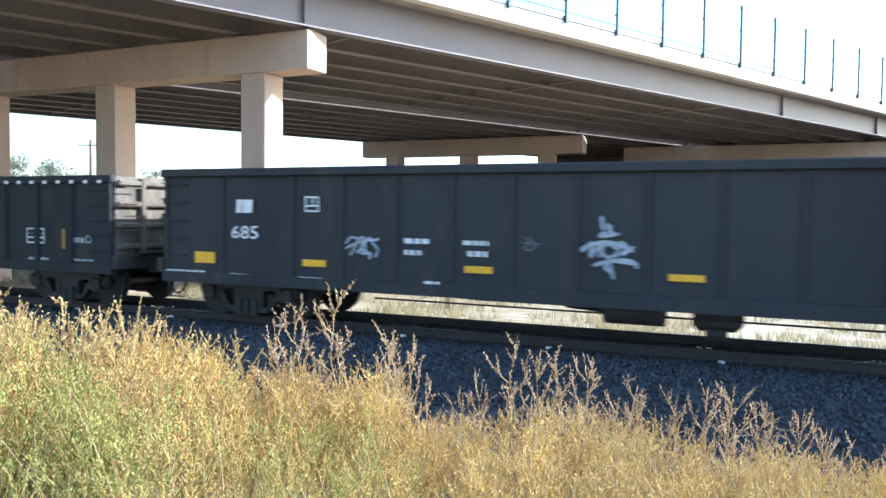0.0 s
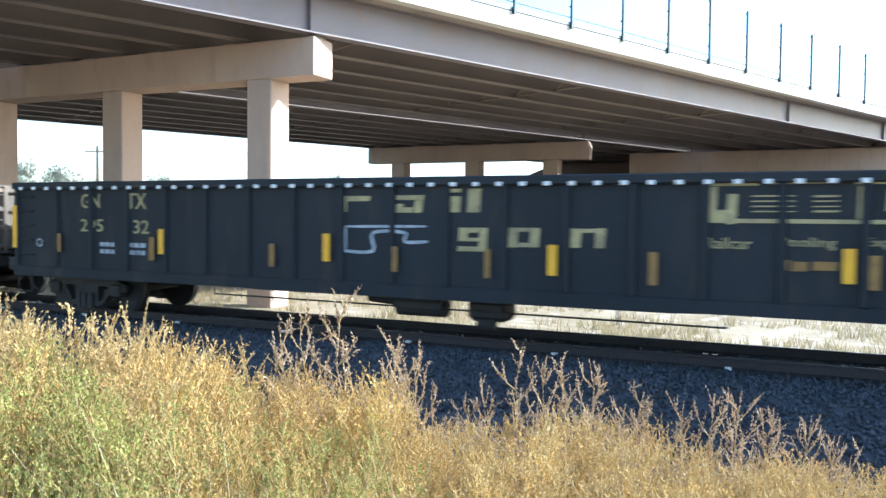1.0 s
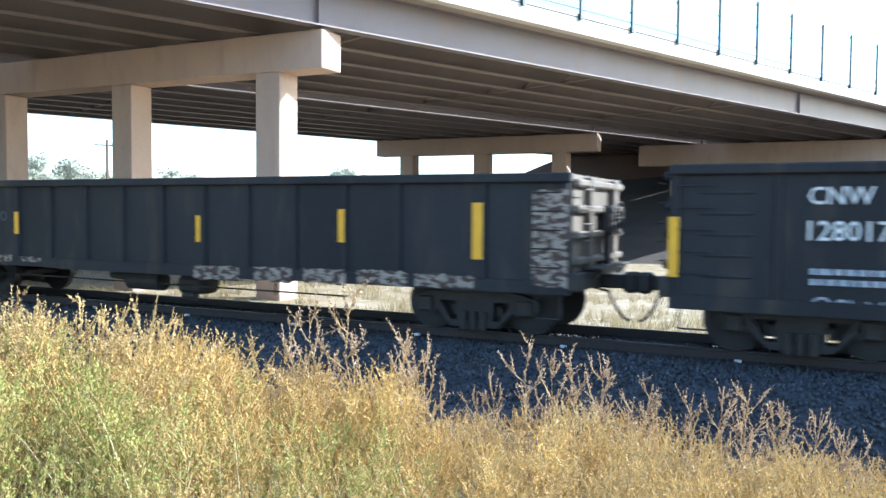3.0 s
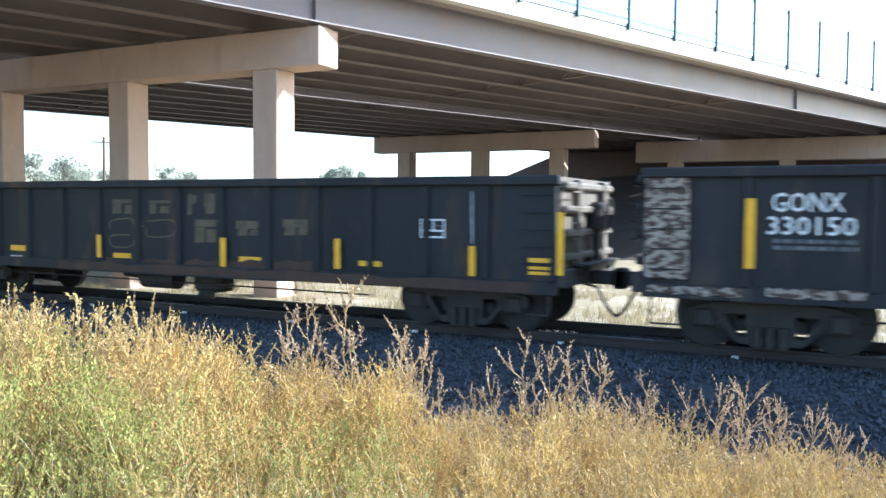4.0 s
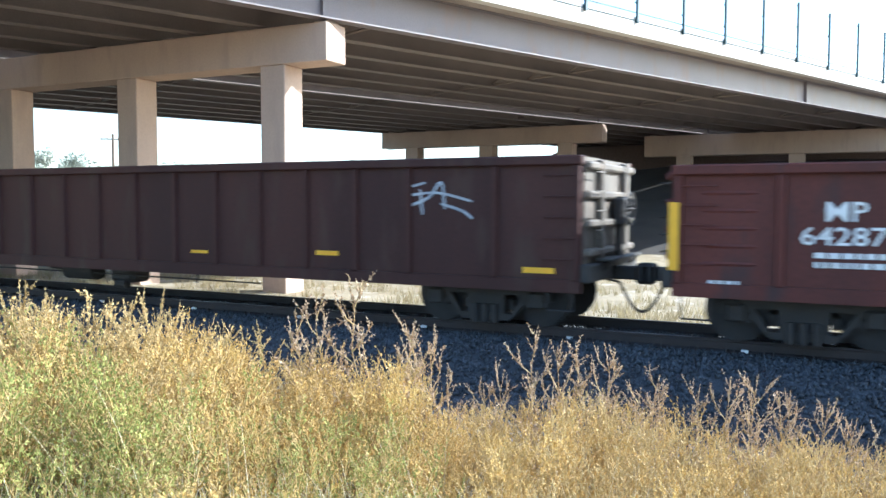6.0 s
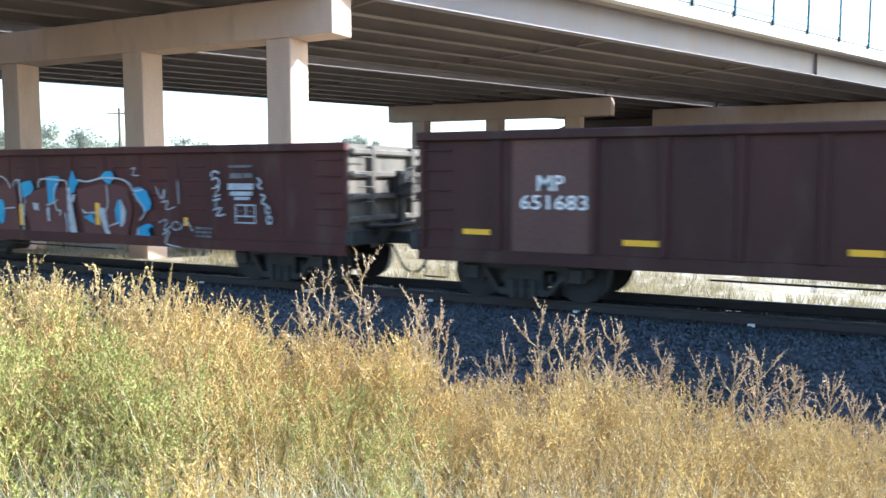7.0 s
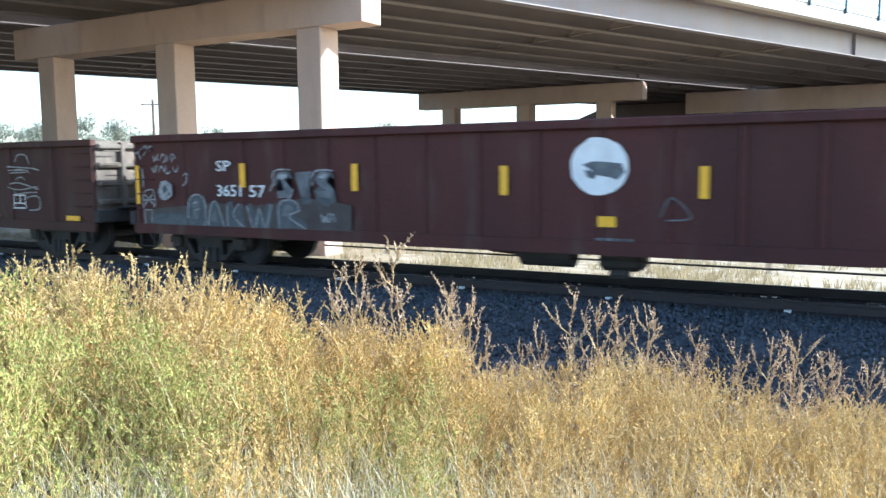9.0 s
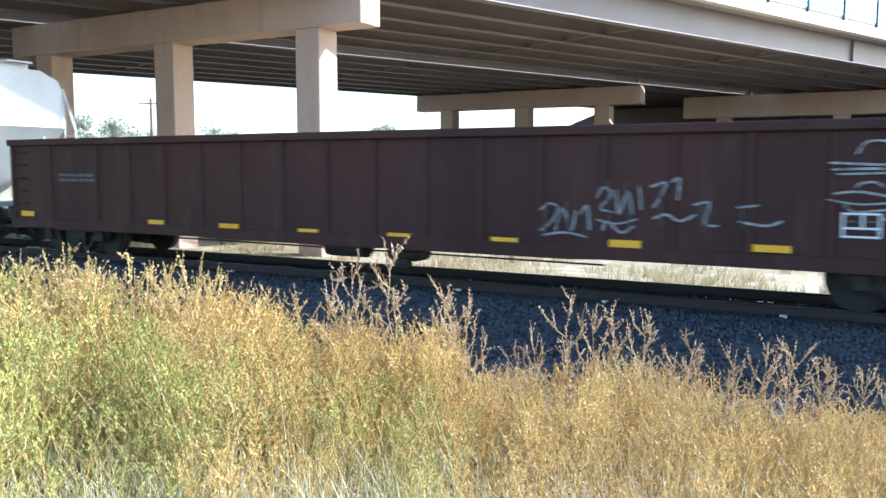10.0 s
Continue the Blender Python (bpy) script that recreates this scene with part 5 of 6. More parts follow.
fill(car_h, M_CHALKWHITE, [[(3.37, 1.81), (3.52, 1.81), (3.55, 1.45), (3.4, 1.46)], [(3.3, 1.25), (3.37, 1.27), (3.41, 0.9), (3.51, 0.65), (3.31, 0.65)], [(4.95, 1.83), (5.07, 1.8), (5.08, 1.5), (4.96, 1.49)], [(4.64, 1.18), (4.73, 1.18), (4.93, 0.79), (4.99, 0.71), (4.92, 0.63), (4.86, 0.79)], [(4.76, 1.5), (4.86, 1.51), (5.13, 1.12), (5.06, 1.07), (4.89, 1.31)], [(5.73, 1.79), (5.79, 1.79), (5.84, 1.19), (5.79, 1.15)], [(5.51, 1.09), (5.68, 1.4), (5.8, 1.36), (5.73, 1.16), (5.83, 1.08)], [(5.6, 1.05), (5.68, 1.05), (5.67, 0.66), (5.58, 0.64)], [(5.83, 1.12), (5.93, 1.14), (6.01, 1.04), (5.85, 0.98)]])
fill(car_h, M_CHALKWHITE, [[(6.53, 1.77), (6.61, 1.73), (6.57, 1.43), (6.48, 1.43)], [(7.43, 1.83), (7.58, 1.73), (7.6, 1.44), (7.49, 1.44)], [(6.82, 1.44), (6.85, 1.55), (6.98, 1.6), (7.14, 1.59), (7.25, 1.51), (7.1, 1.49), (7.04, 1.39), (7.11, 1.29), (7.1, 1.12), (6.93, 1.17)], [(7.48, 1.38), (7.56, 1.27), (7.72, 1.03), (8.06, 0.89), (8.1, 0.62), (7.95, 0.62), (7.89, 0.8), (7.65, 0.99)], [(5.84, 0.71), (6.01, 0.79), (6.24, 0.71), (6.42, 0.62), (6.8, 0.62), (6.94, 0.86), (7.03, 0.79), (6.97, 0.62), (6.37, 0.62), (6.02, 0.62)], [(4.21, 0.64), (4.35, 0.76), (4.53, 0.63)]])
fill(car_h, M_BLUE, [[(6.05, 0.67), (6.19, 0.71), (6.33, 0.62), (6.11, 0.62)], [(6.82, 0.62), (6.95, 0.76), (7.21, 0.72), (7.05, 0.62)]])
spray(car_h, 0.042, M_CHALKWHITE, [[(2.87, 1.86), (3.05, 1.8), (3.22, 1.8), (3.42, 1.8)], [(2.92, 1.83), (2.96, 1.69), (2.95, 1.45), (2.97, 1.31), (2.95, 0.97), (2.92, 0.76)], [(3.62, 1.0), (3.58, 1.38), (3.59, 1.7), (3.72, 1.78), (3.88, 1.84), (4.13, 1.84), (4.29, 1.74), (4.42, 1.72), (4.54, 1.77)], [(3.88, 1.66), (3.91, 1.43), (3.9, 1.2), (4.02, 0.98), (4.15, 0.8)], [(4.4, 1.81), (4.46, 1.9), (4.63, 1.9), (4.83, 1.85), (4.99, 1.79)], [(4.54, 1.77), (4.52, 1.59), (4.47, 1.5), (4.69, 1.46), (4.75, 1.37), (4.67, 1.25)], [(4.19, 1.49), (4.47, 1.5)], [(4.22, 1.03), (4.21, 1.23), (4.44, 1.3), (4.52, 1.19), (4.67, 1.21)]])
spray(car_h, 0.042, M_CHALKWHITE, [[(4.88, 1.49), (5.38, 1.51), (5.25, 1.25), (5.12, 1.09)], [(5.11, 1.75), (5.35, 1.78), (5.67, 1.8), (5.9, 1.8), (6.07, 1.8), (6.3, 1.72), (6.55, 1.75)], [(6.03, 1.42), (6.35, 1.42), (6.48, 1.45), (6.57, 1.39)], [(6.1, 1.03), (6.23, 1.11), (6.44, 1.12), (6.55, 1.01), (6.49, 0.92), (6.32, 0.92), (6.1, 1.03)], [(6.61, 1.73), (6.72, 1.85), (6.88, 1.91), (7.09, 1.93), (7.29, 1.88), (7.46, 1.79)], [(7.25, 1.43), (7.51, 1.44)], [(7.12, 1.08), (7.08, 0.96), (6.96, 0.91)], [(6.96, 0.87), (7.37, 0.83), (7.39, 1.09)], [(6.92, 0.8), (7.33, 0.66), (7.05, 0.62)], [(3.74, 0.82), (3.9, 0.69), (3.79, 0.68)]])
fill(car_h, M_BLUE, [[(10.12, 1.77), (10.21, 1.93), (10.41, 1.96), (10.54, 1.83), (10.44, 1.63), (10.25, 1.55), (10.16, 1.62)], [(10.69, 1.33), (10.78, 1.5), (10.91, 1.49), (10.97, 1.24), (10.93, 0.99), (10.81, 0.93), (10.71, 1.13)], [(9.83, 0.62), (9.99, 0.79), (10.31, 0.88), (10.46, 0.76), (10.54, 0.62), (10.12, 0.62)], [(11.55, 1.85), (11.87, 1.92), (11.98, 1.76), (11.87, 1.63), (11.62, 1.52)], [(12.4, 2.0), (12.8, 2.02), (12.8, 1.91), (12.7, 1.72), (12.62, 1.44), (12.45, 1.43)], [(13.1, 1.64), (13.12, 1.91), (13.22, 2.14), (13.32, 1.96), (13.43, 1.92), (13.3, 1.78), (13.23, 1.64)]])
fill(car_h, M_BLUE, [[(14.07, 2.0), (14.22, 2.11), (14.41, 2.11), (14.46, 1.97), (14.32, 1.84), (14.19, 1.91)], [(14.47, 1.31), (14.56, 1.51), (14.65, 1.54), (14.71, 1.32), (14.62, 1.01), (14.52, 1.05)], [(15.0, 1.77), (15.2, 1.81), (15.38, 1.73), (15.49, 1.48), (15.43, 1.33), (15.3, 1.3), (15.21, 1.43), (15.07, 1.55)], [(15.13, 0.99), (15.44, 1.07), (15.53, 1.01), (15.4, 0.92), (15.56, 0.67), (15.09, 0.62)], [(13.54, 1.17), (13.79, 1.22), (13.87, 1.02), (13.71, 1.06)]])
fill(car_h, M_CHALKWHITE, [[(11.43, 1.94), (11.52, 1.94), (11.56, 1.45), (11.66, 1.16), (11.57, 1.16)], [(13.03, 1.77), (13.13, 1.78), (13.15, 1.27), (13.14, 0.89), (13.24, 0.71), (13.6, 0.62), (13.35, 0.62), (13.1, 0.75)], [(12.37, 1.33), (12.45, 1.36), (12.48, 1.05), (12.4, 1.03)], [(13.99, 1.37), (14.18, 1.35), (14.22, 1.13), (14.24, 0.95), (14.44, 0.62), (14.29, 0.62), (14.14, 0.9)], [(14.64, 1.54), (14.73, 1.45), (14.79, 1.28), (14.74, 1.06), (14.62, 0.97), (14.68, 1.19), (14.69, 1.36)], [(10.25, 1.16), (10.41, 1.17), (10.41, 1.05), (10.27, 1.04)], [(11.94, 1.44), (12.12, 1.42), (12.12, 1.27), (11.96, 1.28)]])
fill(car_h, M_CHALKWHITE, [[(13.19, 1.62), (13.32, 1.64), (13.24, 1.47), (13.17, 1.47)]])
spray(car_h, 0.034, M_CHALKWHITE, [[(10.62, 1.9), (10.78, 2.0), (10.95, 1.99), (11.11, 1.89), (11.19, 1.74)], [(11.29, 1.79), (11.35, 1.91), (11.46, 1.94)], [(10.95, 1.29), (11.35, 1.32)], [(11.57, 1.16), (11.62, 0.94), (11.55, 0.77), (11.43, 0.62)], [(12.12, 1.76), (12.16, 1.9), (12.26, 1.95), (12.48, 1.95), (12.8, 1.93), (13.01, 1.91), (13.07, 1.77)], [(12.37, 1.38), (12.62, 1.44), (12.75, 1.52)], [(12.77, 1.86), (12.66, 1.77), (12.65, 1.51), (12.7, 1.3), (12.84, 1.27), (12.78, 1.16)], [(13.38, 1.94), (13.68, 1.9), (14.07, 1.97), (14.31, 1.98), (14.69, 1.95), (14.92, 1.85), (15.02, 1.72), (15.29, 1.75)], [(13.51, 1.32), (13.59, 1.25), (13.89, 1.25), (13.94, 1.16)]])
spray(car_h, 0.034, M_CHALKWHITE, [[(14.26, 0.97), (14.57, 1.07)], [(15.02, 1.68), (15.16, 1.51), (15.3, 1.39), (15.3, 1.26), (15.17, 1.12)], [(15.13, 0.99), (15.05, 0.62)], [(10.31, 1.52), (10.25, 1.16), (10.56, 0.92)], [(10.37, 0.91), (10.5, 0.66), (10.69, 0.62)], [(11.7, 0.68), (11.99, 0.62), (12.16, 0.62)], [(11.7, 1.51), (11.66, 1.26)], [(12.97, 1.26), (13.03, 0.89), (12.96, 0.62)], [(14.25, 1.84), (14.28, 1.48), (14.23, 1.3)]])
spray(car_h, 0.026, M_PALEGREY, [[(9.35, 1.87), (9.52, 1.66), (9.39, 1.55), (9.57, 1.43)], [(9.61, 1.71), (9.87, 1.77), (9.68, 1.51), (9.91, 1.56)], [(9.48, 1.35), (9.70, 1.43), (9.54, 1.14), (9.81, 1.20)], [(9.54, 1.03), (9.81, 1.10), (9.65, 0.83)], [(9.94, 1.67), (9.87, 1.30), (10.00, 0.95)], [(15.64, 1.82), (15.78, 1.57), (15.88, 1.77), (15.84, 1.55)], [(15.78, 1.49), (15.95, 1.53), (15.91, 1.36), (16.16, 1.42)], [(15.70, 1.09), (15.92, 1.16), (15.84, 0.94), (16.01, 1.03)], [(16.26, 1.05), (16.22, 1.11), (16.14, 1.12), (16.07, 1.08), (16.06, 1.01), (16.13, 0.96), (16.21, 0.97), (16.26, 1.03)], [(15.80, 0.85), (15.97, 0.93), (15.89, 0.69), (16.27, 0.63)], [(16.26, 0.96), (16.46, 1.14), (16.59, 0.94)], [(14.97, 2.15), (15.10, 2.18), (15.01, 2.04), (15.20, 2.03)], [(16.23, 1.95), (16.26, 1.46)]])
spray(car_h, 0.035, M_PALEGREY, [[(17.29, 2.06), (17.26, 2.09), (17.22, 2.10), (17.18, 2.11), (17.14, 2.09), (17.11, 2.07), (17.10, 2.04), (17.10, 2.00)], [(17.11, 1.93), (17.15, 1.97), (17.20, 1.98), (17.25, 1.97), (17.29, 1.93), (17.29, 1.88), (17.26, 1.84), (17.20, 1.82)], [(17.11, 1.77), (17.30, 1.81), (17.16, 1.63), (17.33, 1.67)], [(17.12, 1.55), (17.32, 1.59)], [(17.21, 1.57), (17.19, 1.41)], [(17.13, 1.37), (17.34, 1.42), (17.22, 1.27), (17.43, 1.30)], [(18.21, 1.99), (18.29, 1.90), (18.21, 1.84), (18.32, 1.77)], [(18.28, 1.68), (18.38, 1.64), (18.31, 1.53), (18.42, 1.49)], [(18.49, 1.40), (18.47, 1.45), (18.43, 1.46), (18.40, 1.43), (18.40, 1.37), (18.43, 1.33), (18.47, 1.34), (18.49, 1.38)], [(18.53, 1.22), (18.51, 1.27), (18.46, 1.28), (18.43, 1.25), (18.43, 1.19), (18.46, 1.15), (18.51, 1.16), (18.53, 1.21)]])
block(car_h, 17.50, 18.11, 1.76, 1.88, M_PALEGREY)
block(car_h, 17.55, 18.08, 1.65, 1.73, M_PALEGREY)
block(car_h, 17.65, 18.02, 1.57, 1.63, M_PALEGREY)
block(car_h, 17.53, 18.08, 2.17, 2.22, M_DULL)
block(car_h, 17.56, 17.85, 1.97, 2.07, M_DULL)
block(car_h, 17.89, 18.09, 1.98, 2.07, M_DULL)
frame_box(car_h, 17.63, 1.13, 0.49, 0.36, M_PALEGREY)
bars(car_h, 16.63, 0.99, 0.42, 0.046, 3, M_DULL)
spray(car_h, 0.030, M_PALEGREY, [[(1.21, 1.95), (1.40, 2.04), (1.35, 1.86), (1.64, 1.95)], [(1.69, 1.98), (1.78, 1.89), (1.94, 1.96)], [(1.41, 1.49), (1.74, 1.48)]])
# maroon car with the white disc
write_in(car_i, 'SP', 2.37, 2.75, 1.91, 2.12)
write_in(car_i, '3651', 2.38, 3.01, 1.42, 1.65)
write_in(car_i, '57', 3.22, 3.62, 1.41, 1.64)
strip(car_i, 0.08, 1.24, 0.10, 0.82)
strip(car_i, 2.98, 1.60, 0.14, 0.46)
strip(car_i, 5.62, 1.55, 0.13, 0.48)
strip(car_i, 8.52, 1.50, 0.14, 0.47)
strip(car_i, 11.64, 1.48, 0.13, 0.46)
strip(car_i, 10.15, 1.04, 0.28, 0.16)
strip(car_i, 14.55, 1.55, 0.14, 0.46)
strip(car_i, 17.24, 1.48, 0.12, 0.47)
strip(car_i, 20.29, 1.05, 0.11, 0.94)
bars(car_i, 17.45, 2.39, 0.90, 0.029, 2, M_DULL)
bars(car_i, 16.01, 1.24, 0.34, 0.038, 1, M_PALEGREY)
bars(car_i, 16.79, 1.25, 0.46, 0.074, 1, M_DULL)
bars(car_i, 18.13, 0.85, 0.23, 0.071, 1)
bars(car_i, 19.35, 0.98, 0.30, 0.044, 2, M_DULL)
frame_box(car_i, 17.73, 1.16, 0.63, 0.35)
fill(car_i, M_WHITE, [[(10.61, 1.94), (10.60, 2.03), (10.57, 2.12), (10.52, 2.20), (10.46, 2.27), (10.38, 2.32), (10.30, 2.36), (10.21, 2.38), (10.11, 2.38), (10.02, 2.37), (9.94, 2.33), (9.86, 2.28), (9.80, 2.21), (9.75, 2.13), (9.72, 2.04), (9.71, 1.95), (9.72, 1.86), (9.75, 1.77), (9.80, 1.69), (9.87, 1.62), (9.94, 1.56), (10.03, 1.53), (10.12, 1.51), (10.22, 1.51), (10.31, 1.53), (10.39, 1.57), (10.47, 1.62), (10.53, 1.69), (10.57, 1.77), (10.60, 1.85)]])
fill(car_i, M_DULL, [[(9.89, 1.99), (10.07, 2.03), (10.50, 1.98), (10.57, 1.86), (10.46, 1.75), (10.16, 1.82), (10.03, 1.90)], [(9.94, 1.90), (10.16, 1.86), (10.07, 1.75), (9.96, 1.80)]])
fill(car_i, M_BUFF, [[(0.30, 0.76), (1.60, 0.74), (3.40, 0.72), (5.60, 0.70), (5.62, 1.30), (4.60, 1.42), (3.80, 1.30), (2.90, 1.20), (2.30, 1.30), (1.50, 1.22), (0.35, 1.12)]])
fill(car_i, M_SLATE, [[(0.55, 1.02), (1.06, 1.08), (1.51, 1.03), (1.54, 0.80), (1.06, 0.75), (0.54, 0.79)], [(1.55, 0.97), (1.58, 1.31), (1.74, 1.46), (1.94, 1.44), (2.05, 1.28), (2.04, 0.85), (1.87, 0.77), (1.64, 0.77)], [(2.11, 0.78), (2.19, 1.24), (2.35, 1.32), (2.48, 1.00), (2.56, 0.78)], [(2.62, 0.81), (2.62, 1.29), (2.77, 1.34), (2.80, 1.09), (2.95, 1.30), (3.06, 1.24), (2.92, 1.02), (3.11, 0.79)], [(3.13, 1.26), (3.26, 1.31), (3.36, 1.03), (3.45, 1.25), (3.56, 1.04), (3.66, 1.32), (3.80, 1.29), (3.70, 0.80), (3.36, 0.77)], [(3.92, 0.80), (3.93, 1.27), (4.11, 1.38), (4.37, 1.35), (4.44, 1.17), (4.29, 1.07), (4.59, 0.94), (4.57, 0.81), (4.26, 0.86)], [(4.41, 1.68), (4.69, 1.71), (4.69, 1.34), (4.52, 1.30)], [(4.79, 1.55), (4.99, 1.70), (5.23, 1.62), (5.29, 1.37), (5.07, 1.26), (4.86, 1.35)]])
fill(car_i, M_DULL, [[(1.68, 1.25), (1.80, 1.37), (1.91, 1.23), (1.87, 0.98), (1.73, 0.95)], [(2.21, 0.92), (2.30, 1.15), (2.39, 0.91)], [(4.02, 1.06), (4.02, 1.20), (4.16, 1.29), (4.31, 1.22), (4.25, 1.09)], [(3.86, 1.79), (3.94, 1.89), (4.20, 1.90), (4.28, 1.77), (4.11, 1.72), (4.27, 1.57), (4.24, 1.40), (3.94, 1.41), (3.90, 1.53), (4.08, 1.54), (3.90, 1.65)], [(4.35, 1.87), (4.73, 1.90), (4.74, 1.79), (4.60, 1.76), (4.59, 1.42), (4.49, 1.42), (4.49, 1.75), (4.37, 1.76)], [(4.81, 1.78), (4.93, 1.90), (5.20, 1.88), (5.26, 1.77), (5.05, 1.72), (5.24, 1.55), (5.17, 1.42), (4.87, 1.44), (4.88, 1.53), (5.04, 1.56), (4.85, 1.67)]])
spray(car_i, 0.028, M_WORNGREY, [[(1.57, 0.97), (1.60, 1.30), (1.75, 1.44), (1.94, 1.43), (2.05, 1.26), (2.04, 0.87), (1.86, 0.78), (1.63, 0.80)], [(2.12, 0.79), (2.20, 1.22), (2.35, 1.30), (2.56, 0.80)], [(2.63, 0.81), (2.64, 1.29)], [(2.95, 1.29), (2.79, 1.07), (3.08, 0.80)], [(3.14, 1.26), (3.33, 0.79), (3.46, 1.21), (3.60, 0.80), (3.76, 1.28)], [(3.94, 0.81), (3.94, 1.25), (4.11, 1.37), (4.35, 1.33), (4.42, 1.18), (4.18, 1.06), (4.57, 0.84)], [(4.93, 1.14), (4.99, 0.97), (5.03, 1.09), (5.08, 0.97), (5.11, 1.15)], [(5.14, 0.98), (5.19, 1.14), (5.25, 0.98)], [(3.85, 1.63), (3.82, 1.83), (3.92, 1.93), (4.25, 1.93)], [(4.75, 1.63), (4.77, 1.83), (4.89, 1.92), (5.22, 1.91)], [(4.17, 1.37), (4.26, 1.48), (4.30, 1.58)], [(3.74, 1.53), (3.84, 1.69)], [(1.71, 1.27), (1.88, 1.31)], [(1.76, 1.13), (1.90, 1.17)]])
fill(car_i, M_WORNGREY, [[(0.74, 1.49), (0.82, 1.70), (0.99, 1.75), (1.14, 1.65), (1.16, 1.43), (0.99, 1.33), (0.81, 1.35)], [(3.90, 1.80), (3.98, 1.86), (4.17, 1.86), (4.15, 1.79), (4.01, 1.73)], [(4.87, 1.79), (4.96, 1.86), (5.11, 1.84), (5.05, 1.76)]])
fill(car_i, M_SLATE, [[(0.86, 1.57), (0.95, 1.65), (1.04, 1.54), (0.92, 1.46)], [(0.97, 1.43), (1.07, 1.51), (1.11, 1.42)]])
spray(car_i, 0.030, M_WORNGREY, [[(0.27, 1.17), (0.31, 1.45), (0.43, 1.53), (0.60, 1.52), (0.65, 1.25), (0.53, 1.13), (0.29, 1.16), (0.62, 1.49)], [(0.31, 1.47), (0.64, 1.20)], [(0.27, 1.32), (0.65, 1.34)], [(0.31, 1.11), (0.34, 0.83)], [(0.55, 1.10), (0.52, 0.85)], [(0.13, 2.28), (0.32, 2.39)], [(0.21, 2.32), (0.28, 2.16)], [(0.34, 2.40), (0.44, 2.45), (0.42, 2.32), (0.34, 2.24)], [(0.61, 2.44), (0.51, 2.40), (0.56, 2.32)], [(0.65, 2.25), (0.68, 2.13), (0.80, 2.28)], [(0.70, 2.21), (0.82, 2.14)], [(0.85, 2.16), (0.93, 2.27), (1.02, 2.17), (0.92, 2.09)], [(1.06, 2.26), (1.05, 2.11)], [(1.17, 2.09), (1.18, 2.26), (1.28, 2.21), (1.20, 2.15)], [(0.60, 2.00), (0.67, 1.90), (0.75, 2.05)], [(0.80, 1.89), (0.87, 2.03), (0.97, 1.90)], [(1.00, 2.03), (1.02, 1.87), (1.15, 1.92)], [(1.18, 2.01), (1.30, 1.90), (1.36, 2.03)], [(1.48, 1.83), (1.59, 1.87), (1.56, 1.70), (1.46, 1.62)], [(0.29, 2.00), (0.32, 1.77), (0.31, 1.58)]])
bars(car_i, 10.12, 0.83, 0.57, 0.043, 1, M_DULL)
spray(car_i, 0.030, M_DULL, [[(11.10, 1.20), (11.26, 1.49), (11.54, 1.21), (11.18, 1.16)]])
# dark brown car with scribbles
strip(car_j, 0.39, 0.86, 0.46, 0.12)
strip(car_j, 4.61, 0.81, 0.45, 0.09)
strip(car_j, 6.60, 0.79, 0.50, 0.10)
strip(car_j, 8.57, 0.76, 0.46, 0.10)
strip(car_j, 10.54, 0.75, 0.44, 0.11)
strip(car_j, 12.53, 0.76, 0.47, 0.11)
strip(car_j, 14.49, 0.79, 0.48, 0.12)
strip(car_j, 16.53, 0.83, 0.49, 0.10)
strip(car_j, 19.51, 0.83, 0.46, 0.11)
frame_box(car_j, 17.62, 1.07, 0.46, 0.33)
spray(car_j, 0.030, M_WORNGREY, [[(17.44, 2.05), (17.88, 2.03), (18.35, 2.01), (18.63, 1.96)], [(17.47, 1.96), (18.10, 1.97), (18.27, 1.90)], [(17.76, 2.16), (17.88, 2.32), (18.16, 2.30), (18.27, 2.10)], [(17.43, 1.57), (17.87, 1.51), (18.54, 1.59)], [(17.50, 1.64), (17.87, 1.67), (18.59, 1.52)], [(18.09, 1.72), (18.07, 1.76), (18.03, 1.78), (17.97, 1.80), (17.90, 1.80), (17.83, 1.78), (17.79, 1.76), (17.77, 1.72)], [(17.64, 1.51), (17.76, 1.41), (18.10, 1.44), (18.54, 1.46)], [(18.10, 1.32), (18.37, 1.37), (18.58, 1.33), (18.58, 1.08), (18.20, 1.04)], [(17.53, 1.90), (18.19, 1.92)]])
spray(car_j, 0.034, M_WORNGREY, [[(13.37, 1.32), (13.52, 1.43), (13.67, 1.37), (13.56, 1.15), (13.37, 1.00)], [(13.63, 0.98), (13.74, 1.37), (13.89, 1.02), (13.96, 1.34)], [(14.03, 1.27), (14.14, 1.41), (14.18, 1.04)], [(13.41, 0.93), (13.78, 0.99), (14.15, 0.93)], [(14.28, 1.52), (14.38, 1.69), (14.52, 1.59), (14.35, 1.38), (14.56, 1.32)], [(14.59, 1.66), (14.63, 1.29), (14.76, 1.63), (14.84, 1.29)], [(14.28, 1.21), (14.60, 1.15), (14.91, 1.23)], [(14.39, 1.04), (14.46, 1.18), (14.67, 1.02), (14.87, 1.13)], [(14.93, 1.73), (14.97, 1.36)], [(15.09, 1.70), (15.32, 1.77), (15.23, 1.54), (15.14, 1.40)], [(15.39, 1.77), (15.51, 1.83), (15.49, 1.51)], [(15.14, 1.24), (15.33, 1.31), (15.53, 1.22), (15.75, 1.32)], [(15.71, 1.45), (15.93, 1.49), (15.88, 1.20), (16.06, 1.17)], [(16.30, 1.43), (16.59, 1.47)], [(16.33, 1.24), (16.69, 1.19), (16.89, 1.26)]])
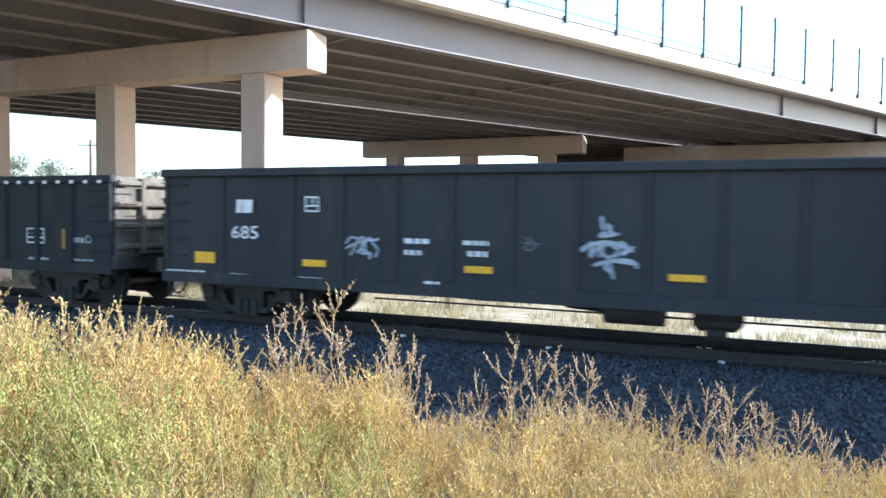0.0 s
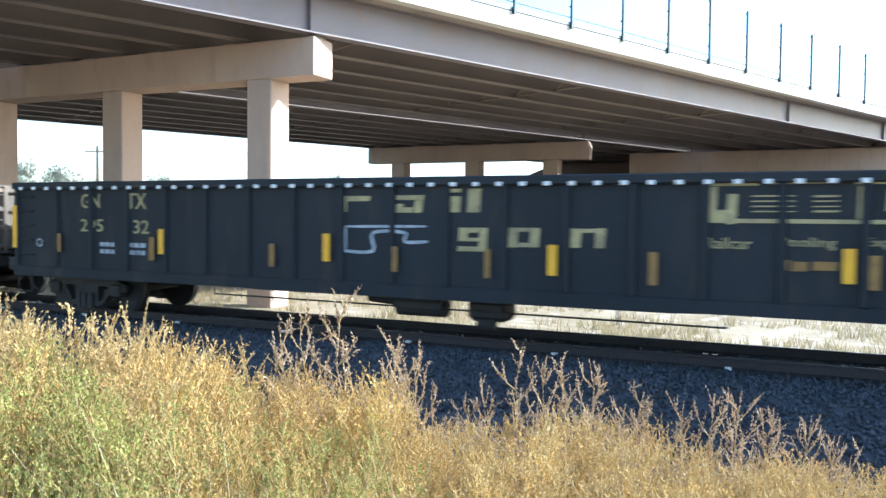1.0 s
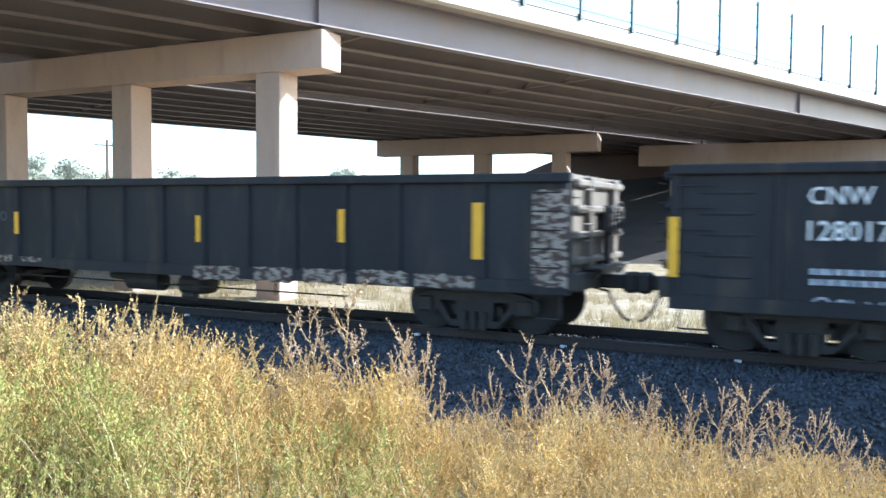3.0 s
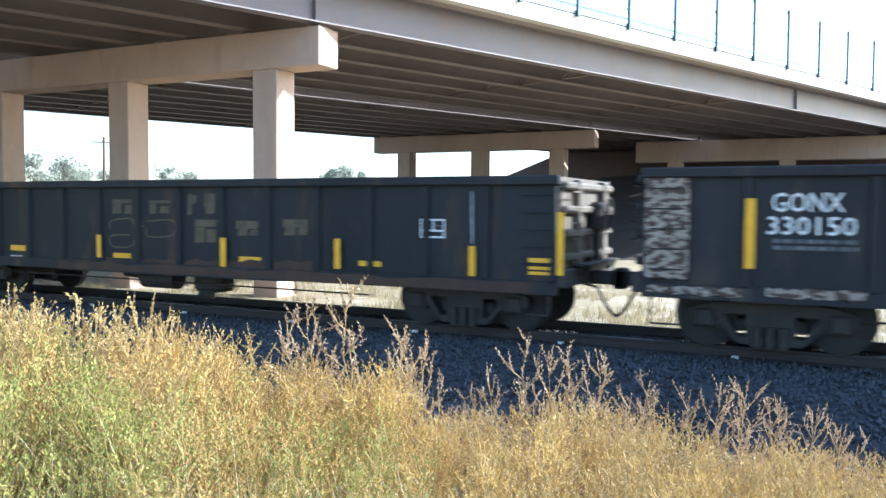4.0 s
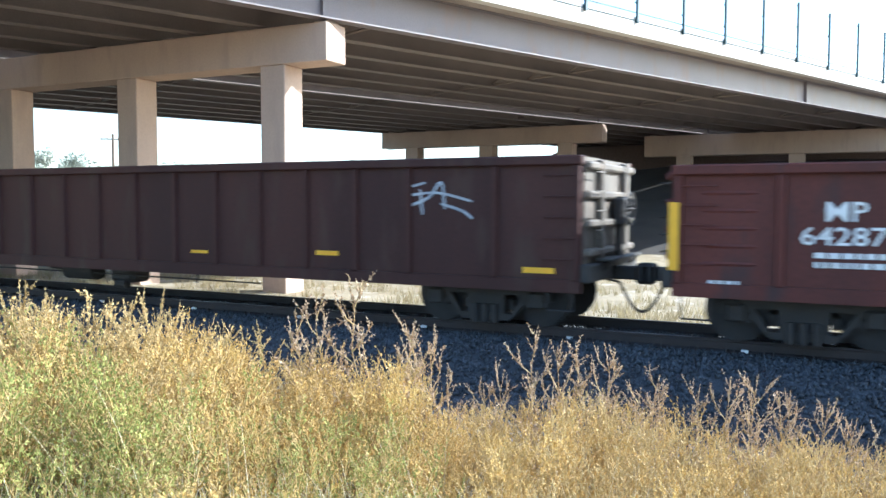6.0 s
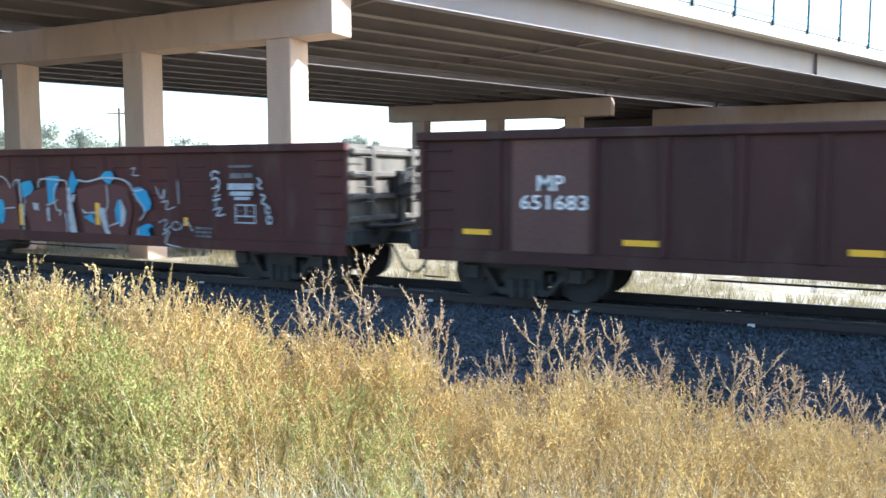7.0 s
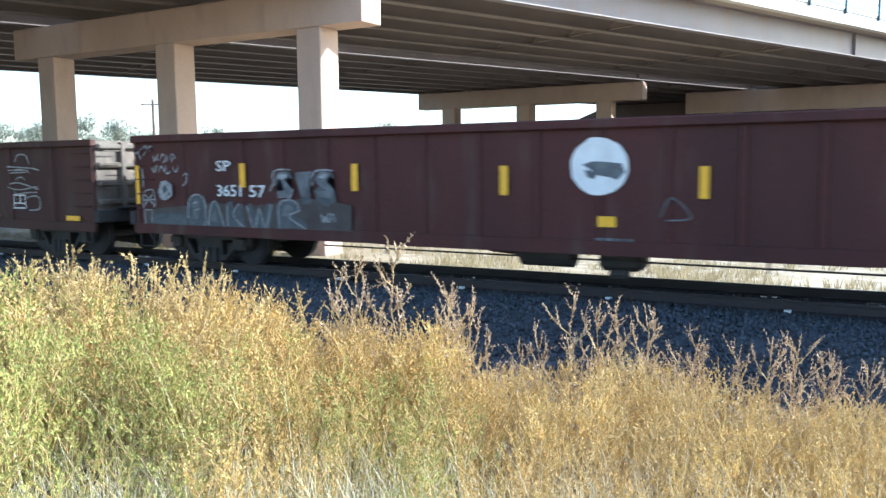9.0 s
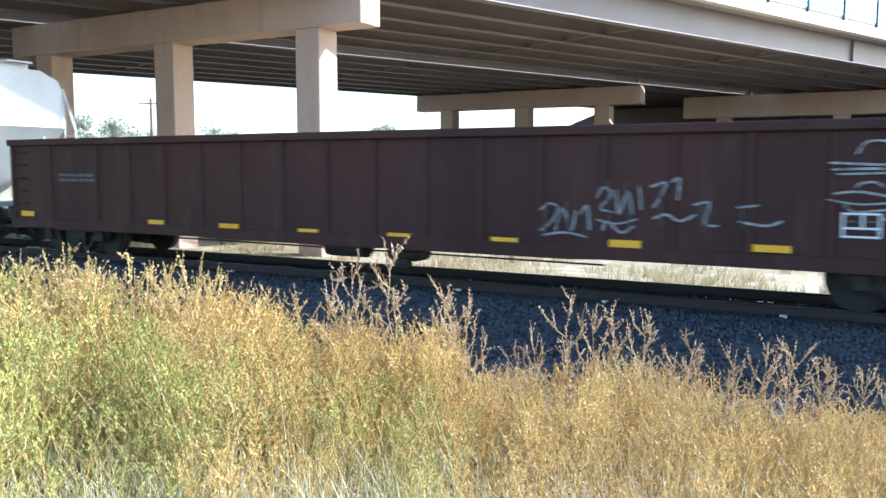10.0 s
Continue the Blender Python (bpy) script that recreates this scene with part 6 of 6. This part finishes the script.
spray(car_j, 0.026, M_CHALK, [[(13.48, 1.50), (13.45, 0.90)], [(13.81, 1.47), (13.86, 0.95)], [(14.45, 1.79), (14.50, 1.05)], [(14.72, 1.79), (14.81, 1.03)], [(15.22, 1.83), (15.27, 1.14)], [(15.81, 1.51), (15.85, 1.07)], [(16.36, 1.49), (16.40, 1.12)]])
bars(car_j, 1.79, 1.78, 1.18, 0.065, 2, M_DULL)


# ---- far things ----
def tree(x, y, h, seed):
    r = random.Random(seed)
    t = thing("tree", "hazy green broadleaf tree far beyond the railway", "tree", "trees on the horizon", Matrix.Translation((x, y, -0.9)))
    bm = bmesh.new()
    rod(bm, (0, 0, 0), (0, 0, h * 0.55), h * 0.03, 7, h * 0.015)
    for k in range(6):
        a, z = r.uniform(0, 6.28), h * r.uniform(0.25, 0.5)
        rod(bm, (0, 0, z), (math.cos(a) * h * 0.22, math.sin(a) * h * 0.22, z + h * 0.28), h * 0.012, 5, h * 0.004)
    part("trunk", bm, M_BARK, t)
    v, f = [], []
    clumps = [(r.uniform(-0.3, 0.3) * h, r.uniform(-0.3, 0.3) * h, h * r.uniform(0.3, 0.92), h * r.uniform(0.08, 0.17)) for _ in range(20)]
    for cx, cy, cz, cr in clumps:
        for _ in range(230):
            d = Vector((r.gauss(0, 1), r.gauss(0, 1), r.gauss(0, 0.8))).normalized() * cr * r.uniform(0.4, 1.1)
            c = Vector((cx * (1.2 - cz / h * 0.5), cy, cz)) + d
            k = len(v)
            for _ in range(3):
                v.append(c + Vector((r.uniform(-1, 1), r.uniform(-1, 1), r.uniform(-1, 1))) * h * 0.024)
            f.append((k, k + 1, k + 2))
    crown = mesh_from("crown", v, f, M_TREE, t)
    return t


for i, (az, dist, h) in enumerate(((-55.5, 150, 9.5), (-53.2, 120, 9.0), (-50.6, 150, 10.0), (-47.5, 160, 9.0), (-44.2, 190, 10.5), (-42.6, 200, 9.5), (-33.3, 200, 12), (-31.8, 210, 11), (-30.6, 230, 10), (-27.5, 300, 12), (-58, 140, 10), (-60, 130, 9), (-46.0, 220, 11))):
    tree(math.sin(radians(az)) * dist, math.cos(radians(az)) * dist, h * 1.12, i)

pole = thing("utility_pole", "wooden utility pole with a crossarm far behind the track", "utility pole", m=Matrix.Translation((math.sin(radians(-48.5)) * 90, math.cos(radians(-48.5)) * 90, -0.9)))
bm = bmesh.new()
rod(bm, (0, 0, 0), (0, 0, 9.9), 0.17, 8, 0.12)
part("pole", bm, M_POLE, pole)
cube("crossarm", -1.2, 1.2, -0.06, 0.06, 9.3, 9.42, M_POLE, pole, "", 0.01, pose(0, 0, 0, 0, 0, 45))
for k in (-1.0, -0.5, 0.5, 1.0):
    bm = bmesh.new()
    rod(bm, (k * 0.7, k * 0.7, 9.42), (k * 0.7, k * 0.7, 9.6), 0.04, 6)
    part("insulator", bm, M_WHITE, pole)


# ---- weeds ----
def plume_weed(seed, branches=17, subs=4, pitch=0.0125, bit=(0.012, 0.029), width=0.24, reach=0.48, knob=0.15):
    """Triangles of one bushy weed 1 m tall: a stem, rising branches and twigs, all set with small leaf and seed bits. knob gathers the bits in clusters."""
    r = np.random.default_rng(seed)
    V, F, I = [], [], []

    def stick(a, b, w0, w1):
        d = b - a
        u = np.cross(d, (0.31, 0.52, 0.8))
        u /= np.linalg.norm(u) + 1e-9
        w = np.cross(d, u)
        w /= np.linalg.norm(w) + 1e-9
        k = len(V)
        for p, q in ((a, w0), (b, w1)):
            V.extend((p + u * q, p + (w * 0.87 - u * 0.5) * q, p - (w * 0.87 + u * 0.5) * q))
        for q in range(3):
            p = (q + 1) % 3
            F.extend(((k + q, k + p, k + 3 + p), (k + q, k + 3 + p, k + 3 + q)))
            I.extend((0, 0))

    def dress(a, b, thick, start=0.0):
        """Bits all round the stick from a to b, thinning to its tip."""
        d = b - a
        ln = np.linalg.norm(d)
        n = max(2, int(ln * (1 - start) / pitch))
        t = r.uniform(start, 1.02, n)
        if knob:
            m = max(2, int(ln / 0.022))
            t = t + knob * (np.round(t * m) / m - t)
        c = a + np.outer(t, d) + r.normal(0, 0.0015, (n, 3))
        q = d / ln * 1.0 + r.normal(0, 0.58, (n, 3))
        q /= np.linalg.norm(q, axis=1)[:, None]
        u = np.cross(q, r.normal(0, 1, (n, 3)))
        u /= np.linalg.norm(u, axis=1)[:, None] + 1e-9
        size = (r.uniform(bit[0], bit[1], n) * thick * (1.15 - 0.45 * t))[:, None]
        k = len(V)
        V.extend(np.stack([c - u * size * width * 0.6, c + q * size * 0.45 - u * size * width, c + q * size, c + q * size * 0.45 + u * size * width], 1).reshape(-1, 3))
        for j in range(n):
            F.extend(((k + 4 * j, k + 4 * j + 1, k + 4 * j + 2), (k + 4 * j, k + 4 * j + 2, k + 4 * j + 3)))
        I.extend([1] * (2 * n))

    lean = r.normal(0, 0.07, 2)
    kink = r.normal(0, 0.012, (7, 2))
    stem = [np.array((lean[0] * z * z + kink[i][0], lean[1] * z * z + kink[i][1], z)) for i, z in enumerate(np.linspace(0, 1, 7))]
    for i in range(6):
        stick(stem[i], stem[i + 1], 0.0055 * (1 - i / 7), 0.0055 * (1 - (i + 1) / 7))
        if i > 2:
            dress(stem[i], stem[i + 1], 1.0)
    for b in range(branches):
        z = 0.10 + 0.80 * (b + r.uniform(0, 1)) / branches
        i = min(int(z * 6), 5)
        p = stem[i] + (stem[i + 1] - stem[i]) * (z * 6 - i)
        ang = b * 2.4 + r.uniform(-0.6, 0.6)
        ln = (reach * (1 - z) + 0.11) * r.uniform(0.75, 1.25)
        d = np.array((math.cos(ang), math.sin(ang), r.uniform(0.7, 1.6)))
        d /= np.linalg.norm(d)
        pts = [p]
        for k in range(3):
            pts.append(pts[-1] + d * ln / 3)
            d = d + np.array((0, 0, 0.32)) + r.normal(0, 0.16, 3)
            d /= np.linalg.norm(d)
        for k in range(3):
            stick(pts[k], pts[k + 1], 0.0040 - 0.0009 * k, 0.0031 - 0.0009 * k)
            dress(pts[k], pts[k + 1], 1.0, 0.5 if k == 0 else 0.0)
        for _ in range(subs):
            k = int(r.integers(0, 3))
            q = pts[k] + (pts[k + 1] - pts[k]) * r.uniform(0.2, 1)
            e = (pts[k + 1] - pts[k]) / (ln / 3) * 0.8 + r.normal(0, 0.5, 3) + np.array((0, 0, 0.35))
            e *= r.uniform(0.05, 0.12) / np.linalg.norm(e)
            j = len(V)
            V.extend((q - 0.0016 * np.cross(e, (0, 0.6, 0.8)) / 0.08, q + 0.0016 * np.cross(e, (0, 0.6, 0.8)) / 0.08, q + e))
            F.append((j, j + 1, j + 2))
            I.append(0)
            dress(q, q + e, 0.9)
    return np.array(V, np.float32), np.array(F, np.int32), np.array(I, np.int32)


def scatter(name, label, templates, places, mats, category="", kind="stuff"):
    V, F, I, k = [], [], [], 0
    for x, y, z, h, w, turn, pick in places:
        v, f, i = templates[pick]
        c, s = math.cos(turn), math.sin(turn)
        o = np.empty_like(v)
        o[:, 0], o[:, 1], o[:, 2] = (v[:, 0] * c - v[:, 1] * s) * w + x, (v[:, 0] * s + v[:, 1] * c) * w + y, v[:, 2] * h + z
        V.append(o), F.append(f + k), I.append(i)
        k += len(v)
    ob = mesh_from(name, np.concatenate(V), np.concatenate(F), None, None, mats, np.concatenate(I))
    return tagged(ob, label, category, kind=kind)


def top_slope(az):
    """How far below the eye the thick of the weeds ends, per metre of distance, by bearing from +y to the right."""
    return float(np.interp(az, [-58.3, -54.8, -51.7, -49.5, -47.7, -44.2, -41.9, -40.6, -38.6, -37.7, -36.8, -34.3, -33.4, -31.7, -28.6, -27.4, -26.2, -24.6, -21.7, -19.8, -18.9, -15.6, -12.8, -10.0, -7.3, -6.0, -4.7, -2.1, -0.5, 1.9, 6.7],
                           [0.094, 0.108, 0.113, 0.121, 0.128, 0.137, 0.142, 0.169, 0.193, 0.208, 0.178, 0.179, 0.203, 0.196, 0.179, 0.213, 0.244, 0.247, 0.239, 0.238, 0.210, 0.227, 0.238, 0.237, 0.246, 0.277, 0.262, 0.253, 0.259, 0.256, 0.267]))


bushy = [plume_weed(s) for s in range(8)]
rw = random.Random(11)
dry, straw, green = [], [], []
tries = 0
while len(dry) + len(straw) + len(green) < 720 and tries < 40000:
    tries += 1
    az, d = rw.uniform(-63, 10), 3.0 + 4.1 * rw.random() ** 0.75
    x, y = math.sin(radians(az)) * d, math.cos(radians(az)) * d
    if y > 7.0 or y < 0.5:
        continue
    g = ground_height(x, y)
    full = 1.99 - top_slope(az) * d - g
    if full < 0.25:
        continue
    # lower towards the foot of the bank, full height along its brow
    h = full * float(np.interp(d, [3.0, 4.2, 5.4], [0.50, 0.76, 0.97])) * rw.uniform(0.80, 1.04)
    wave = noise.noise((x * 0.9, y * 0.9, 2)) + 0.5 * noise.noise((x * 2.5, y * 2.5, 7))
    # greener at the near foot of the bank and up its far left, golden in the middle, straw to the right
    lush = float(np.interp(az, [-62, -50, -46, -42, -38, -35, -31, -27, -22, -12, -4, 2], [0.75, 0.6, 0.3, -0.1, 0.1, 0.45, 0.45, 0.05, -0.2, -0.25, -0.15, 0.1])) + (0.15 if d < 4.7 and az < -24 else 0.0 if d < 5.0 else -0.25)
    row = (x, y, g - 0.03, h, max(h, 0.55) * rw.uniform(0.75, 1.05), rw.uniform(0, 6.28), rw.randrange(8))
    if lush + 0.5 * wave > rw.uniform(0.22, 0.68):
        green.append(row)
    elif rw.random() < float(np.interp(az, [-62, -46, -40, -26, -18, 5], [0.5, 0.4, 0.1, 0.1, 0.4, 0.8])):
        straw.append(row)
    else:
        dry.append(row)
scatter("dry_weeds", "dense golden dry bushy weeds on the bank", bushy, dry, (M_STEM, M_WEED))
scatter("straw_weeds", "dense straw-coloured dry weeds on the bank", bushy, straw, (M_STEM, M_STRAW))
scatter("green_weeds", "pale green bushy weeds low on the bank", bushy, green, (M_STEM, M_GREEN))

# the tall plumes that stand out over the rest: bearing, drop of the tip under the eye per metre
PLUMES = ((-53.8, 0.084), (-52.6, 0.094), (-50.3, 0.094), (-49.0, 0.107), (-47.0, 0.102), (-45.4, 0.099), (-44.5, 0.113), (-42.3, 0.130), (-39.8, 0.139), (-37.3, 0.164), (-35.9, 0.109), (-35.0, 0.099), (-33.3, 0.165), (-31.1, 0.081), (-30.2, 0.130), (-28.2, 0.147), (-27.1, 0.147), (-26.3, 0.196), (-22.8, 0.188), (-23.8, 0.212), (-20.6, 0.145), (-18.1, 0.164), (-16.7, 0.158), (-19.6, 0.210), (-15.3, 0.167), (-12.1, 0.188), (-13.6, 0.210), (-11.3, 0.207), (-9.4, 0.204), (-7.5, 0.191), (-6.5, 0.191), (-4.1, 0.212), (-5.4, 0.234), (-3.2, 0.211), (-1.7, 0.217), (-0.6, 0.229), (1.6, 0.234), (0.4, 0.242), (3.6, 0.245), (-56.5, 0.088))
for k, (az, drop) in enumerate(PLUMES):
    d = 5.5 + 0.8 * rw.random()
    x, y = math.sin(radians(az)) * d, math.cos(radians(az)) * d
    g = ground_height(x, y) - 0.03
    h = 1.99 - drop * d - g
    st = thing("weed_stalk", "tall dried weed stalk with fuzzy brown seed plumes", "weed", "tall weed stalks", pose(x, y, g, 0, 0, rw.uniform(0, 360)))
    v, f, i = plume_weed(100 + k, rw.randint(11, 15), 4, 0.0040, (0.011, 0.022), 0.27, 0.26, 0.25)
    # the tip stands over the foot, so that the stalk keeps its bearing
    v = (v - v[np.argmax(v[:, 2])] * np.array((1, 1, 0), np.float32) * v[:, 2:3]) * np.array((h * 0.9, h * 0.9, h / v[:, 2].max()), np.float32)
    pale = az < -37
    for nm, mi, ma in (("stem", 0, M_STRAW), ("seed_plume", 1, M_STRAW if pale else M_SEED)):
        mesh_from(nm, v, f[i == mi], ma, st)


def blades(name, label, places, material):
    """Thin bent blades: x, y, foot, height, bearing, bend, half width."""
    V, F = [], []
    for x, y, z, h, a, bend, w in places:
        u = Vector((math.cos(a + 1.57), math.sin(a + 1.57), 0)) * w
        k = len(V)
        for s in (0, 0.3, 0.55, 0.8, 1.0):
            p = Vector((x + math.cos(a) * bend * s * s, y + math.sin(a) * bend * s * s, z + h * (s - 0.25 * s * s * bend / h)))
            V.extend((p - u * (1.05 - s * 0.9), p + u * (1.05 - s * 0.9)))
        for s in range(4):
            F.append((k + 2 * s, k + 2 * s + 1, k + 2 * s + 3, k + 2 * s + 2))
    return tagged(mesh_from(name, V, F, material), label, "", kind="stuff")


def foot(az, d):
    x, y = math.sin(radians(az)) * d, math.cos(radians(az)) * d
    return x, y, ground_height(x, y)


# pale grass at the foot of the bank, and bare bent stems among the weeds
blades("grass", "pale dry grass blades below the weeds", [foot(rw.uniform(-64, 4), 2.6 + 1.5 * rw.random()) + (h, rw.uniform(0, 6.28), rw.uniform(0.1, 0.7) * h, rw.uniform(0.0018, 0.004)) for h in [rw.uniform(0.28, 0.66) for _ in range(5200)]], M_PALEGRASS)
blades("green_grass", "fresh green grass blades below the weeds", [foot(rw.uniform(-64, -24), 2.6 + 1.7 * rw.random()) + (h, rw.uniform(0, 6.28), rw.uniform(0.1, 0.7) * h, rw.uniform(0.002, 0.004)) for h in [rw.uniform(0.25, 0.55) for _ in range(1500)]], M_GREEN)
stems = []
for _ in range(420):
    x, y, z = foot(rw.uniform(-62, 6), rw.uniform(3.4, 6.6))
    full = 1.99 - top_slope(math.degrees(math.atan2(x, y))) * math.hypot(x, y) - z
    h = min(full * rw.uniform(0.45, 0.85), 1.3)
    stems.append((x, y, z, h, rw.uniform(0, 6.28), rw.uniform(0.1, 0.9) * h, rw.uniform(0.0014, 0.003)))
blades("bare_stems", "bare pale bent stems among the weeds", stems, M_PALEGRASS)


# how far the train runs ahead of or behind its even speed
PACE_T = (0, 0.5, 1, 1.5, 7.5, 8, 8.5, 9, 9.5, 10)
PACE_D = (-0.10, -0.34, -0.34, 0, 0, 0.55, 0.48, 0.43, 0.43, 0.42)


def motions():
    """The train rolls by at one speed; every wheelset turns with it."""
    for car, x in moving:
        walk(car, [(t, Matrix.Translation((x + SPEED * t + float(np.interp(t, PACE_T, PACE_D)), SIDE, 0))) for t in (k / 2 for k in range(0, 21))])
    turn = math.degrees(SPEED / WHEEL_R)
    for ws, x in wheelsets:
        walk(ws, [(k / FPS, Matrix.Translation((x, HALF, WHEEL_R)) @ pose(0, 0, 0, 0, turn * k / FPS)) for k in range(0, 301)])


for proto in PROTOS:
    bpy.data.objects.remove(proto)
motions()
